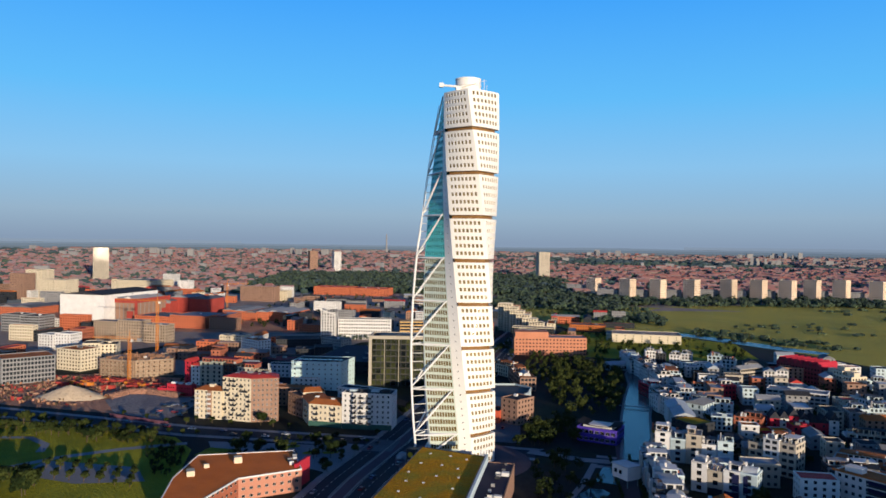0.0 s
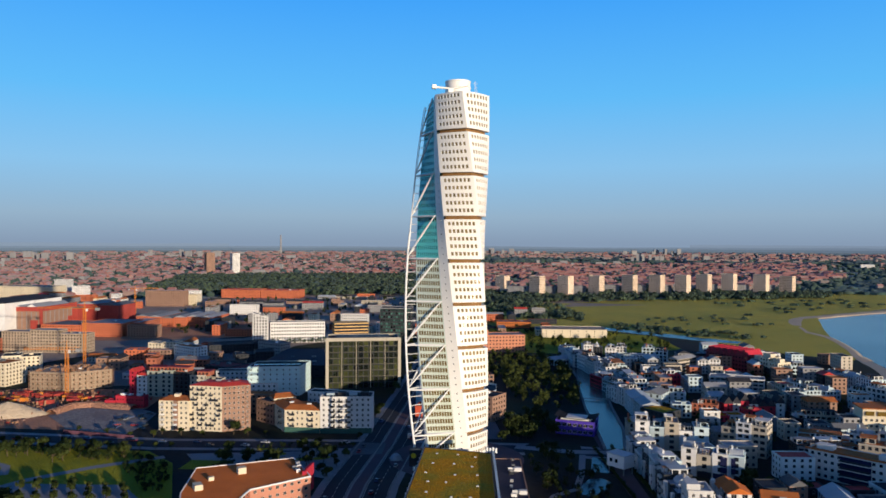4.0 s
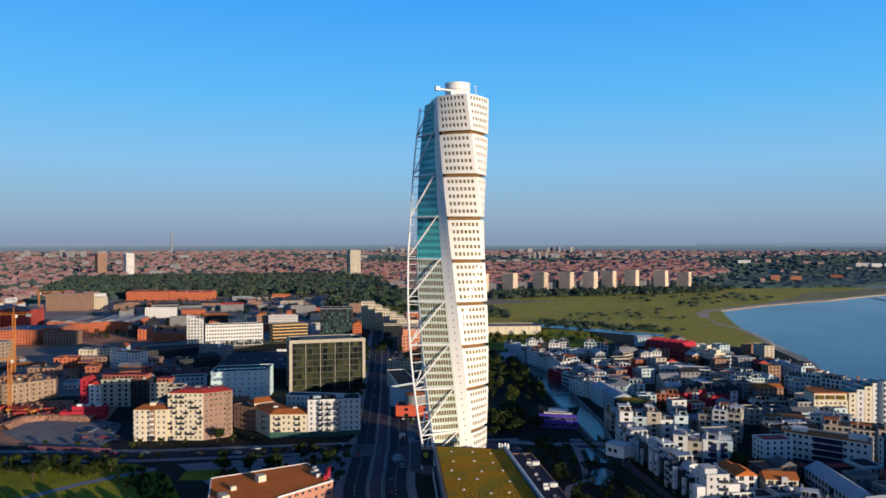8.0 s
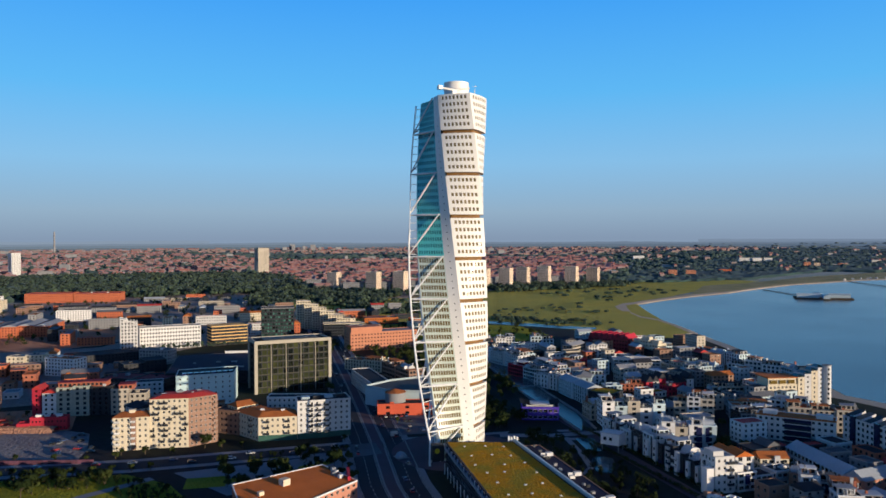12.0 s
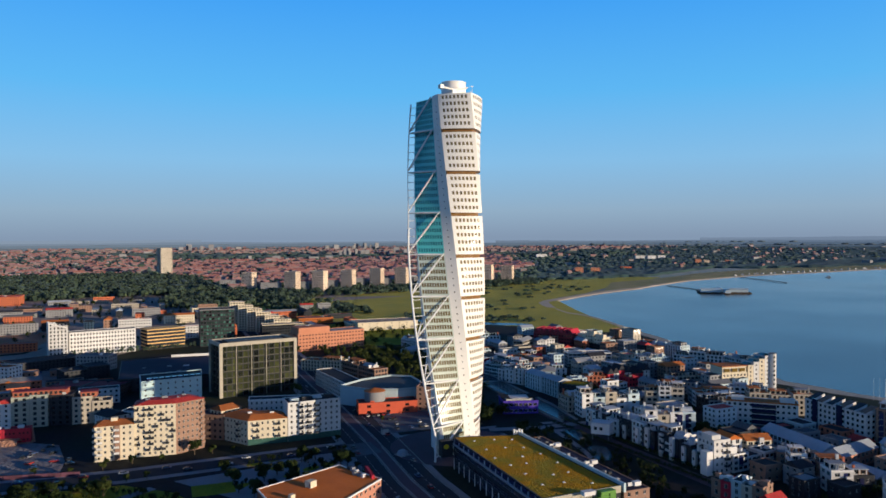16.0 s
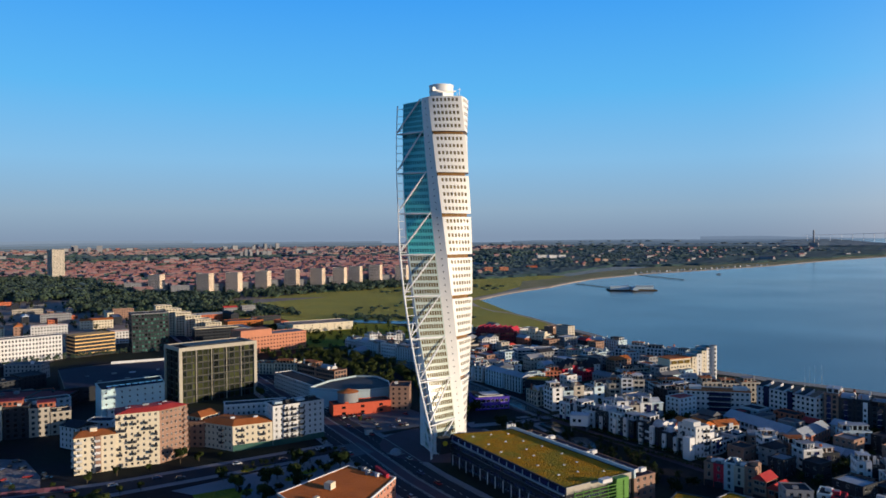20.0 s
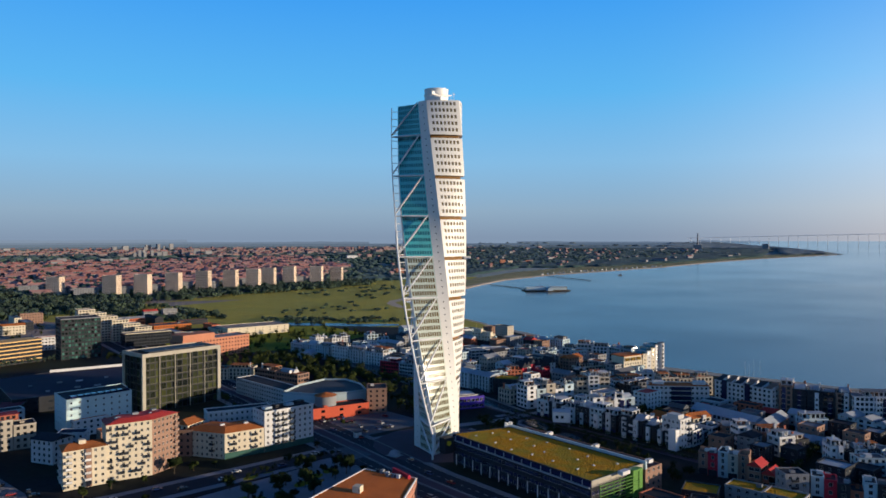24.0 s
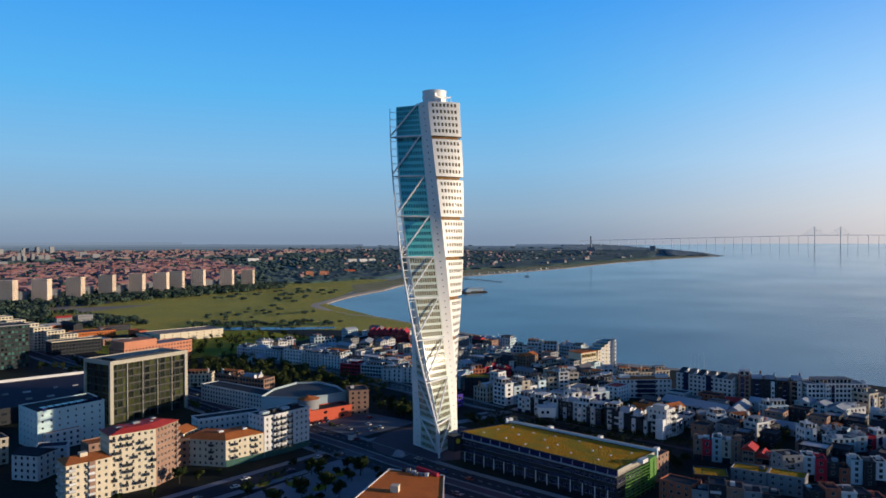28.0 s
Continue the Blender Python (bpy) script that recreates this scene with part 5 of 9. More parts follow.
g = Geo(); g.box((2.6, 331.6, 5.5), (5.5, 4.5, 7.5), radians(-15)); on(car_hall, "sign_box", g, M["dark"], "dark stair box with a round yellow sign")
g = Geo(); g.bar((1.2, 329.1, 10.6), (1.1, 328.9, 10.6), 1.2, sides=16); on(car_hall, "sign", g, surface("yellow_sign", (0.6, 0.42, 0.03), 0.6, 0.1, 0.3, 2.0), "round yellow sign")
# lattice stair at the south end
for k in range(9):
    g = Geo()
    a, b = Vector(hall[1]) + Vector((1, -3.4)), Vector(hall[2]) + Vector((-8, -2.0))
    g.prism(ccw([tuple(a), tuple(b), tuple(b + Vector((0.1, 0.4))), tuple(a + Vector((0.1, 0.4)))]), 1.2 + 1.35 * k, 1.45 + 1.35 * k)
    on(car_hall, "lattice_rail", g, M["green"])
for k in range(7):
    g = Geo()
    p = (Vector(hall[1]) + Vector((1, -3.4))).lerp(Vector(hall[2]) + Vector((-8, -2.0)), k / 6)
    g.bar((p.x, p.y, 0), (p.x, p.y, 13.2), 0.16)
    on(car_hall, "lattice_post", g, M["green"])
g = Geo(); g.box((9.5, 237.5, 3), (6.5, 3.4, 11.0), radians(-12)); on(car_hall, "stair_panel", g, M["green"], "lime green stair tower")
g = Geo(); g.box((0.5, 238.2, 13.8), (5.0, 2.6, 1.5), radians(-12)); on(car_hall, "roof_hutch", g, M["plaster"], "white roof hutch")
svc = building("service_wing", "low dark wing with roof plant behind a grey parapet", "building",
               [(35.2, 315.4), (18.3, 236.4), (30.0, 233.8), (47.2, 312.4)], 11.5, "brownbrick", "navyroof", 4, 3.4, (1.4, 1.5), parapet=0.3)
g = Geo()
a, b = Vector((35.0, 315.6)), Vector((18.0, 236.2))
g.prism(ccw([tuple(a), tuple(b), tuple(b + Vector((0.9, -0.2))), tuple(a + Vector((0.9, -0.2)))]), 11.5, 15.0)
on(svc, "parapet_wall", g, M["bluewall"], "long pale grey parapet wall")
for k in range(11):
    p = Vector((41, 309)).lerp(Vector((25.5, 240)), k / 11 + rnd.uniform(-0.03, 0.03))
    roof_box(svc, p.x + rnd.uniform(-2, 2), p.y, 11.6, (rnd.uniform(0.8, 2.2), rnd.uniform(0.8, 1.6), rnd.uniform(0.5, 1.2)), -13, rnd.choice(("greyconc", "greyroof", "dark", "plaster")), "air_handler")
for x, y in ((43.0, 296.2), (37.0, 268.0), (30.2, 239.0)):
    roof_box(svc, x - 1.6, y, 11.5, (3.0, 2.0, 1.6), -13, "plaster", "stair_head", "white stair head at the roof edge")
    roof_box(svc, x - 4.4, y + 0.6, 11.5, (2.6, 0.3, 1.5), -13, "plaster", "screen_wall")
for k in range(4):
    g = Geo()
    g.bar((33 + k * 1.3, 317.2 - k * 0.4, 13.8), (33 + k * 1.3, 317.2 - k * 0.4, 16.4 - 0.4 * (k % 2)), 0.5, sides=10)
    on(svc, "flue", g, M["steel"], "steel flue")
# red house: its wide roof falls gently to the south
red = [o for o in scene.objects if o.get("label") == "red brick house with a wide brown roof"][0]
slope = lambda x, y: 0.06 * ((y - red.location.y) * 0.9 - (x - red.location.x) * 0.44)
for o in red.children:
    if o.name.startswith(("wall", "roof")):
        for v in o.data.vertices:
            if v.co.z > 9.2:
                v.co.z += 0.06 * (v.co.y * 0.9 - v.co.x * 0.44)
# red house: hutch, dormers and white roof edge
for x, y, s in ((-74.5, 316.5, (3.4, 3.2, 2.6)), (-90, 300, (3.2, 4.6, 2.2)), (-86, 309, (2.2, 1.6, 1.6))):
    roof_box(red, x, y, 9.6 + slope(x, y), s, 20, "cream", "dormer", "cream dormer with a window")
roof_box(red, -74.9, 314.85, 10.0 + slope(-74.5, 316.5), (2.4, 0.1, 1.5), 20, "blueglass", "dormer_window")
for k in range(6):
    roof_box(red, -52 + rnd.uniform(-2, 2), 316 + k * 2.2, 9.6 + slope(-52, 316 + k * 2.2), (1.8, 1.4, rnd.uniform(0.8, 1.6)), 15, rnd.choice(("dark", "greyroof", "plaster")), "air_handler")
g = Geo(); g.box((-46.6, 318.2, 0), (1.2, 13.0, 11.2), radians(-17.5)); on(red, "gable_wall", g, M["redpaint"], "bright red end wall")
g = Geo(); g.box((-62, 303.0, 5.6), (16, 0.5, 2.6), radians(28)); on(red, "window_band", g, M["blueglass"], "ribbon window")

# yellow timber bands round the office
banded = [o for o in scene.objects if o.get("label") == "office block with yellow timber bands"][0]
YELLOW = surface("yellow_timber", (0.80, 0.50, 0.20), 0.7, 0.15, 0.2, 2.0)
for k in range(6):
    g = Geo()
    q = rect(-1, 813, 37.6, 20.6, 4)
    g.prism(q, 2.7 + 3.33 * k, 3.6 + 3.33 * k)
    on(banded, "timber_band", g, YELLOW)
black = [o for o in scene.objects if o.get("label") == "black glazed office tower"][0]
for k in range(10):
    g = Geo()
    g.prism(rect(49, 800, 34.4, 24.4, -14), 3.6 * k + 3.5, 3.6 * k + 3.75)
    on(black, "floor_edge", g, M["dark"])

tiers = [o for o in scene.objects if o.get("label") == "orange brick office block in two tiers"][0]
g = Geo(); g.prism(rect(113, 713, 32, 20, -3), 17.0, 22.5); on(tiers, "upper_tier", g, M["salmonbrick"])
slab = [o for o in scene.objects if o.get("label") == "white tower slab with a slanting roof"][0]
for o in slab.children:
    if o.name.startswith(("wall", "roof")):
        for v in o.data.vertices:
            if v.co.z > 32.0 and v.co.x > 0:
                v.co.z -= 5.5
# flagpoles on the sea front
for x, y in ((311, 277), (313.6, 274.6), (316.2, 272.1), (320, 268.5)):
    g = Geo(); g.bar((x, y, 0), (x, y, 15), 0.09, r2=0.05)
    tagged(new("flagpole", g.mesh("flagpole", [M["steel"]])), "tall white pole on the sea front", "flagpole", "sea front poles")
turret = thing("stair_turret", "white rounded stair turret on the sea front house", "tower", "", (293.5, 337.5, 0))
g = Geo(); g.prism([(2.6 * math.cos(0.3 * i), 2.6 * math.sin(0.3 * i)) for i in range(21)], 0, 25.4); part("wall", g, M["plaster"], turret)
g = Geo(); g.prism([(2.9 * math.cos(0.3 * i), 2.9 * math.sin(0.3 * i)) for i in range(21)], 25.4, 25.8); part("roof", g, M["greyroof"], turret)
for k in range(7):
    g = Geo(); a = radians(240); g.box((2.55 * math.cos(a), 2.55 * math.sin(a), 3.2 + 3.2 * k), (0.3, 1.1, 1.5), a); part("window", g, M["glass"], turret)

# museum block with a drum
drum_house = thing("rotunda", "grey drum with a red cone roof above a red base", "building", "", (32.5, 449.5, 0))
g = Geo()
circle = [(6.5 * math.cos(2 * math.pi * i / 36), 6.5 * math.sin(2 * math.pi * i / 36)) for i in range(36)]
g.prism(circle, 0, 13.2)
part("drum", g, M["greyconc"], drum_house)
g = Geo()
for i in range(36):
    j = (i + 1) % 36
    g.face([(circle[i][0] * 1.06, circle[i][1] * 1.06, 13.2), (circle[j][0] * 1.06, circle[j][1] * 1.06, 13.2), (0, 0, 15.2)])
g.face([(x * 1.06, y * 1.06, 13.2) for x, y in reversed(circle)])
part("cone_roof", g, M["tileroof"], drum_house)
court = building("museum_hall", "pale curved hall with a dark roof behind a parapet", "building", [(24, 480), (33, 458), (48, 447), (62, 443), (74, 460), (79, 479), (70, 491), (47, 490)], 11.6, "bluewall", "greyroof", 2, 30.0, (2.0, 1.4), parapet=1.3)
# pavilion's curved roof sail
pav = [o for o in scene.objects if o.get("label") == "violet panelled pavilion by the canal"][0]
g = Geo()
for k in range(10):
    a, b = -1 + 0.2 * k, -0.8 + 0.2 * k
    row = lambda t, w: (106 + 12 * t * 0.87 + w * 0.5, 397 - 12 * t * 0.5 + w * 0.87, 8.6 + 1.6 * t * t)
    g.face([row(a, -7), row(b, -7), row(b, 7), row(a, 7)]); g.face([row(a, 7), row(b, 7), row(b, -7), row(a, -7)])
on(pav, "curved_roof", g, M["darkroof"], "thin upswept roof")
roof_box(pav, 106, 397, 7.6, (17, 10, 1.4), -30, "plaster", "upper_storey", "white glazed upper storey")

stilt = thing("bay_house", "small white house on posts at the promenade", "house", "", (99, 321, 0))
g = Geo(); g.prism(rect(0, 0, 10, 7.5, -62), 3.4, 9.2); part("wall", g, M["plaster"], stilt)
g = Geo(); g.prism(rect(0, 0, 10.6, 8.1, -62), 9.2, 9.6); part("roof", g, M["skyroof"], stilt)
for x, y in rect(0, 0, 8.6, 6.2, -62):
    g = Geo(); g.bar((x, y, 0), (x, y, 3.5), 0.25); part("post", g, M["greyconc"], stilt)
for k in (-2.6, 0.4):
    g = Geo(); c, s = math.cos(radians(-62)), math.sin(radians(-62))
    g.box((k * c + 3.8 * s, k * s - 3.8 * c, 5.6), (1.6, 0.12, 1.7), radians(-62)); part("window", g, M["glass"], stilt)
building("glass_hall", "low white arched hall at the canal's end", "hall", rect(180, 627, 30, 11, 18), 5.0, "bluewall", "skyroof", 1, 2.6, (2.0, 2.6), style="gable", roof_height=2.6)

# ---- building site ----
def crane(x, y, h, jib, deg):
    c = thing("tower_crane", "orange lattice tower crane on a building site", "crane", "site cranes", (x, y, 0))
    m = Geo()
    for sx, sy in ((-0.9, -0.9), (0.9, -0.9), (0.9, 0.9), (-0.9, 0.9)):
        m.bar((sx, sy, 0), (sx, sy, h), 0.16, sides=4)
    for k in range(int(h / 2)):
        z = 2 * k
        for (ax, ay), (bx, by) in (((-0.9, -0.9), (0.9, -0.9)), ((0.9, -0.9), (0.9, 0.9)), ((0.9, 0.9), (-0.9, 0.9)), ((-0.9, 0.9), (-0.9, -0.9))):
            m.bar((ax, ay, z), (bx, by, z + 2), 0.09, sides=4)
    part("mast", m, M["crane"], c)
    j = Geo()
    r = radians(deg)
    u = Vector((math.cos(r), math.sin(r), 0))
    v = Vector((-u.y, u.x, 0))
    for w in (-0.7, 0.7):
        j.bar(u * (-jib * 0.3) + v * w + Vector((0, 0, h)), u * jib + v * w + Vector((0, 0, h)), 0.13, sides=4)
    j.bar(u * (-jib * 0.3) + Vector((0, 0, h + 1.6)), u * jib + Vector((0, 0, h + 1.0)), 0.13, sides=4)
    for k in range(int(jib / 2)):
        j.bar(u * (2 * k) + v * 0.7 + Vector((0, 0, h)), u * (2 * k + 1) + Vector((0, 0, h + 1.3)), 0.07, sides=4)
        j.bar(u * (2 * k + 1) + Vector((0, 0, h + 1.3)), u * (2 * k + 2) - v * 0.7 + Vector((0, 0, h)), 0.07, sides=4)
    part("jib", j, M["crane"], c)
    w = Geo(); p = u * (-jib * 0.27); w.box((p.x, p.y, h - 1.6), (3.2, 2.0, 2.2), r); part("counterweight", w, M["greyconc"], c)
    b = Geo(); b.box((1.6, 0, h - 2.4), (1.6, 1.6, 2.2), r); part("cab", b, M["plaster"], c)
    a = Geo(); a.bar((0, 0, h), (0, 0, h + 6), 0.4, r2=0.12); a.bar((0, 0, h + 6), tuple(u * jib * 0.7 + Vector((0, 0, h + 1.2))), 0.05, sides=4); a.bar((0, 0, h + 6), tuple(u * (-jib * 0.28) + Vector((0, 0, h + 1.2))), 0.05, sides=4)
    part("apex", a, M["crane"], c)
    return c


crane(-213, 547, 33, 30, 170)
crane(-233, 660, 52, 42, 165)
crane(-300, 1150, 38, 32, 20)
pile = Geo()
rings = 7
for k in range(rings + 1):
    t = k / rings
    for i in range(22):
        a = 2 * math.pi * i / 22
        r = (1 - t) ** 0.85 * rnd.uniform(0.93, 1.06)
        pile.v.append((-231 + 24 * r * math.cos(a), 494 + 12 * r * math.sin(a), 8.5 * t + 0.02))
for k in range(rings):
    for i in range(22):
        j = (i + 1) % 22
        pile.f.append((k * 22 + i, k * 22 + j, (k + 1) * 22 + j, (k + 1) * 22 + i)); pile.i.append(0)
tagged(new("sand_mound", pile.mesh("sand_mound", [M["sand"]], True)), "large heap of pale sand on bare earth", "sand mound")
RED = surface("site_red", (0.40, 0.06, 0.05), 0.7, 0.2, 0.2, 2.0)
cont = Geo()
side = []
for k in range(13):
    side += [(-3 + 0.46 * k, -1.2), (-3 + 0.46 * k + 0.2, -1.2), (-3 + 0.46 * k + 0.23, -1.13), (-3 + 0.46 * k + 0.43, -1.13)]
cont.prism(side + [(3, -1.2), (3, 1.2)] + [(-x, -y) for x, y in side] + [(-3, 1.2), (-3, -1.1)], 0, 2.5)
cont_mesh = cont.mesh("container", [RED])
crate_mesh = cont.mesh("container_orange", [M["crane"]])
for k, (x, y) in enumerate(scatter([(-262, 536), (-214, 520), (-160, 505), (-160, 520), (-205, 545), (-250, 566)], 58, 51)):
    ob = tagged(new("container", crate_mesh if k % 5 == 0 else cont_mesh), "red steel site container on bare earth" if k % 5 else "orange steel site container on bare earth", "container", "site containers")
    ob.matrix_world = pose(x, y, 0.07, 0, 0, rnd.choice((-15, 75, -10, 20, -40)))
rc = random.Random(77)
heap = Geo()
for x, y in scatter([(-300, 490), (-218, 466), (-208, 516), (-160, 516), (-150, 530), (-190, 560), (-250, 575), (-310, 550)], 640, 52):
    heap.box((x, y, 0.05), (rc.uniform(0.6, 3.6), rc.uniform(0.4, 1.3), rc.choice((0.3, 0.5, 0.8, 1.4, 2.2)) * rc.uniform(0.7, 1.2)), rc.uniform(0, 3), rc.choice((0, 0, 1, 2, 3, 3, 4, 4)))
ob = tagged(new("building_material", heap.mesh("building_material", [M["planks"], M["brownbrick"], RED, M["trunk"], M["dirt"]])), "scattered boards, slabs and crates on earth", "building material", "", "stuff")
pit = Geo()
PIT = [(-206, 488), (-196, 508), (-152, 497), (-141, 484), (-143, 450), (-148, 432), (-184, 451)]
BANK = [(-206, 492), (-199, 510), (-186, 513), (-158, 498.5)]
for a, b in zip(BANK, BANK[1:]):
    d = (Vector(b) - Vector(a)).normalized()
    n = Vector((-d.y, d.x))
    row = []
    for w, z in ((-4.5, 0.05), (-1.6, 2.6), (1.2, 3.0), (5.0, 0.05)):
        row.append((tuple(Vector(a) + n * w) + (z,), tuple(Vector(b) + n * w) + (z,)))
    for (p0, p1), (q0, q1) in zip(row, row[1:]):
        pit.face([p0, p1, q1, q0])
structure("ground_bank", pit, M["dirt"], "raised bank of brown earth round a pit")
hoard = thing("site_hoarding", "dull violet-red boarded hoarding along the building site", "hoarding", "", (0, 0, 0))
for k in range(17):
    p, q = Vector((-183, 441.5)).lerp(Vector((-141, 421.8)), k / 17), Vector((-183, 441.5)).lerp(Vector((-141, 421.8)), (k + 1) / 17)
    c, d = (p + q) / 2, q - p
    g = Geo(); g.box((c.x, c.y, 0.05), (d.length - 0.06, 0.08, 2.0), math.atan2(d.y, d.x)); part("panel", g, M["hoard"], hoard)
    g = Geo(); g.box((p.x, p.y, 0.05), (0.14, 0.14, 2.2), math.atan2(d.y, d.x)); part("post", g, M["dark"], hoard)
patch("ground_pit", PIT, "sitefloor", 0.10, "pale concrete floor of a pit")

# ---- beach huts, bathing pier and bridge ----
rb = random.Random(88)
hut = Geo(); hut.box((0, 0, 0), (6.0, 3.0, 2.4)); hip_roof(hut, rect(0, 0, 6.4, 3.4, 0), 2.4, 0.9)
hut_mesh = hut.mesh("beach_hut", [M["plaster"]])
for k in range(26):
    a = 62.5 + 0.42 * k + rb.uniform(-0.15, 0.15)
    p = polar(a, table(a, OUTER) + rb.uniform(34, 60))
    ob = tagged(new("beach_hut", hut_mesh), "small white beach hut behind the sand", "beach hut", "huts along the bay")
    ob.matrix_world = pose(p[0], p[1], p[2] + 0.1, 0, 0, rb.uniform(0, 180))
raft = thing("bathing_platform", "small pale bathing platform in the bay", "platform", "", (1700, 1010, rise(1700, 1010) - 1.0))
g = Geo(); g.box((0, 0, -0.6), (34, 12, 1.4), 0.5); part("deck", g, M["stone"], raft)
g = Geo(); g.box((4, 0, 0.8), (12, 6, 3.0), 0.5); part("cabin", g, M["plaster"], raft)

bath = thing("bath_house", "low wooden sea bath house on a pier", "bath house", "", (1060, 885, 0))
g = Geo(); g.box((0, 0, -1), (95, 40, 1.8), radians(-48)); part("deck", g, M["trunk"], bath)
for dx, dy, w, d, h in ((-22, 14, 36, 12, 5), (20, -18, 34, 12, 5), (14, 18, 12, 34, 4.4), (-14, -16, 10, 26, 4.4)):
    g = Geo(); g.box((dx, dy, 0.8), (w, d, h), radians(-48)); hip_roof(g, rect(dx, dy, w + 1, d + 1, -48), h + 0.85, 2.4); part("pavilion", g, M["bluewall"], bath)
g = Geo()
g.prism(ccw([(1060, 905), (1064, 905), (1150, 1085), (1146, 1085)]), -0.4, 0.3)
tagged(new("pier", g.mesh("pier", [M["trunk"]])), "long thin wooden pier into the bay", "pier")
g = Geo()
g.prism(ccw([(1420, 962), (1424, 962), (1560, 1170), (1556, 1170)]), 0, 0.9)
tagged(new("pier", g.mesh("pier", [M["trunk"]])), "long thin wooden pier into the bay", "pier")

# ---- the waterfront quarter, the old shipyard and the streets between ----
FOOT = []


def dress(ob, a, b, h, wide, deep, style, wall, bay):
    """Bays, glazed strips, dark ground-floor bands and set-back top floors on the street side from a to b."""
    a, b = Vector(a), Vector(b)
    ex = (b - a).normalized()
    out = Vector((ex.y, -ex.x))
    yaw = math.atan2(ex.y, ex.x)
    near = math.hypot(a.x - VIEW_AT[0], a.y - VIEW_AT[1]) < 400
    if not near:
        return
    # dark band put on for the shade over the lower floors
    if random.random() < 0.6 and h > 8:
        g = Geo()
        m = a.lerp(b, 0.5) + out * 0.1
        g.box((m.x, m.y, 0.0), (wide - 0.6, 0.3, 2.7), yaw)
        on(ob, "shop_front", g, M[random.choice(("glass", "dark", "blueglass"))], "dark band in place of shade on the ground floor")
    spots = [(k + 0.5) / max(1, int(wide / bay)) for k in range(max(1, int(wide / bay)))] if bay else ([random.uniform(0.2, 0.8)] if random.random() < 0.45 and wide > 5.5 and h > 8 else [])
    for s in spots:
        w, d, top = random.uniform(2.0, 2.8), random.uniform(0.9, 1.5), h - random.choice((0.0, 0.0, 2.4)) + random.choice((-0.6, 0.7, 1.5))
        m = a.lerp(b, s)
        g = Geo()
        c = m + out * (d / 2)
        g.box((c.x, c.y, 0.0 if bay else 2.8), (w, d, top - (0 if bay else 2.8)), yaw)
        for r in range(1, int(top / 3.0)):
            f = m + out * (d + 0.02)
            u, v = f - ex * 0.55, f + ex * 0.55
            z = r * 3.0 + 0.8
            g.face([(u.x, u.y, z), (v.x, v.y, z), (v.x, v.y, z + 1.4), (u.x, u.y, z + 1.4)], 1)
        on(ob, "bay", g, [M["plaster"], M["glass"]], "white projecting bay")
    if random.random() < 0.5 and not bay and wide > 5:
        s, w = random.uniform(0.2, 0.8), random.uniform(1.6, 3.0)
        g = Geo()
        m = a.lerp(b, s) + out * 0.05
        g.box((m.x, m.y, 2.6), (w, 0.22, h - 3.4), yaw)
        for k in range(1, int(h / 3.0)):
            u, v = m - ex * w / 2 + out * 0.13, m + ex * w / 2 + out * 0.13
            g.face([(u.x, u.y, 3.0 * k), (v.x, v.y, 3.0 * k), (v.x, v.y, 3.0 * k + 0.25), (u.x, u.y, 3.0 * k + 0.25)], 1)
        on(ob, "glazed_strip", g, [M[random.choice(("blueglass", "glass"))], M["frame"]], "dark glazed stair strip")


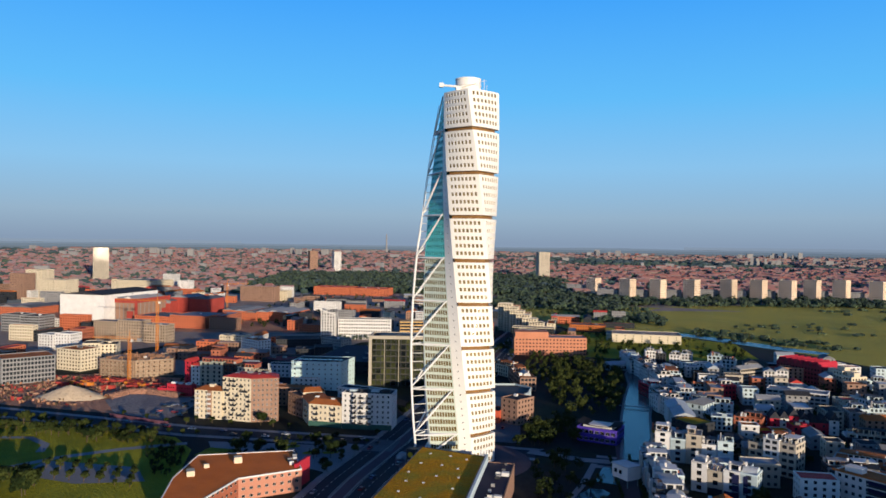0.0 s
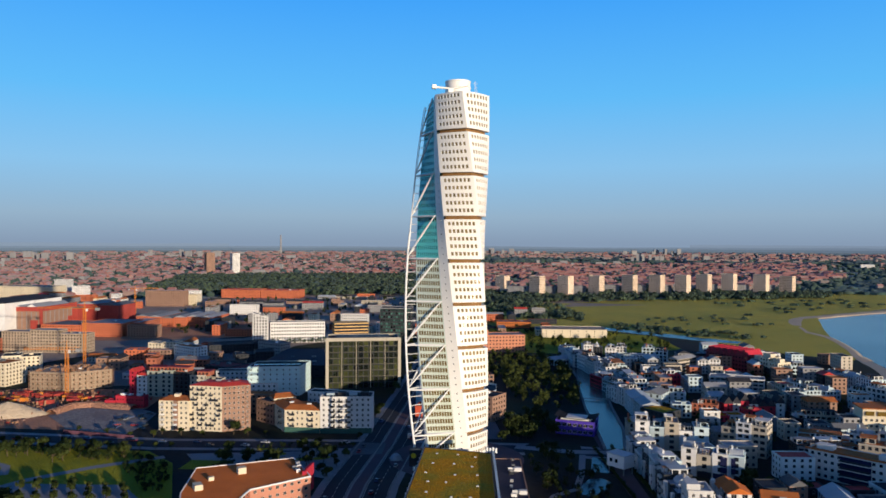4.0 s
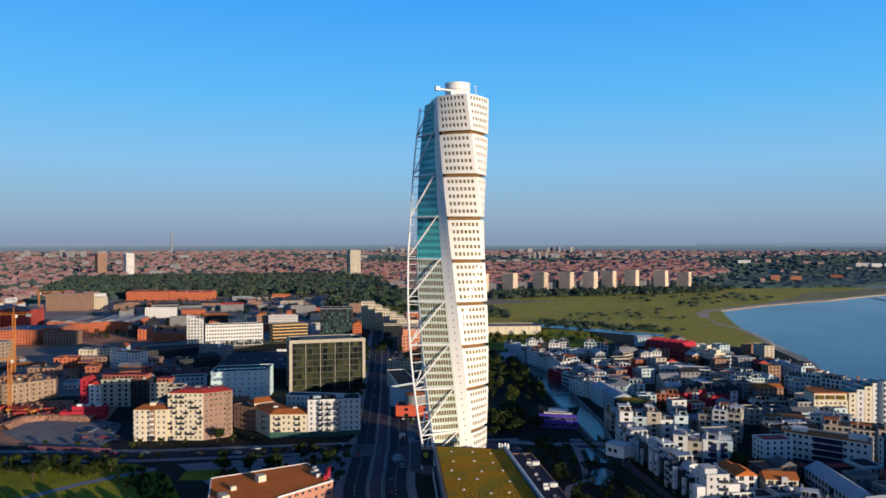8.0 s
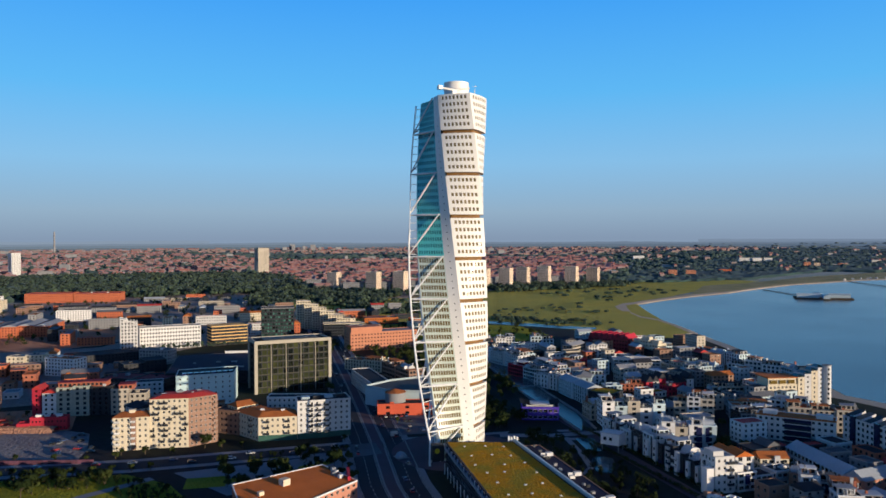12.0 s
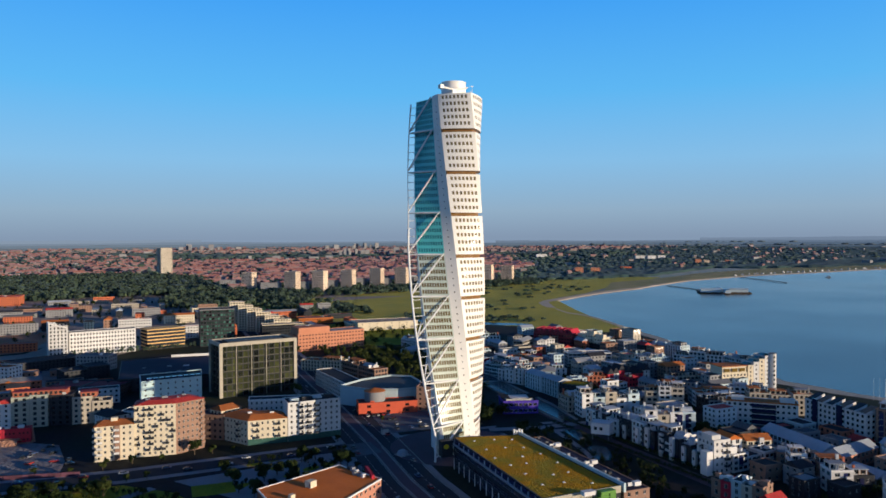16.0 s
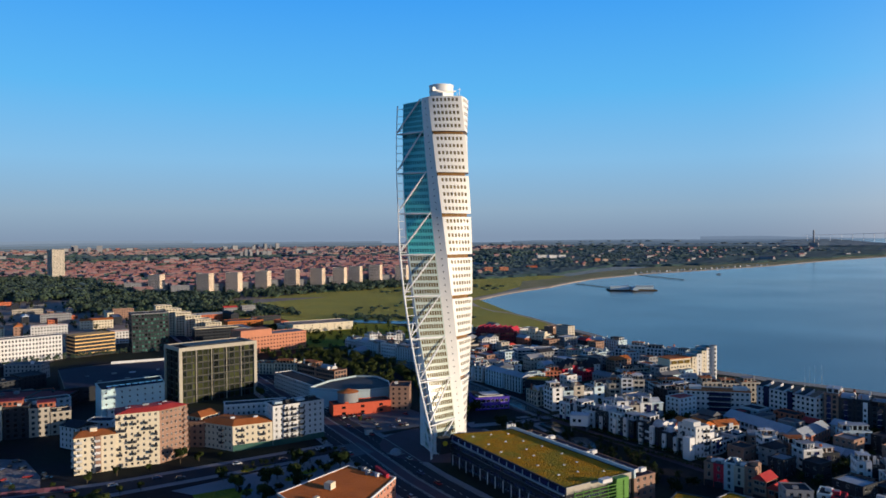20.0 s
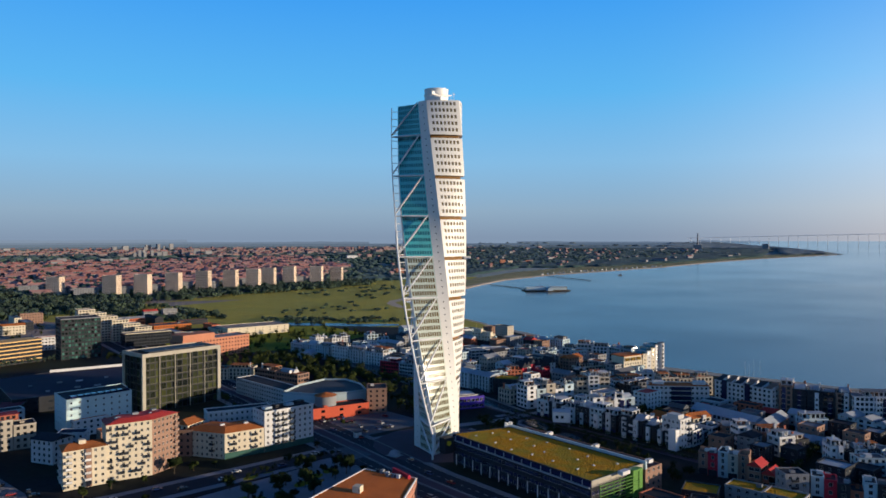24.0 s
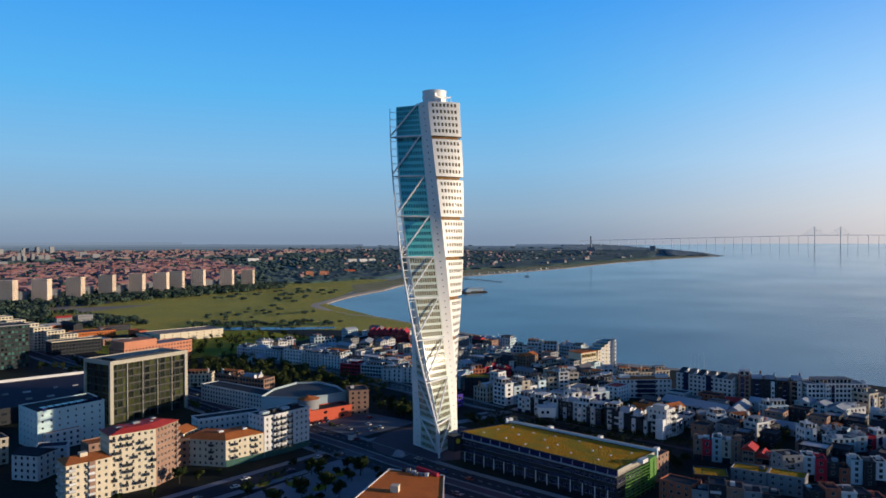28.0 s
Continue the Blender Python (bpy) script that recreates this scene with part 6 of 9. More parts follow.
def crown(ob, a, b, z, deep, wall):
    """What stands on a flat roof: a set-back top floor or a vault, party walls between terraces, chimneys, a pergola."""
    a, b = Vector(a), Vector(b)
    wide = (b - a).length
    ex = (b - a) / wide
    out = Vector((ex.y, -ex.x))
    yaw = math.atan2(ex.y, ex.x)
    spot = lambda s, d: a + ex * (wide * s) - out * (deep * d)
    pale = wall if wall not in ("dark", "brownbrick", "redpaint", "redbrick") else "plaster"
    w, d, hh = wide * random.uniform(0.5, 0.92), deep * random.uniform(0.42, 0.62), random.uniform(2.3, 2.9)
    m = spot(0.5 + random.uniform(-0.5, 0.5) * (1 - w / wide), random.uniform(0.5, 0.62))
    g = Geo()
    if random.random() < 0.2:
        n = 8
        for k in range(n):
            row = []
            for t in (k / n, (k + 1) / n):
                c, z1 = math.cos(math.pi * t) * d * 0.52, z + math.sin(math.pi * t) * (hh * 0.95)
                row.append([(*(m + ex * (w / 2 * e) + out * c), z1) for e in (-1, 1)])
            g.face([row[0][0], row[0][1], row[1][1], row[1][0]])
        for e in (-1, 1):
            g.face([(*(m + ex * (w / 2 * e) + out * math.cos(math.pi * k / n) * d * 0.52), z + math.sin(math.pi * k / n) * hh * 0.95) for k in range(n + 1)], 1)
        on(ob, "vault", g, [M["skyroof"], M[pale]], "curved pale sheet roof")
    else:
        g.box((m.x, m.y, z), (w, d, hh), yaw, 0)
        for side, run, half in ((out, ex, d / 2), (-out, -ex, d / 2), (ex, -out, w / 2), (-ex, out, w / 2)):
            span = w if half == d / 2 else d
            n = max(1, int(span / 2.4))
            for k in range(n):
                c = m + side * (half + 0.02) + run * (span * ((k + 0.5) / n - 0.5))
                u, v = c - run * (span / n * 0.36), c + run * (span / n * 0.36)
                g.face([(*u, z + 0.35), (*v, z + 0.35), (*v, z + hh - 0.35), (*u, z + hh - 0.35)], 1)
        o = m + out * 0.4
        g.box((o.x, o.y, z + hh), (w + 0.7, d + 1.2, 0.22), yaw, 2)
        on(ob, "penthouse", g, [M[random.choice((wall, pale, pale, "plaster"))], M["glass"], M[random.choice(("greyroof", "greyroof", "skyroof", "tileroof", "plaster", "darkroof"))]], "set-back top floor under a thin roof")
    for k in range(random.choice((1, 1, 2))):
        c = spot(random.uniform(0.02, 0.98), random.choice((0.16, 0.2, 0.86)))
        g = Geo(); g.box((c.x, c.y, z), (0.28, deep * random.uniform(0.2, 0.34), random.uniform(1.5, 2.6)), yaw)
        on(ob, "party_wall", g, M[pale], "low white wall between roof terraces")
    for k in range(random.choice((1, 2, 2))):
        c = spot(random.uniform(0.08, 0.92), random.uniform(0.15, 0.9))
        g = Geo(); g.box((c.x, c.y, z), (random.uniform(0.5, 1.3), random.uniform(0.5, 1.0), random.uniform(1.0, 1.9) + (hh if k == 0 else 0)), yaw)
        on(ob, "chimney", g, M[random.choice((pale, "greyconc", "plaster", "redbrick"))])
    if random.random() < 0.45:
        c0, size = spot(random.uniform(0.2, 0.75), 0.16), 1.5
        g = Geo()
        for sx in (-1, 1):
            for sy in (-0.8, 0.8):
                p = c0 + ex * (size * sx) + out * (size * 0.6 * sy)
                g.box((p.x, p.y, z), (0.16, 0.16, 2.3), yaw)
        for k in range(5):
            p = c0 + ex * (size * (k / 2 - 1))
            g.box((p.x, p.y, z + 2.3), (0.14, size * 1.4, 0.16), yaw)
        on(ob, "pergola", g, M[random.choice(("steel", "planks"))], "small slatted pergola on the terrace")



def block(x1, y1, x2, y2, ox, oy, h, wall, roof, style, name, label, single=True, pitch=3.0, win=(1.3, 1.4), rh=2.2, split=0, group="", wall2=None, reach=370.0, bay=0):
    """A house with its front from (x1, y1) to (x2, y2) and its depth (ox, oy); split: a row of that many houses."""
    random.seed(int(x1 * 7 + y1 * 13 + h))
    n = max(1, split)
    walls = [wall] if isinstance(wall, str) else list(wall)
    quarter = x1 > 50 and y1 < 690 and name in ("town_house", "apartment_block")
    jump = (-1.4, 0, 0.8, 1.6)
    if quarter:
        pitch, win = (pitch, win) if win != (1.3, 1.4) else (random.choice((2.5, 2.9, 3.3)), random.choice(((1.5, 1.7), (2.3, 1.6), (1.3, 2.0), (2.1, 2.0))))
        jump = (-2.6, -1.2, 0, 0, 0.9, 1.6)
        if not split and style == "flat" and math.hypot(x2 - x1, y2 - y1) > 17:
            n = max(2, round(math.hypot(x2 - x1, y2 - y1) / 10.5))
            walls = [random.choice((w, w, w, "plaster", "bluewall", "dark" if w != "cream" else w)) for w in walls * n][:n]
    for k in range(n):
        a, b = k / n, (k + 1) / n
        p = (x1 + (x2 - x1) * a, y1 + (y2 - y1) * a)
        q = (x1 + (x2 - x1) * b, y1 + (y2 - y1) * b)
        # grey walls here take the blue of shaded white plaster
        if quarter and "terraced" not in label:
            walls = ["bluewall" if w == "greyconc" else w for w in walls]
        hk = h + (random.choice(jump) if n > 1 else 0)
        sh = random.uniform(-1.1, 1.1) if n > 1 else 0.0
        ln = math.hypot(ox, oy)
        sx, sy = ox / ln * sh, oy / ln * sh
        gap = 0.02 / n
        p = (p[0] + sx + (x2 - x1) * gap, p[1] + sy + (y2 - y1) * gap)
        q = (q[0] + sx, q[1] + sy)
        poly = [p, q, (q[0] + ox, q[1] + oy), (p[0] + ox, p[1] + oy)]
        wk = walls[k % len(walls)]
        FOOT.append(poly)
        stepped = quarter and style == "flat" and hk > 8.5 and math.hypot(q[0] - p[0], q[1] - p[1]) > 5.0 and math.hypot(ox, oy) > 7.0
        if stepped:
            hk -= 2.3
        ob = building(name, label, "house" if name in ("town_house", "sea_house") else "building", poly, hk, wk, roof, max(1, round(hk / 3.0)), pitch, win, style=style, roof_height=rh, single=single,
                      group=group or ("row of " + label if n > 1 else ""), wall2=wall2, reach=reach)
        # balconies on the street side of the taller houses
        wide = math.hypot(q[0] - p[0], q[1] - p[1])
        turned = (q[0] - p[0]) * oy - (q[1] - p[1]) * ox > 0
        fa, fb = (p, q) if turned else (q, p)
        if hk > 9 and wide > 6 and math.hypot(p[0] - VIEW_AT[0], p[1] - VIEW_AT[1]) < 340:
            spots = [random.uniform(0.2, 0.8)] if wide < 11 else [0.25, 0.72]
            balconies(ob, fa, fb, hk, max(1, round(hk / 3.0)), lambda r: spots, random.choice(("plaster", "dark", "long")))
        if poly[0][0] > 50 and poly[0][1] < 690 and name in ("town_house", "apartment_block"):
            dress(ob, fa, fb, hk, wide, math.hypot(ox, oy), style, wk, bay)
        if stepped:
            crown(ob, fa, fb, hk + 0.06, math.hypot(ox, oy), wk)
        if name == "construction_shell":
            g = Geo()
            for u, v in ((fa, fb), (fb, tuple(Vector(fb) + Vector((ox, oy)))), (tuple(Vector(fa) + Vector((ox, oy))), fa)):
                u, v = Vector(u), Vector(v)
                d = (v - u).normalized()
                o = Vector((d.y, -d.x)) * 1.1
                m = max(2, int((v - u).length / 2.4))
                for k in range(m + 1):
                    w = u.lerp(v, k / m) + o
                    g.bar((w.x, w.y, 0), (w.x, w.y, hk + 1.6), 0.09, sides=4)
                for r in range(1, int(hk / 2) + 1):
                    c = (u + v) / 2 + o * 0.6
                    g.box((c.x, c.y, 2.0 * r), ((v - u).length, 0.8, 0.09), math.atan2(d.y, d.x))
                    c = (u + v) / 2 + o
                    g.box((c.x, c.y, 2.0 * r + 1.0), ((v - u).length, 0.08, 0.08), math.atan2(d.y, d.x))
            on(ob, "scaffolding", g, M["planks"], "dense steel and plank scaffolding")
            mid = (Vector(p) + Vector(q) + Vector((ox, oy))) / 2
            for k in range(46):
                w = mid + (Vector(q) - Vector(p)) * random.uniform(-0.46, 0.46) + Vector((ox, oy)) * random.uniform(-0.46, 0.46)
                g = Geo(); g.box((w.x, w.y, hk), (random.choice((0.4, 0.5, 2.6)), random.choice((0.4, 0.5, 3.0)), random.uniform(0.8, 2.6)), radians(-15))
                on(ob, "formwork", g, M["planks"])
        # roof hutches, vents and terraces
        if style == "flat" and hk > 6 and not stepped:
            for j in range(random.choice((1, 2, 3)) if quarter else random.choice((0, 1, 1, 2))):
                u, v = random.uniform(0.2, 0.8), random.uniform(0.3, 0.75)
                hx = (q[0] - p[0]) * (u - 0.5) + ox * (v - 0.5)
                hy = (q[1] - p[1]) * (u - 0.5) + oy * (v - 0.5)
                g = Geo()
                s = random.uniform(0.7, 3.0) if quarter else random.uniform(1.2, 3.4)
                g.box((hx, hy, hk + 0.05), (s, s * random.uniform(0.7, 1.2), random.uniform(0.7, 1.9)), math.atan2(y2 - y1, x2 - x1))
                part(random.choice(("roof_hutch", "lift_housing", "vent")), g, M[random.choice((wk, "greyroof", "plaster"))], ob)


block(207, 268, 195, 229, 13.2, -4.1, 17, "plaster", "darkroof", "flat", "sea_house", "white waterfront apartment house with dark stair strips", pitch=3.0, win=(1.5, 1.5))
block(198, 226, 203, 188, 14.0, 1.6, 20.5, ('brownbrick', 'dark', 'dark', 'dark', 'brownbrick'), "darkroof", "flat", "apartment_block", "brown and dark glazed waterfront apartment house", pitch=2.4, win=(1.8, 1.9), split=5)
block(200.5, 186, 219, 152, 12.3, 6.8, 20, "plaster", "greyroof", "flat", "apartment_block", "white gridded waterfront house", pitch=2.4, win=(1.7, 1.8), split=1)
block(208, 151, 224, 141, 7.3, 12.0, 14, "beige", "greyroof", "flat", "apartment_block", "cream plastered narrow waterfront house")
block(184, 303, 205, 270, 9.4, 6.0, 13.0, "plaster", "tileroof", "flat", "sea_house", "white balcony house with a brown roof edge", pitch=2.7, win=(1.4, 1.4))
block(214, 351, 189, 318, 19.1, -14.6, 12.5, "greyconc", "tileroof", "flat", "apartment_block", "grey terraced block round a court")
block(189, 317, 220, 309, 2.6, 9.7, 12, "greyconc", "tileroof", "flat", "apartment_block", "grey terraced block round a court")
block(226, 329, 237, 308, 7.9, 4.3, 15, "beige", "greyroof", "flat", "apartment_block", "beige house with roof terraces")
block(213, 305, 240, 279, 8.3, 8.7, 14, "beige", "tileroof", "flat", "apartment_block", "beige house with roof terraces", split=3)


block(235, 380, 275, 360, 4.5, 8.9, 12, "beige", "tileroof", "flat", "apartment_block", "beige long house with flat roof", split=2)
block(317, 441, 328, 400, 11.6, 3.1, 14, "plaster", "darkroof", "flat", "apartment_block", "pale grey rendered seafront house", split=3)
block(328, 399, 319, 374, 11.4, -3.9, 13, "bluewall", "greyroof", "flat", "apartment_block", "pale grey rendered seafront house", split=2)
block(355, 512, 350, 458, 12.0, -1.0, 13, "bluewall", "greyroof", "flat", "apartment_block", "pale grey rendered seafront house", split=3)
block(294, 478, 298, 436, 12.0, 1.0, 10, "bluewall", "greyroof", "flat", "apartment_block", "pale grey rendered seafront house", split=2)
block(211, 418, 247, 408, 2.6, 9.4, 8, ('redpaint', 'plaster', 'redpaint', 'plaster', 'redpaint', 'redpaint', 'plaster'), "darkroof", "gable", "sea_house", "red and white gabled town house", split=7, rh=4.4)
block(196, 405, 227, 402, 1.0, 9.0, 6, "redpaint", "sedum", "flat", "town_house", "low red house with a planted roof")
block(147, 402, 154, 386, 14.0, 6.0, 11, "dark", "sedum", "flat", "sea_house", "dark cubic house with a planted roof")
block(159, 450, 150, 408, 11.8, -2.5, 11, "bluewall", "skyroof", "gable", "sea_house", "white canal-side house with tall windows", split=2, win=(1.3, 2.2), rh=2.2)
block(124, 359, 158, 344, 4.7, 11.0, 15, ('plaster', 'greyconc', 'beige', 'plaster', 'greyconc'), "greyroof", "flat", "apartment_block", "pale plaster house with penthouses", split=5)
block(166, 346, 181, 329, 8.7, 8.3, 18, ('beige', 'plaster', 'beige'), "greyroof", "flat", "apartment_block", "sunlit beige plaster apartment house", split=3)
block(126, 314, 148, 297, 5.9, 8.1, 15, ('plaster', 'beige', 'plaster', 'greyconc'), "skyroof", "flat", "apartment_block", "pale house with curved roofs", split=4)
block(113, 346, 102, 288, 11.8, -2.0, 12.5, ('greyconc', 'dark', 'greyconc', 'dark', 'bluewall', 'dark'), "skyroof", "flat", "town_house", "grey glazed row house with bays", split=6, bay=5.0)
block(101, 286, 95, 250, 11.8, -2.0, 12.5, ('dark', 'dark', 'dark', 'dark', 'dark'), "skyroof", "flat", "town_house", "dark glazed row house with white bay towers", split=5, bay=7.0)
block(94, 249, 103, 246.5, 3.0, 11.0, 15.5, "plaster", "skyroof", "flat", "sea_house", "white stepped end house of the row", pitch=2.6, win=(1.1, 1.4))
block(104, 246, 134, 241, 1.6, 9.0, 8, "plaster", "darkroof", "flat", "town_house", "low white house with small windows", split=3)
block(121, 276, 115, 256, 9.0, -2.6, 9.5, "plaster", "orangeroof", "gable", "town_house", "white row house under an orange tile roof", split=2, rh=2.4)
block(128, 254, 140, 248, 4.0, 8.0, 9, "cream", "tileroof", "gable", "town_house", "cream house under a brown tile roof", rh=2.4)
block(163, 268, 147, 227, 10.5, -4.1, 6.5, "bluewall", "skyroof", "gable", "town_house", "long low house under a pale blue sheet roof", rh=3.4)
block(146, 226, 176, 224, 0.8, -9.0, 6.5, "salmon", "skyroof", "gable", "town_house", "low house with a salmon gable and pale blue roof", rh=3.6)
block(140, 212, 132, 182, 10.0, -2.6, 6.5, "bluewall", "skyroof", "gable", "town_house", "long low house under a pale blue sheet roof", rh=3.0, split=2)
block(125, 237, 129, 229, 7.9, 4.4, 10, "brownbrick", "greyroof", "flat", "town_house", "narrow brown plastered town house")
block(121, 228, 131, 218, 6.4, 6.3, 11, "plaster", "greyroof", "flat", "town_house", "white cubic town house", split=2)
# some white houses below get dark or brown walls for their shade
block(124, 216, 132, 208, 6.3, 6.5, 10, "brownbrick", "redroof", "flat", "town_house", "white cubic town house")
block(112, 205, 128, 194, 5.1, 7.4, 12, ('plaster', 'dark'), "darkroof", "flat", "town_house", "white cubic town house", split=2)
block(164, 205, 173, 194, 6.8, 5.9, 11, "bluewall", "greyroof", "flat", "town_house", "pale cubic town house")
block(62, 229, 65, 207, 8.9, 1.2, 10, ('brownbrick', 'redpaint', 'bluewall', 'beige'), "darkroof", "flat", "town_house", "colourful narrow town house", split=5)
block(60, 206, 59, 188, 9.0, -0.6, 9, ('brownbrick', 'redbrick', 'greyconc'), "redroof", "gable", "town_house", "gabled brick town house", split=3, rh=2.5)
block(45, 187, 51, 179, 6.9, 5.7, 12, "greyconc", "darkroof", "flat", "town_house", "pale slim town house")
block(109, 182, 122, 162, 7.6, 4.9, 11, ('plaster', 'dark', 'greyconc', 'dark'), "darkroof", "flat", "town_house", "white and dark cubic town house", split=4)
block(117, 158, 126, 144, 7.4, 5.1, 10, ('greyconc', 'redpaint', 'plaster'), "redroof", "flat", "town_house", "colourful narrow town house", split=3)
block(54, 179, 61, 146, 8.8, 1.9, 9, ('bluewall', 'redpaint', 'dark', 'redbrick', 'greyconc', 'dark', 'plaster'), "darkroof", "flat", "town_house", "colourful narrow town house", split=7)
block(191, 192, 183, 165, 11.5, -3.5, 7, "bluewall", "skyroof", "gable", "town_house", "low pale plastered court house", split=3)
block(190, 164, 202, 153, 6.1, 6.6, 9, "plaster", "greyroof", "flat", "town_house", "white cubic town house")
block(186, 151, 186, 142, 10.0, 0.3, 9, "bluewall", "greyroof", "flat", "town_house", "pale cubic town house")
block(15, 220, 18, 206, 11.7, 2.5, 7, "dark", "sedum", "flat", "town_house", "dark low house with a planted roof")
block(29, 207, 27, 177, 10.0, -0.7, 8, "greyconc", "sedum", "flat", "town_house", "grey low house with a planted roof", split=2)
block(-2, 231, -5, 217, 9.7, -2.3, 8, "redbrick", "darkroof", "flat", "town_house", "red brick low house")
block(-5, 217, 1, 184, 8.8, 1.7, 8, ('greyconc', 'dark', 'brownbrick'), "darkroof", "flat", "town_house", "grey low row house", split=5)
block(11, 174, 21, 147, 8.4, 3.1, 8, ('dark', 'redbrick', 'plaster'), "darkroof", "flat", "town_house", "white and red low row house", split=5)
block(104, 169, 111, 158, 6.5, 4.7, 8, "bluewall", "greyroof", "flat", "town_house", "pale cubic town house")
block(176, 476, 199, 589, 12.7, -2.6, 12, "bluewall", "greyroof", "flat", "apartment_block", "pale rendered canal-side terrace house", split=5)
block(162, 468, 174, 467, 1.2, 7.9, 11, "plaster", "greyroof", "flat", "town_house", "small white canal-side town house")
block(208, 651, 226, 648, 2.3, 11.8, 13, "plaster", "greyroof", "flat", "apartment_block", "white rendered canal-side house")
block(230, 652, 248, 644, 4.7, 11.0, 13, "plaster", "greyroof", "flat", "apartment_block", "white rendered canal-side house")
block(255, 627, 275, 616, 5.9, 10.5, 13, "plaster", "greyroof", "flat", "apartment_block", "white rendered canal-side house")
block(199, 509, 217, 507, 1.1, 9.9, 11, "bluewall", "greyroof", "flat", "town_house", "pale grey plastered town house")
block(217, 505, 229, 506, -0.7, 14.0, 12, "redpaint", "redroof", "flat", "town_house", "bright red painted corner house")
block(255, 560, 279, 572, -4.5, 8.9, 12, "beige", "greyroof", "gable", "town_house", "yellow gabled house of plaster")
block(274, 561, 291, 555, 3.3, 9.4, 12, "plaster", "greyroof", "gable", "town_house", "white gabled house of plaster", split=2)


block(242, 490, 274, 469, 8.0, 12.0, 11, "plaster", "greyroof", "flat", "sea_house", "long white house with ribbon windows", pitch=3.4, win=(3.0, 1.5))
block(178, 462, 204, 452, 3.8, 9.3, 10, "greyconc", "redroof", "flat", "town_house", "grey house with a red roof edge", split=2)
block(170, 450, 180, 440, 11.2, 11.4, 10, "bluewall", "greyroof", "gable", "town_house", "pale gabled house of plaster")
block(191, 422, 204, 413, 6.9, 9.8, 10, "redbrick", "tileroof", "flat", "town_house", "red brick house with white upper floor")
block(177, 420, 188, 416, 3.6, 9.3, 8, "bluewall", "greyroof", "flat", "town_house", "pale low flat-roofed court house")
block(268, 434, 290, 431, 1.5, 9.9, 12, "bluewall", "darkroof", "flat", "apartment_block", "pale long house of flats", split=2)
block(338, 547, 360, 540, 3.6, 11.5, 10, "bluewall", "greyroof", "flat", "apartment_block", "pale grey rendered seafront house", split=2)
block(127, 375, 152, 368, 3.3, 11.5, 10, "beige", "sedum", "flat", "town_house", "beige house with a planted roof")
block(233, 378, 252, 373, 2.8, 9.6, 9, "beige", "greyroof", "flat", "town_house", "beige long house with flat roof")
block(40, 551, 30, 471, 13.9, -1.7, 11, "plaster", "darkroof", "flat", "office_building", "long white office wing", single=True)
block(54, 435, 63, 426, 11.5, 11.1, 15, "brownbrick", "darkroof", "flat", "office_building", "brown brick block of offices")
block(18, 446, 53, 432, 4.6, 11.1, 7, "vermilion", "darkroof", "flat", "office_building", "orange-red base of the hall", pitch=12, win=(2.4, 1.6))
block(57, 612, 77, 581, 11.8, 7.5, 11, "cream", "tileroof", "flat", "apartment_block", "cream plastered terraced apartment house", split=2)
block(74, 574, 77, 528, 12.0, 0.8, 11, "brownbrick", "tileroof", "flat", "apartment_block", "brown brick terraced apartment house", split=2)
block(188, 665, 182, 606, 13.9, -1.4, 13, "bluewall", "greyroof", "flat", "apartment_block", "pale long canal-side house", split=3)
block(183, 604, 183, 540, 12.0, -0.0, 13, "plaster", "darkroof", "flat", "apartment_block", "white long canal-side house", split=3)
block(165, 527, 169, 488, 11.9, 1.2, 12, ('redpaint', 'bluewall'), "greyroof", "flat", "apartment_block", "red and grey canal-side house", split=2)
block(159, 481, 160, 454, 12.0, 0.6, 12, "plaster", "greyroof", "flat", "apartment_block", "white rendered canal-side house")
block(-121.3, 496, -117, 482.5, 12, 3.8, 11.5, "plaster", "darkroof", "gable", "apartment_block", "white gabled house with a dark roof", win=(1.2, 1.4))
block(-106, 503, -96, 493, 6.3, 7.2, 9.5, "plaster", "navyroof", "flat", "apartment_block", "white low wing with a dark roof")
block(-166, 543, -158.2, 539.2, 4.5, 9.5, 14.5, "plaster", "redroof", "gable", "apartment_block", "white house with gable end")
block(-171.5, 546, -166.6, 543.4, 4.3, 9, 17, "redpaint", "redroof", "gable", "apartment_block", "red painted gabled stair tower")
block(-158, 539, -139.6, 533, 3.8, 12, 17.5, "sage", "darkroof", "flat", "apartment_block", "grey-green apartment house with stacked balconies", split=2, win=(1.8, 1.8))
block(-139.4, 533, -128.2, 527.6, 5.2, 11, 17.5, "dark", "darkroof", "flat", "apartment_block", "black clad apartment house", win=(1.6, 1.7))
block(-128, 527.5, -107.5, 522, 3.2, 11.5, 14, "beige", "darkroof", "flat", "apartment_block", "yellow apartment house with balconies", split=2, win=(1.5, 1.6))
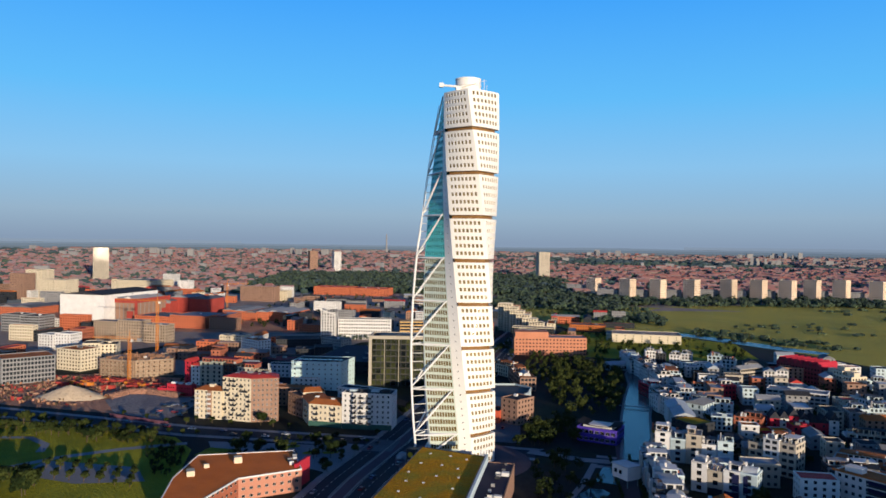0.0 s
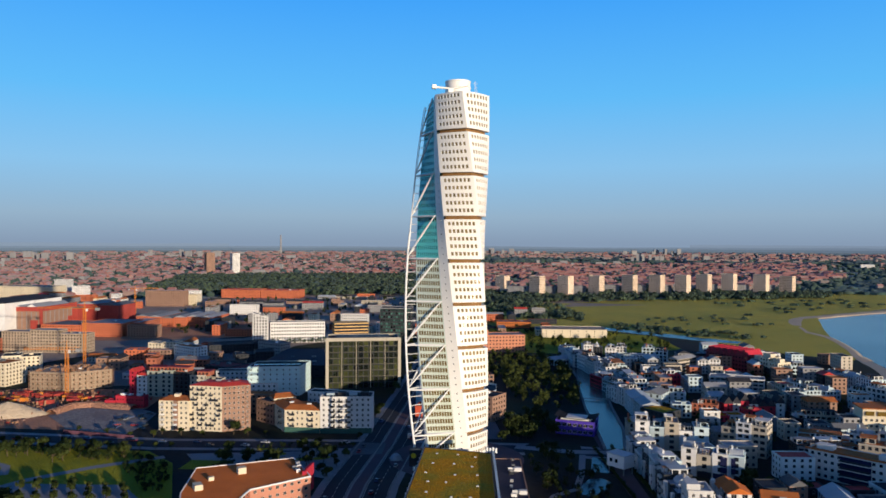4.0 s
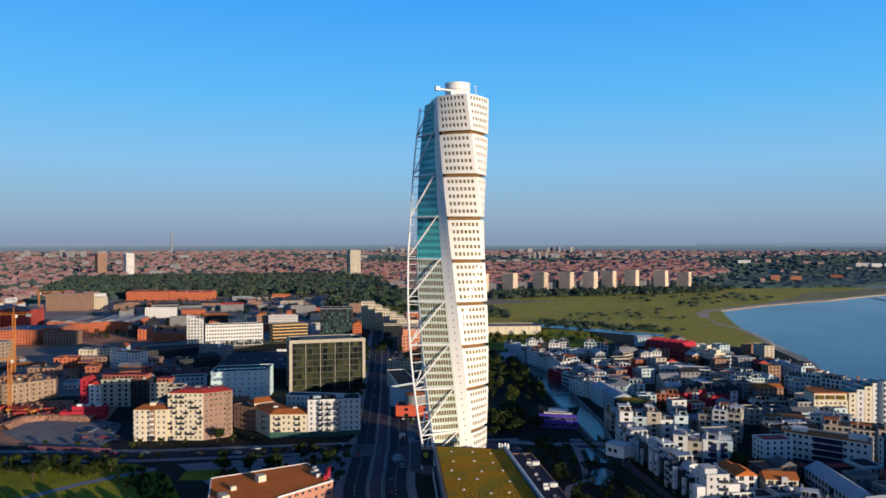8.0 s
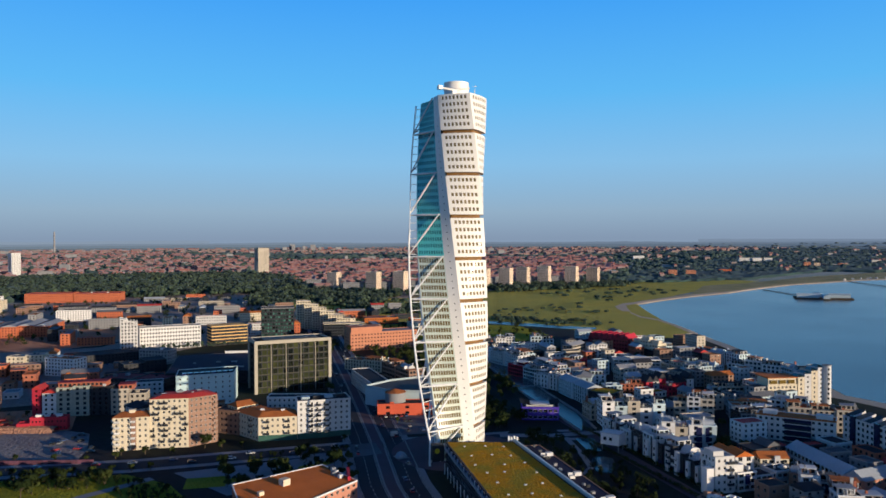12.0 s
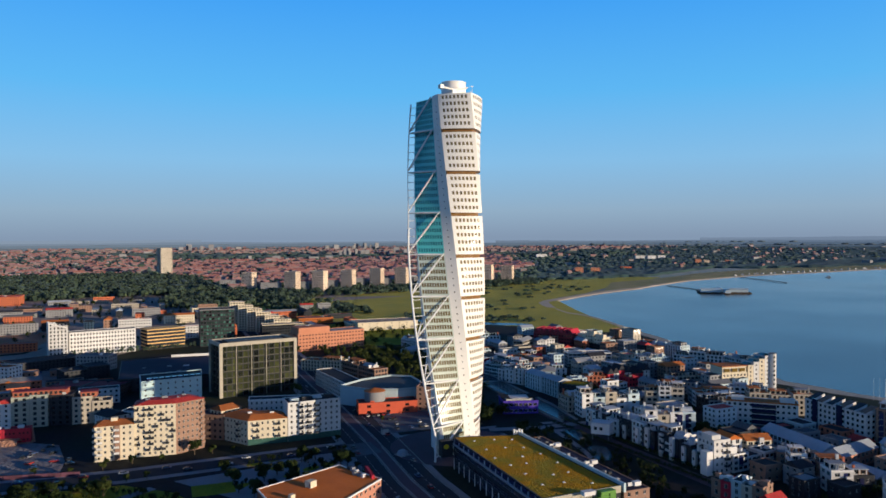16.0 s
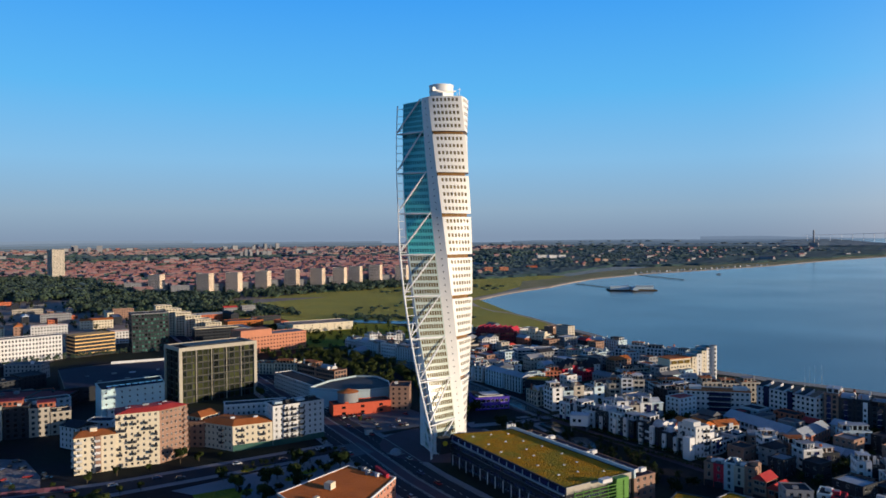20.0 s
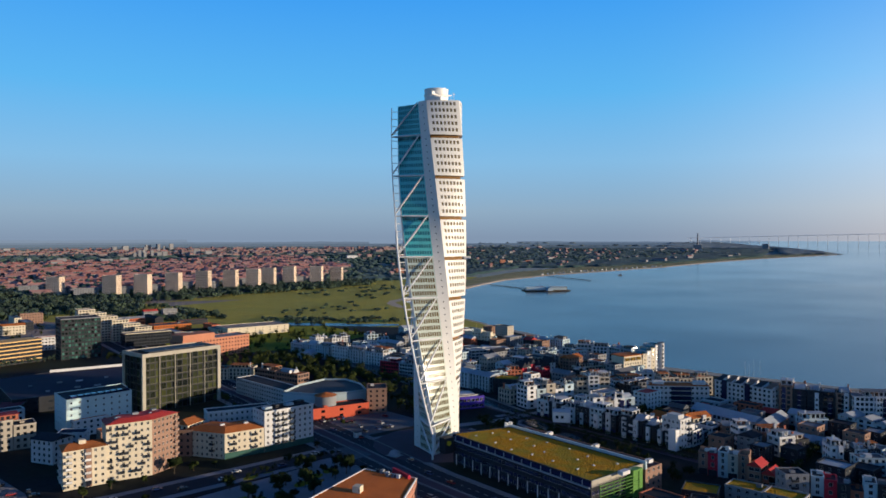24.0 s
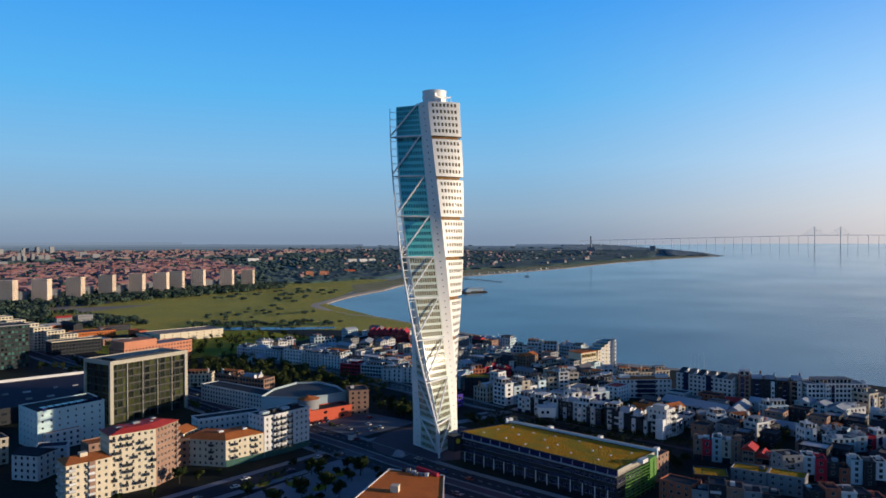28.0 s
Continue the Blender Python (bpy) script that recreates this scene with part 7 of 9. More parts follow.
for x, y, z, L, deg in ((-149.5, 543.0, 17.4, 13, -17), (-135.5, 539.0, 17.5, 15, -22), (-117.5, 532.0, 15.2, 9, -15)):
    attic = thing("attic_storey", "terracotta clad attic storey set back on a flat roof", "attic", "red attics", (x, y, z))
    g = Geo(); g.box((0, 0, 0), (L, 8.0, 2.9), radians(deg)); part("wall", g, M["redbrick"], attic)
    g = Geo(); g.box((0, 0, 2.92), (L + 0.8, 8.8, 0.35), radians(deg)); part("roof", g, M["darkred"], attic)
    u = Vector((math.cos(radians(deg)), math.sin(radians(deg))))
    for k in range(int(L / 2.6)):
        w = u * (-L / 2 + 1.6 + 2.6 * k) + Vector((u.y, -u.x)) * 4.02
        g = Geo(); g.box((w.x, w.y, 0.7), (1.5, 0.1, 1.6), radians(deg)); part("window", g, M["glass"], attic)
block(-168, 700, -147, 679, 10.0, 9.8, 14, "plaster", "tileroof", "flat", "apartment_block", "white terraced house with balconies")
block(-196, 728, -169, 720, 3.8, 11.4, 12, "cream", "greyroof", "flat", "apartment_block", "white and beige house", split=2)
block(-213, 708, -195, 705, 2.2, 13.8, 9, "orangebrick", "greyroof", "flat", "apartment_block", "orange brick house with flat roof")
block(-111, 673, -77, 678, -2.7, 19.8, 9, "dark", "darkroof", "flat", "office_building", "dark low shed with a felt roof", split=2)
block(-95, 726, -73, 707, 9.1, 10.7, 12, "greyconc", "greyroof", "flat", "office_building", "plain grey rendered office house")
block(-130, 618, -91, 587, 13.7, 17.2, 8, "dark", "darkred", "flat", "office_building", "dark low shed with a felt roof", split=2)
block(-78, 455, -67, 441, 9.5, 7.4, 13, "brownbrick", "darkroof", "flat", "apartment_block", "brown brick apartment house")
block(-67, 445, -54, 449, -3.1, 9.5, 15, "cream", "tileroof", "hip", "apartment_block", "cream house with a brown roof")
block(98, 719, 114, 710, 7.7, 14.0, 22, "cream", "greyroof", "flat", "office_building", "beige brick stair tower")
block(214, 822, 271, 806, 7.8, 29.0, 7, "cream", "greyroof", "flat", "hall", "long low pale rendered hall")
block(190, 911, 233, 899, 6.2, 23.2, 7, "tileroof", "greyroof", "flat", "hall", "low hall with an orange edge")
block(216, 806, 289, 787, 9.3, 34.8, 9, "cream", "yard", "flat", "hall", "long low shed with a cream front", pitch=9, win=(1.2, 1.0))
block(-457, 940, -393, 923, 28.5, 106.2, 36, "plaster", "darkroof", "gable", "shipyard_hall", "large white shipyard hall", single=False, rh=4, pitch=90)
block(-404, 947, -358, 935, 18.1, 67.6, 30, "brownbrick", "greyroof", "flat", "shipyard_hall", "large brown shipyard hall with red rim and posts", single=False, pitch=90)
block(-387, 1007, -335, 993, 15.5, 58.0, 22, "hallred", "greyroof", "gable", "shipyard_hall", "large red shipyard hall", single=False, pitch=90, rh=3, split=2)
block(-342, 1015, -288, 1001, 11.7, 43.5, 26, "hallred", "greyroof", "gable", "shipyard_hall", "large red shipyard hall", single=False, pitch=90, rh=3, split=2)
block(-350, 908, -255, 883, 12.9, 48.3, 14, "orangebrick", "greyroof", "flat", "factory_hall", "orange brick factory hall", single=False, split=2)
block(-262, 904, -240, 898, 12.9, 48.3, 14, "redbrick", "greyroof", "flat", "factory_hall", "red brick factory hall", single=False)
block(-265, 994, -168, 968, 15.5, 58.0, 12, "orangebrick", "greyroof", "gable", "factory_hall", "orange brick sawtooth hall", single=False, split=6, rh=2.5)
block(-318, 1300, -253, 1283, 5.2, 19.3, 26, "brownbrick", "greyroof", "flat", "office_building", "large brown brick block", single=False)
block(-258, 1311, -235, 1305, 5.2, 19.3, 18, "cream", "greyroof", "flat", "office_building", "beige rendered block of offices", single=False)
block(-215, 1476, -65, 1436, 10.4, 38.6, 14, "orangebrick", "redroof", "flat", "factory_hall", "long orange brick hall", single=False, split=2)
block(-343, 780, -259, 758, 4.1, 15.5, 20, "scaffold", "greyroof", "flat", "apartment_block", "grey-beige apartment house under construction", split=3)
block(-365, 711, -331, 702, 4.1, 15.5, 14, "plaster", "greyroof", "flat", "apartment_block", "white plastered apartment house", split=2)
block(-361, 766, -346, 762, 5.2, 19.3, 13, "redbrick", "redroof", "flat", "apartment_block", "red brick house with red roof")
block(-299, 531, -271, 554, -16.6, 20.0, 19, "greyconc", "tileroof", "flat", "office_building", "glazed grey office house", pitch=2.2, win=(1.7, 2.0))
block(-294, 602, -269, 591, 8.1, 18.3, 17, "cream", "tileroof", "flat", "office_building", "peach brick office house")
block(-289, 637, -262, 644, -5.0, 19.4, 16, "cream", "darkroof", "flat", "office_building", "peach brick office house", split=2)
block(-477, 846, -427, 832, 6.2, 23.2, 18, "greyconc", "darkroof", "flat", "office_building", "grey office house with ribbon windows", pitch=2.4, win=(2.0, 1.5), split=2)
block(-247, 575, -217, 566, 9.0, 28.6, 13, "scaffold", "scaffold", "flat", "construction_shell", "unfinished concrete shell in scaffolding", pitch=3.6, win=(1.0, 1.3))
block(-217, 566, -191, 579, -13.3, 26.9, 13, "scaffold", "scaffold", "flat", "construction_shell", "unfinished concrete shell in scaffolding", pitch=3.6, win=(1.0, 1.3))
block(-178, 509, -152, 502, 1.5, 5.8, 5.5, "redpaint", "darkred", "flat", "site_hut", "stacked red site huts", split=4, pitch=1.9, win=(0.9, 1.1))
block(-87, 524, -68, 522, 1.0, 9.9, 9, "plaster", "tileroof", "flat", "apartment_block", "white house with an orange roof")
block(-96, 477, -69, 471, 2.4, 9.7, 12, "brownbrick", "tileroof", "flat", "apartment_block", "brown brick house with tile roof")
block(-142, 733, -86, 744, -4.7, 25.6, 8, "dark", "darkroof", "flat", "office_building", "dark low shed with a felt roof")
block(-719, 1351, -684, 1341, 7.8, 29.0, 48, "cream", "greyroof", "flat", "office_building", "yellow stepped office tower", single=False)
block(-644, 1250, -591, 1236, 7.8, 29.0, 36, "cream", "greyroof", "flat", "office_building", "yellow stepped office tower", single=False)
block(-710, 1284, -681, 1276, 6.7, 25.1, 44, "brownbrick", "greyroof", "flat", "office_building", "brown brick office tower block", single=False)
block(-582, 1029, -532, 1016, 15.5, 58.0, 12, "orangebrick", "greyroof", "gable", "factory_hall", "orange brick gabled factory hall", single=False, split=2, rh=3)
block(-607, 1451, -505, 1424, 12.9, 48.3, 26, "cream", "greyroof", "flat", "office_building", "long peach rendered harbour hall", single=False)
block(-519, 1490, -494, 1483, 5.2, 19.3, 36, "plaster", "greyroof", "flat", "office_building", "tall white rendered silo block", single=False)
block(-474, 1442, -451, 1436, 5.2, 19.3, 26, "plaster", "greyroof", "flat", "office_building", "tall white rendered silo block", single=False)

# ---- single houses of the quarter ----
def found(label):
    return [o for o in scene.objects if o.get("label") == label][0]


balcony_house = found("white balcony house with a brown roof edge")
a, b = Vector((184, 303)), Vector((205, 270))
ex = (b - a).normalized()
out = Vector((-ex.y, ex.x)) if Vector((-ex.y, ex.x)).dot(Vector((9.4, 6.0))) < 0 else Vector((ex.y, -ex.x))
yaw = math.atan2(ex.y, ex.x)
for z in (3.3, 6.5, 9.7):
    m = a.lerp(b, 0.54) + out * 0.9
    g = Geo(); g.box((m.x, m.y, z), (13.0, 1.9, 0.35), yaw, 0); g.box((m.x + out.x * 0.9, m.y + out.y * 0.9, z + 0.36), (13.0, 0.08, 0.9), yaw, 1)
    on(balcony_house, "balcony", g, [M["plaster"], M["dark"]], "long balcony with a dark railing")
g = Geo(); m = a.lerp(b, 0.54) + out * 0.06; g.box((m.x, m.y, 0.4), (13.0, 0.2, 11.8), yaw); on(balcony_house, "loggia_glass", g, M["blueglass"], "glazed wall behind the balconies")
g = Geo(); m = a.lerp(b, 0.5) + out * 0.15; g.box((m.x, m.y, 12.9), ((b - a).length + 0.6, 1.1, 0.75), yaw); on(balcony_house, "roof_edge", g, M["tileroof"], "red-brown tiled roof edge")
for s_at, w in ((0.18, 7.0), (0.86, 8.0)):
    m = a.lerp(b, s_at) - out * 5.0
    g = Geo(); g.box((m.x, m.y, 13.0), (w, 4.6, 2.3), yaw); on(balcony_house, "roof_hutch", g, M["plaster"])

strip_house = found("white waterfront apartment house with dark stair strips")
a, b = Vector((207, 268)), Vector((195, 229))
ex = (b - a).normalized()
out = Vector((ex.y, -ex.x))
if out.dot(Vector((13.2, -4.1))) > 0:
    out = -out
yaw = math.atan2(ex.y, ex.x)
for s_at in (0.20, 0.60):
    m = a.lerp(b, s_at) + out * 0.3
    g = Geo(); g.box((m.x, m.y, 0), (3.4, 0.9, 18.6), yaw); on(strip_house, "stair_strip", g, M["blueglass"], "dark blue glazed stair strip")
for k in range(6):
    m = a.lerp(b, 0.08 + 0.17 * k)
    g = Geo()
    w = ex * 2.3
    lo, hi = m - out * 0.8, m - out * 9.5
    g.face([(*(lo - w), 17.6), (*(lo + w), 17.6), (*(hi + w), 20.2), (*(hi - w), 20.2)], 0)
    g.face([(*(hi - w), 17.0), (*(hi + w), 17.0), (*(hi + w), 20.2), (*(hi - w), 20.2)], 1)
    for e in (-1, 1):
        g.face([(*(lo + w * e), 17.6), (*(hi + w * e), 20.2), (*(hi + w * e), 17.0), (*(lo + w * e), 17.0)], 1)
    on(strip_house, "roof_slope", g, [M["brownbrick" if k % 2 else "dark"], M["plaster"]], "slanting brown roof over a top floor")

end_house = found("white stepped end house of the row")
for u, v, w, d, z0, z1 in ((0.25, 0.4, 5.0, 7.0, 15.5, 18.0), (1.25, 0.45, 5.5, 8.0, 0.0, 11.5), (-0.22, 0.2, 3.4, 4.5, 0.0, 11.0)):
    p = Vector((94, 249)).lerp(Vector((103, 246.5)), u) + Vector((3.0, 11.0)) * v
    g = Geo(); g.box((p.x, p.y, z0), (w, d, z1 - z0), radians(-15)); on(end_house, "stepped_tier", g, M["plaster"], "white lower tier of the stepped house")

# cream corner house and its stepped gable towards the sea
corner = building("corner_house", "cream corner house with three wide top windows", "house", [(255, 352), (274, 345), (279, 358), (260, 365)], 13.2, "cream", "tileroof", 4, 2.6, (1.4, 1.5), parapet=0.3)
g = Geo(); g.prism(rect(267, 355.2, 19.6, 13.3, -20.2), 13.2, 17.6); on(corner, "top_floor", g, M["cream"])
ex = (Vector((274, 345)) - Vector((255, 352))).normalized()
for k in range(3):
    p = Vector((255, 352)) + ex * (3.8 + 6.2 * k) + Vector((ex.y, -ex.x)) * 0.12
    g = Geo(); g.box((p.x, p.y, 14.0), (4.4, 0.4, 2.4), math.atan2(ex.y, ex.x)); on(corner, "wide_window", g, M["wingglass"], "wide window under the roof")
g = Geo(); g.prism(rect(267, 355.2, 21, 15, -20.2), 17.6, 18.1); on(corner, "roof_slab", g, M["tileroof"], "overhanging brown roof")
for k in range(4):
    p, q = Vector((274.5, 344.6)).lerp(Vector((292, 338)), k / 4), Vector((274.5, 344.6)).lerp(Vector((292, 338)), (k + 1) / 4 - 0.01)
    d = Vector((4.6, 12.0))
    h = (17.5, 19.5, 21.5, 23.5)[k]
    house = building("gable_house", "white stepped gable house on the sea front", "house", [tuple(p), tuple(q), tuple(q + d), tuple(p + d)], h, "cream" if k % 2 == 0 else "plaster", "greyroof", round(h / 3), 2.4, (1.2, 1.5), group="stepped sea front gables")
    m = (p + q) / 2 + d * 0.35
    g = Geo()
    for t in range(6):
        a0, a1 = math.pi * t / 6, math.pi * (t + 1) / 6
        u = (q - p).normalized() * 2.0
        c0, c1 = m + u * math.cos(a0), m + u * math.cos(a1)
        e = d.normalized() * 2.6
        g.face([(*(c0 - e), h + 0.4 + 1.7 * math.sin(a0)), (*(c1 - e), h + 0.4 + 1.7 * math.sin(a1)), (*(c1 + e), h + 0.4 + 1.7 * math.sin(a1)), (*(c0 + e), h + 0.4 + 1.7 * math.sin(a0))])
    on(house, "vault", g, surface("teal_copper", (0.12, 0.30, 0.34), 0.6, 0.2, 0.3, 2.0), "small teal copper vault")

# big red house with a saw-tooth roof at the beach, stepped cream flats beside it
red_hall = building("apartment_block", "large dark red house with a crimson saw-tooth roof", "apartment house", [(301, 595), (318, 558), (338, 567), (321, 604)], 13.5, "darkred", "darkroof", 4, 2.8, (1.5, 1.5), single=False)
for k in range(7):
    p, q = Vector((301, 595)).lerp(Vector((318, 558)), k / 7), Vector((301, 595)).lerp(Vector((318, 558)), (k + 1) / 7)
    d = Vector((20, 9))
    g = Geo()
    m = p.lerp(q, 0.5)
    for u, v in ((p, m), (m, q)):
        zu, zv = (13.6, 18.2) if u is p else (18.2, 13.6)
        g.face([(*u, zu), (*v, zv), (*(v + d), zv), (*(u + d), zu)], 0)
    for e in (Vector((0, 0)), d):
        g.face([(*(p + e), 13.6), (*(q + e), 13.6), (*(m + e), 18.2)], 1)
    on(red_hall, "saw_tooth_roof", g, [M["redpaint"], M["darkred"]], "crimson saw-tooth roof")
for k in range(3):
    p, q = Vector((319, 555)).lerp(Vector((321.5, 522)), k / 3), Vector((319, 555)).lerp(Vector((321.5, 522)), (k + 1) / 3 - 0.01)
    d = Vector((14, 4))
    h = (12.0, 15.5, 13.0)[k]
    flats = building("apartment_block", "cream stepped flats with roof pavilions", "apartment house", [tuple(p), tuple(q), tuple(q + d), tuple(p + d)], h, "cream" if k else "greyconc", "greyroof", round(h / 3), 2.6, (1.5, 1.5), single=False, group="stepped cream flats")
    for j in (0.3, 0.75):
        c = p.lerp(q, j) + d * 0.4
        g = Geo(); g.box((c.x, c.y, h), (4.0, 4.6, 3.2), radians(-86)); on(flats, "roof_pavilion", g, M["cream"], "sunlit cream roof pavilion")

# ---- small court houses that fill the waterfront quarter ----
def inside(p, poly):
    hit = False
    for i in range(len(poly)):
        (x1, y1), (x2, y2) = poly[i], poly[i - 1]
        if (y1 > p[1]) != (y2 > p[1]) and p[0] < (x2 - x1) * (p[1] - y1) / (y2 - y1) + x1:
            hit = not hit
    return hit


def infill(area, n, seed, sizes, heights, walls, roofs, keep_off=(), name="town_house", label="small plastered court house", deg=-12, single=True, tries=30):
    rnd = random.Random(seed)
    made = 0
    for x, y in scatter(area, n * tries, seed):
        if made >= n:
            break
        w, d = rnd.uniform(*sizes), rnd.uniform(8, 11)
        q = rect(x, y, w, d, deg + rnd.choice((0, 90)))
        test = offset_poly(q, 1.6)
        probe = test + [((test[i][0] + test[i - 1][0]) / 2, (test[i][1] + test[i - 1][1]) / 2) for i in range(4)] + [(x, y)]
        if any(inside(p, f) for f in FOOT for p in probe) or any(inside(p, q) for f in FOOT for p in f):
            continue
        if any(inside(p, k) for k in keep_off for p in probe):
            continue
        FOOT.append(q)
        made += 1
        h = rnd.uniform(*heights)
        style = rnd.choice(("flat", "flat", "gable"))
        wall = rnd.choice(walls)
        word = {"plaster": "white", "greyconc": "grey", "bluewall": "pale grey", "cream": "cream", "beige": "beige", "brownbrick": "brown brick", "redpaint": "red painted", "redbrick": "red brick", "dark": "dark clad", "orangebrick": "orange brick"}[wall]
        building(name, "small %s house in a narrow court" % word if name == "town_house" else label, "house", q, h, wall, rnd.choice(roofs), max(1, round(h / 3)), 3.0, (1.4, 1.4), style=style, roof_height=2.4, group="court houses", single=single, reach=380)


FOOT.append(HALL_PLAN)
WALLS = ("plaster", "greyconc", "bluewall", "beige", "brownbrick", "dark", "plaster", "bluewall", "greyconc", "redbrick")
ROOFS = ("greyroof", "darkroof", "darkroof", "skyroof", "greyroof", "redroof", "tileroof", "skyroof")
CANAL_ZONE = [(98, 340), (112, 372), (128, 425), (146, 490), (176, 590), (196, 652), (226, 665), (206, 600), (190, 545), (170, 480), (140, 368), (128, 340)]
infill([(135, 375), (175, 480), (215, 640), (300, 610), (345, 540), (345, 470), (315, 400), (285, 345), (215, 285), (150, 300)], 60, 61, (9, 18), (6, 12), WALLS, ROOFS, [CANAL_ZONE, rect(180, 627, 36, 18, 18)])
# mostly dark walls in this corner stand in for its shade
infill([(108, 240), (130, 290), (205, 262), (200, 160), (150, 90), (60, 120), (95, 200)], 46, 62, (7, 14), (5, 9), ("dark", "brownbrick", "greyconc", "redbrick", "dark", "dark", "bluewall", "brownbrick"), ("darkroof", "darkroof", "greyroof", "redroof", "darkroof", "skyroof"))
infill([(300, 560), (380, 520), (430, 570), (400, 620), (320, 660)], 10, 63, (12, 22), (8, 13), WALLS, ROOFS)
YARD = ("brownbrick", "greyconc", "cream", "orangebrick", "plaster", "dark")
SITE = [[(-310, 475), (-120, 425), (-118, 560), (-310, 570)], [(-130, 340), (120, 340), (120, 460), (-130, 460)]]
infill([(-170, 575), (-75, 580), (-85, 770), (-140, 780), (-240, 700)], 22, 64, (12, 26), (4, 10), ("brownbrick", "beige", "orangebrick", "brownbrick", "plaster", "redbrick"), ("greyroof", "darkroof", "tileroof"), SITE, "office_building", "low shed in an old shipyard", -8, single=False)
infill([(-560, 560), (-300, 590), (-260, 840), (-520, 900), (-700, 800)], 26, 65, (18, 40), (8, 18), YARD, ("greyroof", "tileroof", "redroof"), SITE, "office_building", "office house in the harbour quarter", -12, single=False)
infill([(-240, 880), (260, 830), (300, 1120), (100, 1180), (-240, 1250)], 42, 66, (18, 44), (6, 14), YARD, ("greyroof", "tileroof", "redroof", "darkroof"), SITE, "office_building", "low works building in the harbour quarter", -12, single=False)
infill([(-240, 1180), (120, 1150), (170, 1330), (130, 1440), (-240, 1460)], 26, 68, (16, 40), (4, 9), ("brownbrick", "greyconc", "dark", "orangebrick", "beige"), ("greyroof", "darkroof", "skyroof"), SITE, "office_building", "low shed near the old docks", -12, single=False)
infill([(-900, 1000), (-520, 1160), (-250, 1250), (-250, 1420), (-900, 1450)], 46, 67, (18, 50), (9, 20), YARD, ("greyroof", "tileroof", "redroof"), SITE, "office_building", "brick building near the old docks", -12, single=False)

# red frame, door and rooflights of the shipyard halls
for hall_ob in [o for o in scene.objects if o.name.startswith("shipyard_hall")]:
    if "red rim" not in hall_ob.get("label", ""):
        continue
    a, b, dep = Vector((-404, 947)), Vector((-358, 935)), Vector((18.1, 67.6))
    corners = [a, b, b + dep, a + dep]
    for u, v in ((a, b), (b, b + dep)):
        ex = (v - u).normalized()
        out = Vector((ex.y, -ex.x))
        yaw = math.atan2(ex.y, ex.x)
        m = (u + v) / 2 + out * 0.3
        g = Geo(); g.box((m.x, m.y, 25.6), ((v - u).length + 1.0, 0.7, 5.2), yaw)
        on(hall_ob, "rim_band", g, M["hallred"], "wide red band under the roof edge")
        for s in (0.0, 1.0):
            w = u.lerp(v, s) + out * 0.7
            g = Geo(); g.box((w.x, w.y, -0.2), (2.4, 1.6, 31.4), yaw)
            on(hall_ob, "post", g, M["hallred"], "red corner post")
        w = u.lerp(v, 0.82) + out * 0.3
        g = Geo(); g.box((w.x, w.y, 0.0), (9.0, 0.7, 15.0), yaw)
        on(hall_ob, "door", g, M["hallred"], "tall red sliding door")
        for k in range(1, 8):
            w = u.lerp(v, k / 8) + out * 0.15
            g = Geo(); g.box((w.x, w.y, 0.0), (0.5, 0.5, 25.0), yaw)
            on(hall_ob, "pilaster", g, M["greyconc"])
    for s in (0.3, 0.72):
        c = a.lerp(b, s) + dep / 2
        ridge, half = Vector((18.1, 67.6)).normalized(), (b - a).normalized() * 7
        e0, e1 = c - ridge * 33, c + ridge * 33
        g = Geo()
        for sgn in (-1, 1):
            q = [(*(e0 + half * sgn), 30.1), (*(e1 + half * sgn), 30.1), (*e1, 33.6), (*e0, 33.6)]
            g.face(q if sgn > 0 else q[::-1], 0)
        for e in (e0, e1):
            g.face([(*(e - half), 30.1), (*(e + half), 30.1), (*e, 33.6)], 1)
        on(hall_ob, "roof_monitor", g, [M["greyroof"], M["plaster"]], "low gabled roof with a white end")

# ---- trees and cars ----
def tree_kind(seed, height, width, leaves=420, leaf=0.55):
    """A tree: tapered trunk with limbs, and a crown of many leaf tufts with gaps."""
    rnd = random.Random(seed)
    base = thing("tree", "leafy green street tree with an uneven crown", "tree", "trees of the quarter")
    t = Geo()
    t.bar((0, 0, -0.2), (0.1, 0, height * 0.45), 0.22, r2=0.13)
    lobes = []
    for k in range(8):
        a = rnd.uniform(0, 6.28)
        r = width * rnd.uniform(0.2, 0.42)
        tip = (r * math.cos(a), r * math.sin(a), height * rnd.uniform(0.36, 0.85))
        t.bar((0.1, 0, height * rnd.uniform(0.25, 0.42)), tip, 0.1, r2=0.04, sides=4)
        lobes.append((tip, width * rnd.uniform(0.16, 0.34)))
    lobes.append(((0, 0, height * 0.72), width * 0.34))
    c = Geo()
    for _ in range(leaves):
        (x, y, z), r = rnd.choice(lobes)
        v = Vector((rnd.gauss(0, 1), rnd.gauss(0, 1), rnd.gauss(0, 1))).normalized() * r * rnd.uniform(0.55, 1.05)
        p = Vector((x, y, z)) + Vector((v.x, v.y, v.z * 0.85))
        n = (v.normalized() + Vector((rnd.uniform(-.5, .5), rnd.uniform(-.5, .5), rnd.uniform(-.2, .7)))).normalized()
        u = n.orthogonal().normalized()
        w = n.cross(u)
        s = leaf * rnd.uniform(0.6, 1.2)
        c.face([p + u * s, p + w * s * 0.7, p - u * s, p - w * s * 0.7])
    part("trunk", t, M["trunk"], base)
    part("crown", c, M["leaf"], base)
    return base


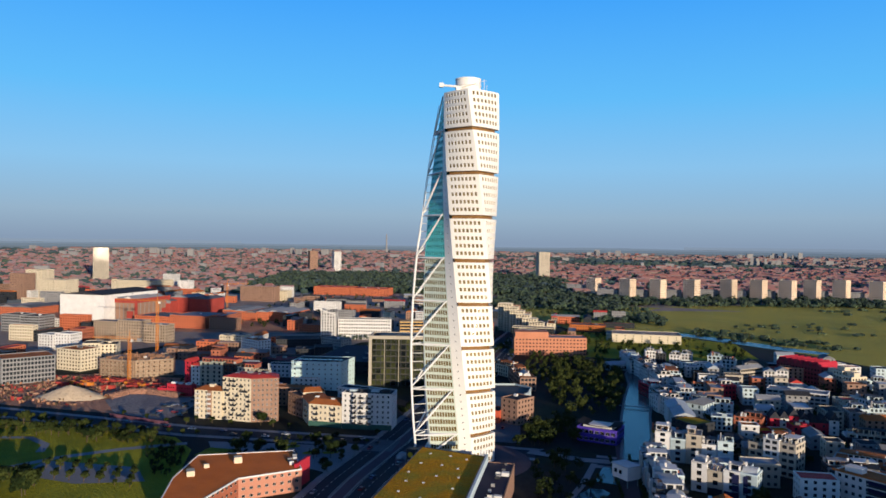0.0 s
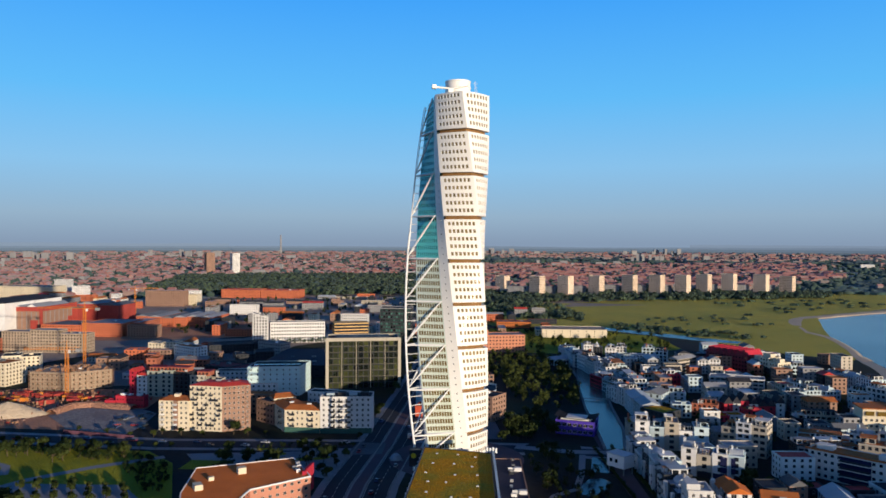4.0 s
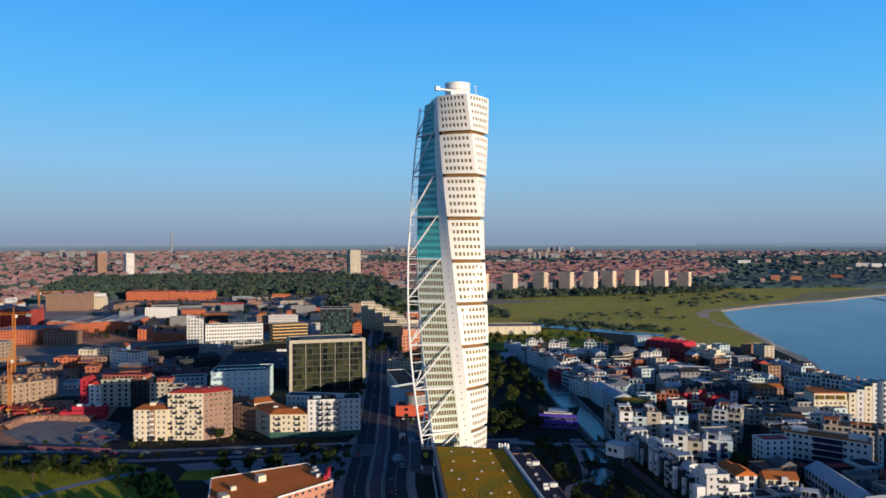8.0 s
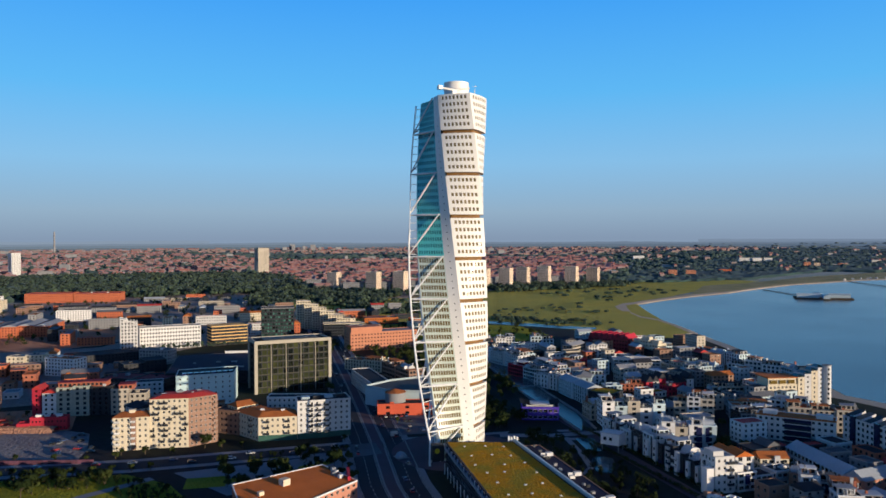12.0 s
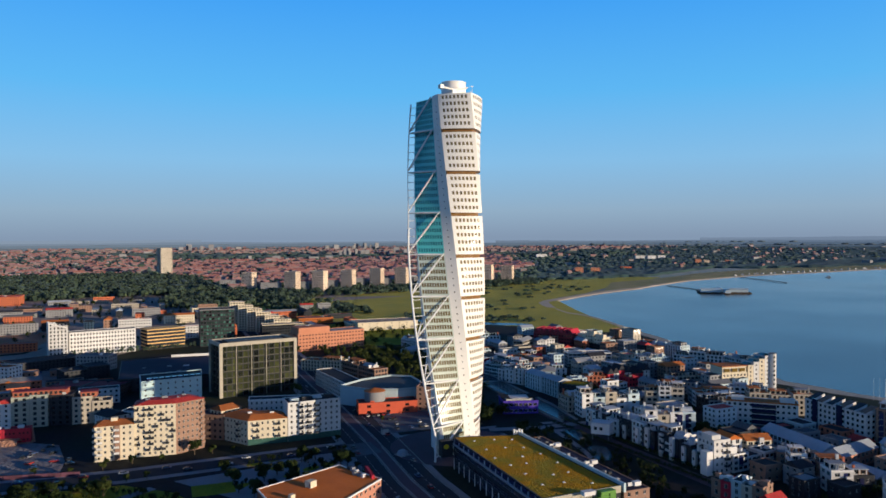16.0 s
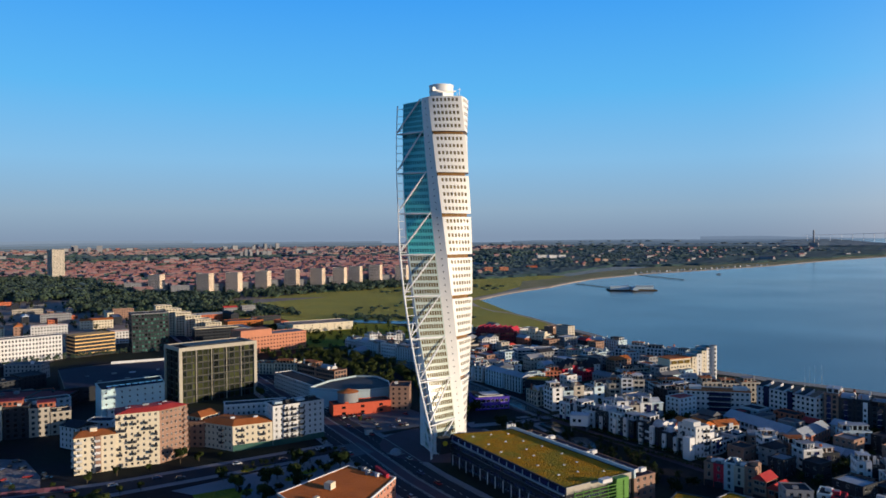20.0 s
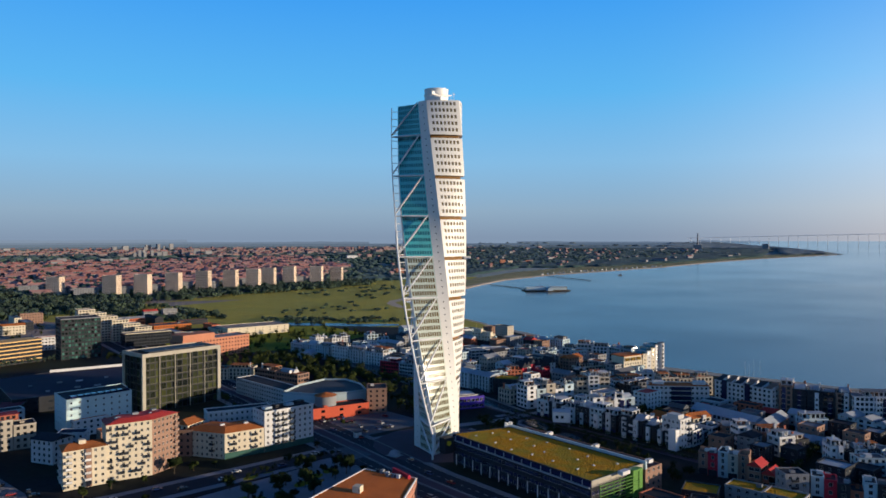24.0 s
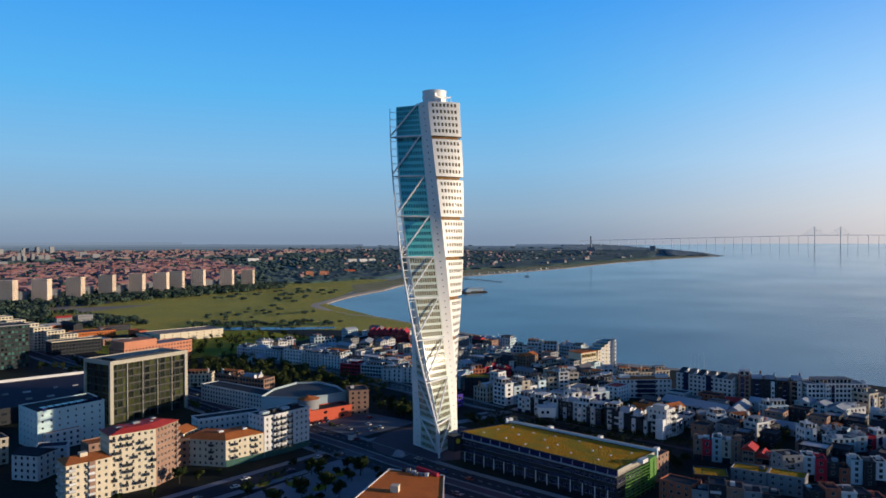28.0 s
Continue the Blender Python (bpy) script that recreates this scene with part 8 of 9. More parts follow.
KINDS = [tree_kind(1, 7.5, 6.6, 760, 0.5), tree_kind(2, 5.6, 4.8, 560, 0.44), tree_kind(3, 9.5, 8.2, 1000, 0.6), tree_kind(4, 3.8, 3.2, 380, 0.34)]
PLACED = [(-150, 560), (-158, 556), (-166, 552), (-174, 548)]
for ob, (x, y) in zip(KINDS, PLACED):
    ob.location = (x, y, 0)


def plant(x, y, kinds=(0, 1, 2), rnd=random):
    k = rnd.choice(kinds)
    s = rnd.uniform(0.8, 1.2)
    return copy_thing(KINDS[k], Matrix.LocRotScale((x, y, 0.05), Euler((0, 0, rnd.uniform(0, 6.28))), Vector((s, s, s * rnd.uniform(0.9, 1.15)))))


def grove(name, points, seed, label, size=(6, 10), mat="leaf"):
    """Trees too close to pick apart: their leaf tufts and stems in one mesh."""
    r = random.Random(seed)
    g = Geo()
    for x, y in points:
        h = r.uniform(*size)
        z0 = rise(x, y)
        g.bar((x, y, z0 - 0.2), (x, y, z0 + h * 0.5), 0.2, 1, sides=4)
        lobes = [(x + r.uniform(-1, 1) * h * 0.25, y + r.uniform(-1, 1) * h * 0.25, z0 + h * r.uniform(0.3, 0.85), h * r.uniform(0.14, 0.3)) for _ in range(7)]
        for _ in range(150):
            a, b, c, rr = r.choice(lobes)
            v = Vector((r.gauss(0, 1), r.gauss(0, 1), r.gauss(0, 1))).normalized()
            p = Vector((a, b, c)) + v * rr * r.uniform(0.6, 1.05)
            n = (v + Vector((r.uniform(-.5, .5), r.uniform(-.5, .5), r.uniform(-.2, .7)))).normalized()
            u = n.orthogonal().normalized()
            w = n.cross(u)
            s = h * 0.075 * r.uniform(0.5, 1.4)
            g.face([p + u * s, p + w * s * 0.75, p - u * s, p - w * s * 0.75])
    return tagged(new(name, g.mesh(name, [M[mat], M["trunk"]])), label, "trees", "", "stuff")


rnd = random.Random(21)
# park: woods along its edges, open lawns between
for x, y in scatter([(-262, 436), (-215, 420), (-190, 392), (-196, 372), (-232, 372), (-290, 400)], 34, 31):
    plant(x, y, (0, 1, 3), rnd)
for x, y in scatter([(-235, 360), (-182, 330), (-150, 312), (-160, 270), (-260, 280)], 60, 32):
    plant(x, y, (0, 1, 2), rnd)
grove("hedge_street", scatter([(-200, 420), (-140, 400), (-116, 372), (-104, 330), (-118, 330), (-140, 378), (-190, 400)], 150, 33), 133, "dense dark hedge along the park", (2.2, 3.8))
for i in range(7):
    for j in range(4):
        plant(-172 + i * 7.6 + j * 2.0, 348 - i * 2.2 - j * 7.0, (3,), rnd)
for k in range(17):
    plant(-250 + k * 8.3, 438 - k * 2.55 + rnd.uniform(-1, 1), (3,), rnd)
for x, y in scatter([(-232, 428), (-196, 424), (-150, 402), (-132, 386), (-165, 380), (-215, 408)], 18, 231):
    plant(x, y, (0, 1, 0), rnd)
# boulevard and cross street
for k in range(34):
    y = 205 + k * 16
    x = np.interp(y, [p[1] for p in STREET], [p[0] for p in STREET])
    for off in (-17.0, 17.0):
        if (off > 0 and 225 < y < 420) or rnd.random() < 0.25:
            continue
        plant(x + off * 0.966, y - off * 0.259, (1, 3), rnd)
for x, y in scatter([(-108, 388), (-30, 382), (-36, 342), (-52, 345), (-92, 345)], 24, 34):
    plant(x, y, (1, 3, 0), rnd)
grove("canal_trees", scatter([(95, 455), (130, 455), (160, 548), (172, 600), (188, 655), (140, 672), (112, 600), (98, 520)], 170, 35), 41, "dense dark trees by the canal", (5, 9))
grove("marsh_bushes", scatter([(150, 700), (228, 672), (330, 690), (345, 790), (300, 850), (180, 890)], 110, 135), 141, "bushes and small trees by the inlet", (4, 8))
for x, y in [(-104.5, 421), (-128, 431), (-117, 426.5), (-70, 417), (-175.6, 443.6), (-158, 435), (-144.5, 427.5), (-131, 423.5)]:
    plant(x, y, (3,), rnd)
for x, y in [(-88, 423.5), (-80, 420), (70, 385), (78, 392), (66, 400), (84, 404), (74, 412), (58, 384)]:
    plant(x, y, (1, 0), rnd)
for x, y in scatter([(140, 300), (165, 285), (160, 260), (138, 268)], 10, 36):
    plant(x, y, (1, 0), rnd)
free = lambda x, y: not any(inside((x, y), f) for f in FOOT)
grove("court_trees", scatter([(135, 375), (175, 480), (215, 640), (300, 610), (345, 540), (315, 400), (285, 345), (215, 285), (150, 300)], 120, 37, free), 42, "small dark trees in the courts", (4, 7))
grove("yard_trees", scatter([(108, 240), (130, 290), (205, 262), (200, 160), (150, 90), (80, 120), (95, 200)], 80, 137, free), 142, "small dark trees between town houses", (3, 6))
grove("garden_trees", scatter([(84, 560), (125, 560), (150, 690), (110, 700)], 60, 38), 43, "green garden trees behind the offices", (5, 8))
grove("avenue_trees", scatter([(60, 690), (90, 690), (110, 780), (50, 770)], 24, 39), 44, "green trees beside an avenue", (5, 8))
grove("hedge_park", scatter([(-300, 445), (-262, 436), (-232, 372), (-250, 300), (-420, 330), (-480, 480)], 150, 45), 46, "dense green park thicket", (6, 10))


grove("island_bushes", [(x + rnd.uniform(-3.4, 3.4), y + rnd.uniform(-2, 2)) for x, y in ISLANDS for _ in range(5)], 171, "low dark bushes on the planted islands", (1.6, 3.4))
grove("canal_bushes", scatter([(60, 376), (92, 392), (98, 440), (90, 455), (70, 420)], 46, 172), 173, "dark trees by the pavilion", (4, 8))
grove("lawn_trees", scatter([(54, 300), (60, 290), (70, 306), (84, 345), (78, 372), (66, 366)], 26, 174), 175, "dark trees on the canal lawn", (4, 7))
grove("promenade_trees", scatter([(54, 292), (38, 236), (60, 226), (76, 262), (88, 322), (76, 318)], 80, 176), 177, "dark trees between the promenade and the car park", (3, 5))
grove("promenade_hedge", [(74 + 0.235 * k + side, 160 + 1.45 * k) for k in range(140) for side in (-4.6, 5.2)], 178, "clipped dark hedge along the promenade", (1.6, 2.6))
grove("yard_shrubs", scatter([(-240, 900), (200, 860), (330, 1150), (120, 1440), (-240, 1450)], 260, 181, free), 182, "scattered trees and shrubs on the old docks", (4, 8))
PAINT = [surface("car_paint", c, 0.35, 0.04, 0.5, 3.0, bump=0.0, spec=0.6) for c in ((0.6, 0.6, 0.6), (0.05, 0.055, 0.06), (0.28, 0.29, 0.3), (0.35, 0.03, 0.03), (0.05, 0.09, 0.22))]
M["tyre"] = surface("tyre_rubber", (0.02, 0.02, 0.02), 0.9, 0.1, 1.0, 8.0)


def car_kind(paint, label):
    base = thing("car", label, "car", "parked cars")
    b = Geo()
    prof = [(-2.15, 0.35), (2.15, 0.35), (2.2, 0.75), (1.2, 0.92), (-1.95, 0.95), (-2.2, 0.8)]
    for s in (1,):
        pts0, pts1 = [(x, -0.88, z) for x, z in prof], [(x, 0.88, z) for x, z in prof]
        b.face(pts0); b.face(list(reversed(pts1)))
        for i in range(len(prof)):
            j = (i + 1) % len(prof)
            b.face([pts0[i], pts1[i], pts1[j], pts0[j]])
    part("body", b, paint, base)
    c = Geo()
    cab = [(1.2, 0.92, 0.84), (0.55, 1.42, 0.68), (-1.2, 1.45, 0.68), (-1.95, 0.95, 0.84)]
    lo, hi = [(x, -w, z) for x, z, w in cab], [(x, w, z) for x, z, w in cab]
    c.face(lo); c.face(list(reversed(hi)))
    for i in range(3):
        c.face([lo[i], hi[i], hi[i + 1], lo[i + 1]], 1 if i == 1 else 0)
    part("cabin", c, [M["glass"], paint], base)
    w = Geo()
    w.bar((0, -0.1, 0), (0, 0.1, 0), 0.32, sides=10)
    me = w.mesh("wheel", [M["tyre"]])
    for x in (-1.35, 1.35):
        for y in (-0.8, 0.8):
            part("wheel", me, None, base).location = (x, y, 0.32)
    return base


CARS = [car_kind(p, l) for p, l in zip(PAINT, ("white parked hatchback on dark asphalt", "black parked car on dark asphalt", "grey parked car on dark asphalt", "dark red parked car on asphalt", "dark blue parked car on asphalt"))]
for k, ob in enumerate(CARS):
    ob.matrix_basis = pose(22 + k * 3.1, 440.5 - k * 0.85, 0.07, 0, 0, 75)


def park_car(x, y, deg):
    return copy_thing(rnd.choice(CARS), pose(x, y, 0.1, 0, 0, deg))


for row, (x, y) in enumerate([(20, 428), (17.5, 416), (15, 406)]):
    for k in range(13):
        if rnd.random() < 0.22:
            park_car(x + 2.9 * k * 0.966, y - 2.9 * k * 0.259, 75)
for k in range(30):
    y = 215 + k * 17 + rnd.uniform(-5, 5)
    x = np.interp(y, [p[1] for p in STREET], [p[0] for p in STREET])
    off = rnd.choice((-11.5, -7.5, 7.0, 11.5))
    park_car(x + off * 0.966, y - off * 0.259, 75 if off > 0 else 255)
for k in range(16):
    x = -235 + k * 14 + rnd.uniform(-4, 4)
    y = np.interp(x, [p[0] for p in CROSS], [p[1] for p in CROSS]) + rnd.choice((-3.2, 3.2))
    park_car(x, y, -16)

for x, y in scatter([(-160, 478), (-142, 484), (-138, 452), (-146, 434), (-168, 450)], 12, 192):
    park_car(x, y, rnd.choice((-20, 70, 30)))
for x, y in scatter([(-158, 795), (-100, 782), (-78, 730), (-120, 700), (-170, 720)], 40, 91, free):
    park_car(x, y, rnd.choice((-8, 82)))
grove("slab_trees", [(-84 + 4.6 * k + rnd.uniform(-1, 1), 798 + rnd.uniform(-2, 2)) for k in range(26)], 191, "row of green trees before the white slab", (4, 7), "parkleaf")

# ---- the far town, woods and coast ----
CASTLE = [(-400, 1680), (-300, 1550), (-90, 1490), (60, 1500), (140, 1480), (330, 1560), (400, 2000), (320, 2220), (-80, 2260), (-400, 2220)]
def town(name, poly, n, seed, size, height, label, tilt=-15, roofs="farroof", walls="farwall", flat=0.3):
    """Many small houses: walls in one mesh, roofs in another."""
    rnd = random.Random(seed)
    gw, gr = Geo(), Geo()
    for x, y in scatter(poly, n, seed, lambda x, y: not inside((x, y), CASTLE) and math.hypot(x - HUB[0], y - HUB[1]) < 3650):
        L, D, H = rnd.uniform(*size), rnd.uniform(10, 14), rnd.uniform(*height)
        a = radians(tilt + rnd.choice((0, 90)) + rnd.uniform(-12, 12))
        q = rect(x, y, L, D, math.degrees(a))
        z = rise(x, y)
        k = len(gw.v)
        gw.prism(q, z - 1, z + H, 0, bottom=False)
        if rnd.random() < flat:
            continue
        hip_roof(gr, q, z + H + 0.05, rnd.uniform(2.5, 4.5))
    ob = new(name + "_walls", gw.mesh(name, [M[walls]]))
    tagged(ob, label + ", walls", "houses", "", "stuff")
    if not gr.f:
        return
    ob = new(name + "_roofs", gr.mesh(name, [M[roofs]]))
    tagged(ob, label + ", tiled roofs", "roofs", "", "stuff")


def clump(g, x, y, z, r, h, rnd):
    """A rough leafy lump: a squashed, uneven low ball."""
    n, m = 6, 3
    k = len(g.v)
    ph = rnd.random() * 6
    for j in range(m + 1):
        t = j / m
        rr = r * math.sin(math.pi * (0.18 + 0.72 * t)) * rnd.uniform(0.85, 1.15)
        for i in range(n):
            a = ph + 2 * math.pi * i / n
            s = rr * rnd.uniform(0.7, 1.25)
            g.v.append((x + s * math.cos(a), y + s * math.sin(a), z + h * t * rnd.uniform(0.9, 1.1)))
    g.v.append((x, y, z + h * 1.12))
    for j in range(m):
        for i in range(n):
            b = (i + 1) % n
            g.f.append((k + j * n + i, k + j * n + b, k + (j + 1) * n + b, k + (j + 1) * n + i)); g.i.append(0)
    for i in range(n):
        g.f.append((k + m * n + i, k + m * n + (i + 1) % n, k + (m + 1) * n)); g.i.append(0)


def woods(name, poly, n, seed, r, h, label, end=3690, mat="wood"):
    rnd = random.Random(seed)
    g = Geo()
    for x, y in scatter(poly, n, seed, lambda x, y: math.hypot(x - HUB[0], y - HUB[1]) < end):
        clump(g, x, y, rise(x, y) - 0.5, rnd.uniform(*r), rnd.uniform(*h), rnd)
    ob = new(name, g.mesh(name, [M[mat]], True))
    return tagged(ob, label, "trees", "", "stuff")


def wood_carpet(name, near, far, span, step, deep, label, mat="woodsheet"):
    """A closed canopy seen from far off: one lumpy sheet of crowns with a ragged skirt."""
    g = Geo()
    cols = int((span[1] - span[0]) / step)
    rows = int(max(table(span[0] + step * i, far) - table(span[0] + step * i, near) for i in range(cols + 1)) / deep)
    for i in range(cols + 1):
        a = span[0] + step * i
        r0, r1 = table(a, near), table(a, far)
        r0 += 45 * noise.noise(Vector((a * 1.3, 4.0, 0))) + 20 * noise.noise(Vector((a * 5.0, 8.0, 0)))
        for j in range(rows + 1):
            x, y, z = polar(a, r0 + (r1 - r0) * j / rows)
            lump = 3.4 * noise.noise(Vector((x, y, 0)) * 0.04) + 2.6 * noise.noise(Vector((x, y, 5.0)) * 0.012)
            edge = i in (0, cols) or j in (0, rows)
            g.v.append((x, y, z + (-0.6 if edge else max(-0.5, 5.5 + lump))))
    for i in range(cols):
        for j in range(rows):
            k = i * (rows + 1) + j
            g.f.append((k, k + 1, k + rows + 2, k + rows + 1)); g.i.append(0)
    return tagged(new(name, g.mesh(name, [M[mat]], True)), label, "trees", "", "stuff")


def canopy(name, poly, n, seed, r, h, label, tufts=46, mat="parkleaf"):
    """Woods near enough to show their crowns: each a loose shell of leaf tufts over a stem."""
    rnd = random.Random(seed)
    g = Geo()
    for x, y in scatter(poly, n, seed):
        rr, hh, z = rnd.uniform(*r), rnd.uniform(*h), rise(x, y)
        g.bar((x, y, z - 0.3), (x, y, z + hh * 0.6), 0.35, 1, sides=4)
        for _ in range(tufts):
            v = Vector((rnd.gauss(0, 1), rnd.gauss(0, 1), rnd.gauss(0.35, 0.8))).normalized()
            s = rnd.uniform(0.6, 1.05)
            p = Vector((x + v.x * rr * s, y + v.y * rr * s, z + hh * (0.52 + 0.46 * v.z * s)))
            m = (v + Vector((rnd.uniform(-.6, .6), rnd.uniform(-.6, .6), rnd.uniform(-.1, .6)))).normalized()
            u = m.orthogonal().normalized()
            w = m.cross(u)
            a = rr * rnd.uniform(0.22, 0.42)
            g.face([p + u * a, p + w * a * 0.8, p - u * a, p - w * a * 0.8])
    return tagged(new(name, g.mesh(name, [M[mat], M["trunk"]])), label, "trees", "", "stuff")


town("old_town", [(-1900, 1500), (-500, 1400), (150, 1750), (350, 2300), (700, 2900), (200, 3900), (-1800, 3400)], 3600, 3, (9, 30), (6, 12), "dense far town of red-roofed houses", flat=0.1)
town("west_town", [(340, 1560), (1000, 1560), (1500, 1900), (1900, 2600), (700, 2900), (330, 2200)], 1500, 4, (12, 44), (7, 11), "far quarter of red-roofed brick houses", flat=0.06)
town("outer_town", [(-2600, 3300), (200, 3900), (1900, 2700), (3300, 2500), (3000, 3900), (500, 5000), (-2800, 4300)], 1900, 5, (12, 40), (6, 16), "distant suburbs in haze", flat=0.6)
town("villa_town", [(1050, 1500), (2000, 1350), (3200, 1250), (3300, 2300), (1900, 2500)], 70, 6, (10, 24), (8, 12), "far villas among trees")
town("pale_blocks", [(-1900, 1700), (-300, 1900), (400, 2500), (1700, 2500), (2000, 3000), (0, 4200), (-2300, 3800)], 80, 19, (18, 42), (12, 24), "pale larger blocks among the roofs", flat=0.8, walls="greyconc")
for k, (x, y) in enumerate(((1730, 3560), (1010, 3760), (-640, 3520), (-1100, 3150), (1500, 3000))):
    town("estate", [(x - 190, y - 60), (x + 190, y - 60), (x + 190, y + 60), (x - 190, y + 60)], 9, 300 + k, (16, 30), (22, 40), "far pale estate of tower blocks", flat=1.0, walls="greyconc")
canopy("castle_park", CASTLE, 2100, 7, (7, 13), (10, 16), "broad dark green park woods", 34)
canopy("park_woods_south", [(130, 1150), (330, 1180), (420, 1330), (380, 1500), (200, 1480), (120, 1300)], 330, 8, (5, 9), (8, 14), "dark green trees by the meadow")
canopy("belt_trees", [(330, 1270), (620, 1270), (960, 1290), (1050, 1360), (990, 1480), (400, 1560)], 700, 9, (4, 8), (7, 13), "trees round the high-rise row")
canopy("inlet_shrubs", [(330, 870), (370, 820), (430, 745), (480, 760), (420, 860), (360, 930)], 70, 142, (2.5, 5), (2, 5), "bushes along the inlet")
wood_carpet("coast_wood", [(43, 1330), (48, 1360), (55, 1540), (58, 1800), (60, 1980), (63, 1960), (66, 2060), (68, 2080), (73.2, 2330), (77.7, 2740), (80, 2920)], [(43, 1700), (48, 2150), (52, 2900), (55, 3680), (80, 3690)], (43, 80), 0.3, 17, "closed wood behind the far coast, tinted haze-blue")
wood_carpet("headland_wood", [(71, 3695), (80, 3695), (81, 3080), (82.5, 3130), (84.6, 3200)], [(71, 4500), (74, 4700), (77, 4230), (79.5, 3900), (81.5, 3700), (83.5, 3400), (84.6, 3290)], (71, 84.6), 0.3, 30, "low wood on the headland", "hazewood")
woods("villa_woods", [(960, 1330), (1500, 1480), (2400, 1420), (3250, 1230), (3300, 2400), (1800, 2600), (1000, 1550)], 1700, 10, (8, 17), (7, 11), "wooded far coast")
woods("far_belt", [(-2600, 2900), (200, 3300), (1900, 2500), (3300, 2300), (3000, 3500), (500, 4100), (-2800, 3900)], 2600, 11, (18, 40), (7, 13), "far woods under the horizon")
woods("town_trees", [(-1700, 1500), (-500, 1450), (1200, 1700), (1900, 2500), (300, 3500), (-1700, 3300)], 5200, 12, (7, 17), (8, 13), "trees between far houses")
canopy("meadow_bushes", [(380, 920), (560, 860), (640, 1000), (480, 1010)], 22, 14, (3, 6), (2, 4), "dark bushes on the meadow")

# row of high-rise flats behind the meadow
HR = [(372, 1560, 36), (403, 1408, 42), (461, 1404, 42), (529, 1410, 42), (612, 1434, 42), (660, 1408, 43), (716, 1405, 43), (778, 1430, 43), (838, 1432, 44), (893, 1401, 43), (945, 1388, 40)]
for x, y, h in HR:
    building("high_rise", "pale yellow high-rise flats with balconies", "high-rise", rect(x, y, 17, 27, 31), h, "pinkcream", "greyroof", 12, 3.4, (2.0, 1.5), group="row of high-rise flats", single=False)
    building("low_rise", "long pale grey block beside the high-rise", "apartment house", rect(x - 30, y + 34, 40, 13, -30), 20, "greyconc", "redroof", 6, 4, (1.6, 1.3), group="row of pale blocks", single=False)
building("high_rise", "tall pale slab high-rise", "high-rise", rect(364, 2187, 36, 20, 20), 82, "beige", "greyroof", 24, 4, (2.4, 1.6), single=False)
building("high_rise", "slim brown brick high-rise over the old town", "high-rise", rect(-349, 2365, 26, 20, 28), 74, "brownbrick", "greyroof", 22, 4, (2.0, 1.5), single=False)
building("high_rise", "slim white high-rise over the old town", "high-rise", rect(-274, 2375, 24, 20, 28), 72, "plaster", "greyroof", 22, 4, (2.0, 1.5), single=False)
building("high_rise", "tall pale slab high-rise", "high-rise", rect(-760, 1760, 34, 20, 25), 84, "beige", "greyroof", 24, 4, (2.4, 1.6), single=False)

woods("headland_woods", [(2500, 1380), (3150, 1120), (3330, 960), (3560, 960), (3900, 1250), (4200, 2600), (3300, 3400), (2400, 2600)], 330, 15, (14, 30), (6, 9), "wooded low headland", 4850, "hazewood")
# grey walls mute the pale headland houses as haze would
town("headland_town", [(2300, 1180), (3100, 1020), (3900, 1500), (3300, 2300), (2300, 2000)], 34, 16, (14, 40), (8, 14), "distant pale houses on the headland", flat=0.5, walls="greyconc")
for x, y, L, h, mat in ((1331, 1527, 22, 20, "salmonbrick"), (1410, 1538, 26, 17, "salmonbrick"), (1588, 1576, 34, 14, "orangebrick"), (1995, 1607, 20, 27, "salmonbrick"), (2035, 1600, 18, 24, "pinkcream"), (2085, 1590, 46, 20, "greyconc"), (2133, 1579, 24, 22, "salmonbrick")):
    building("apartment_house", "far brick flats above the coast woods", "apartment house", rect(x, y, L, 14, -38), h, mat, "greyroof", max(3, round(h / 3)), 4, (1.8, 1.4), group="far flats by the coast", single=False)
for x, y, L in ((2085, 1925, 50), (2115, 1900, 34), (2145, 1878, 30), (1909, 2299, 44)):
    building("apartment_house", "long white flats above the coast woods", "apartment house", rect(x, y, L, 14, -30), 17 + rise(x, y), "plaster", "greyroof", 6, 4, (1.8, 1.4), group="far white flats", single=False)
building("water_works", "plain grey concrete block on the headland", "water tower", rect(3700, 1120, 34, 30, 10), 30 + rise(3700, 1120), "greyconc", "greyroof", 5, 9, (2, 1.4), single=False)
canopy("meadow_edge_trees", [(250, 1010), (330, 930), (372, 1190), (330, 1260), (240, 1200)], 120, 17, (4, 8), (5, 10), "bushy trees along the meadow")
canopy("coast_bushes", [(700, 1010), (1000, 1120), (980, 1250), (820, 1290), (640, 1240)], 34, 18, (4, 8), (2, 5), "low dark bushes behind the beach")

# power station chimney on the headland, a far mast and the long bridge over the sound
chim = thing("power_station", "distant power station with a tall chimney", "power station", "", (3560, 1420, rise(3560, 1420)))
g = Geo(); g.bar((0, 0, 0), (0, 0, 86), 5.0, r2=3.6, sides=12); part("chimney", g, M["greyconc"], chim)
g = Geo(); g.box((30, 10, 0), (70, 40, 26), 0.3); g.box((-40, -20, 0), (40, 30, 16), 0.3); part("boiler_house", g, M["greyconc"], chim)
tagged(new("far_mast", (lambda g: (g.bar((-190, 3900, rise(-190, 3900)), (-190, 3900, rise(-190, 3900) + 105), 5, r2=3), g.mesh("far_mast", [M["greyconc"]]))[1])(Geo())), "slim distant pale tower over the town", "mast")
bridge = thing("bridge", "very long bridge paled for haze, on many piers over the sea", "bridge", "", (4570, 310, 67))
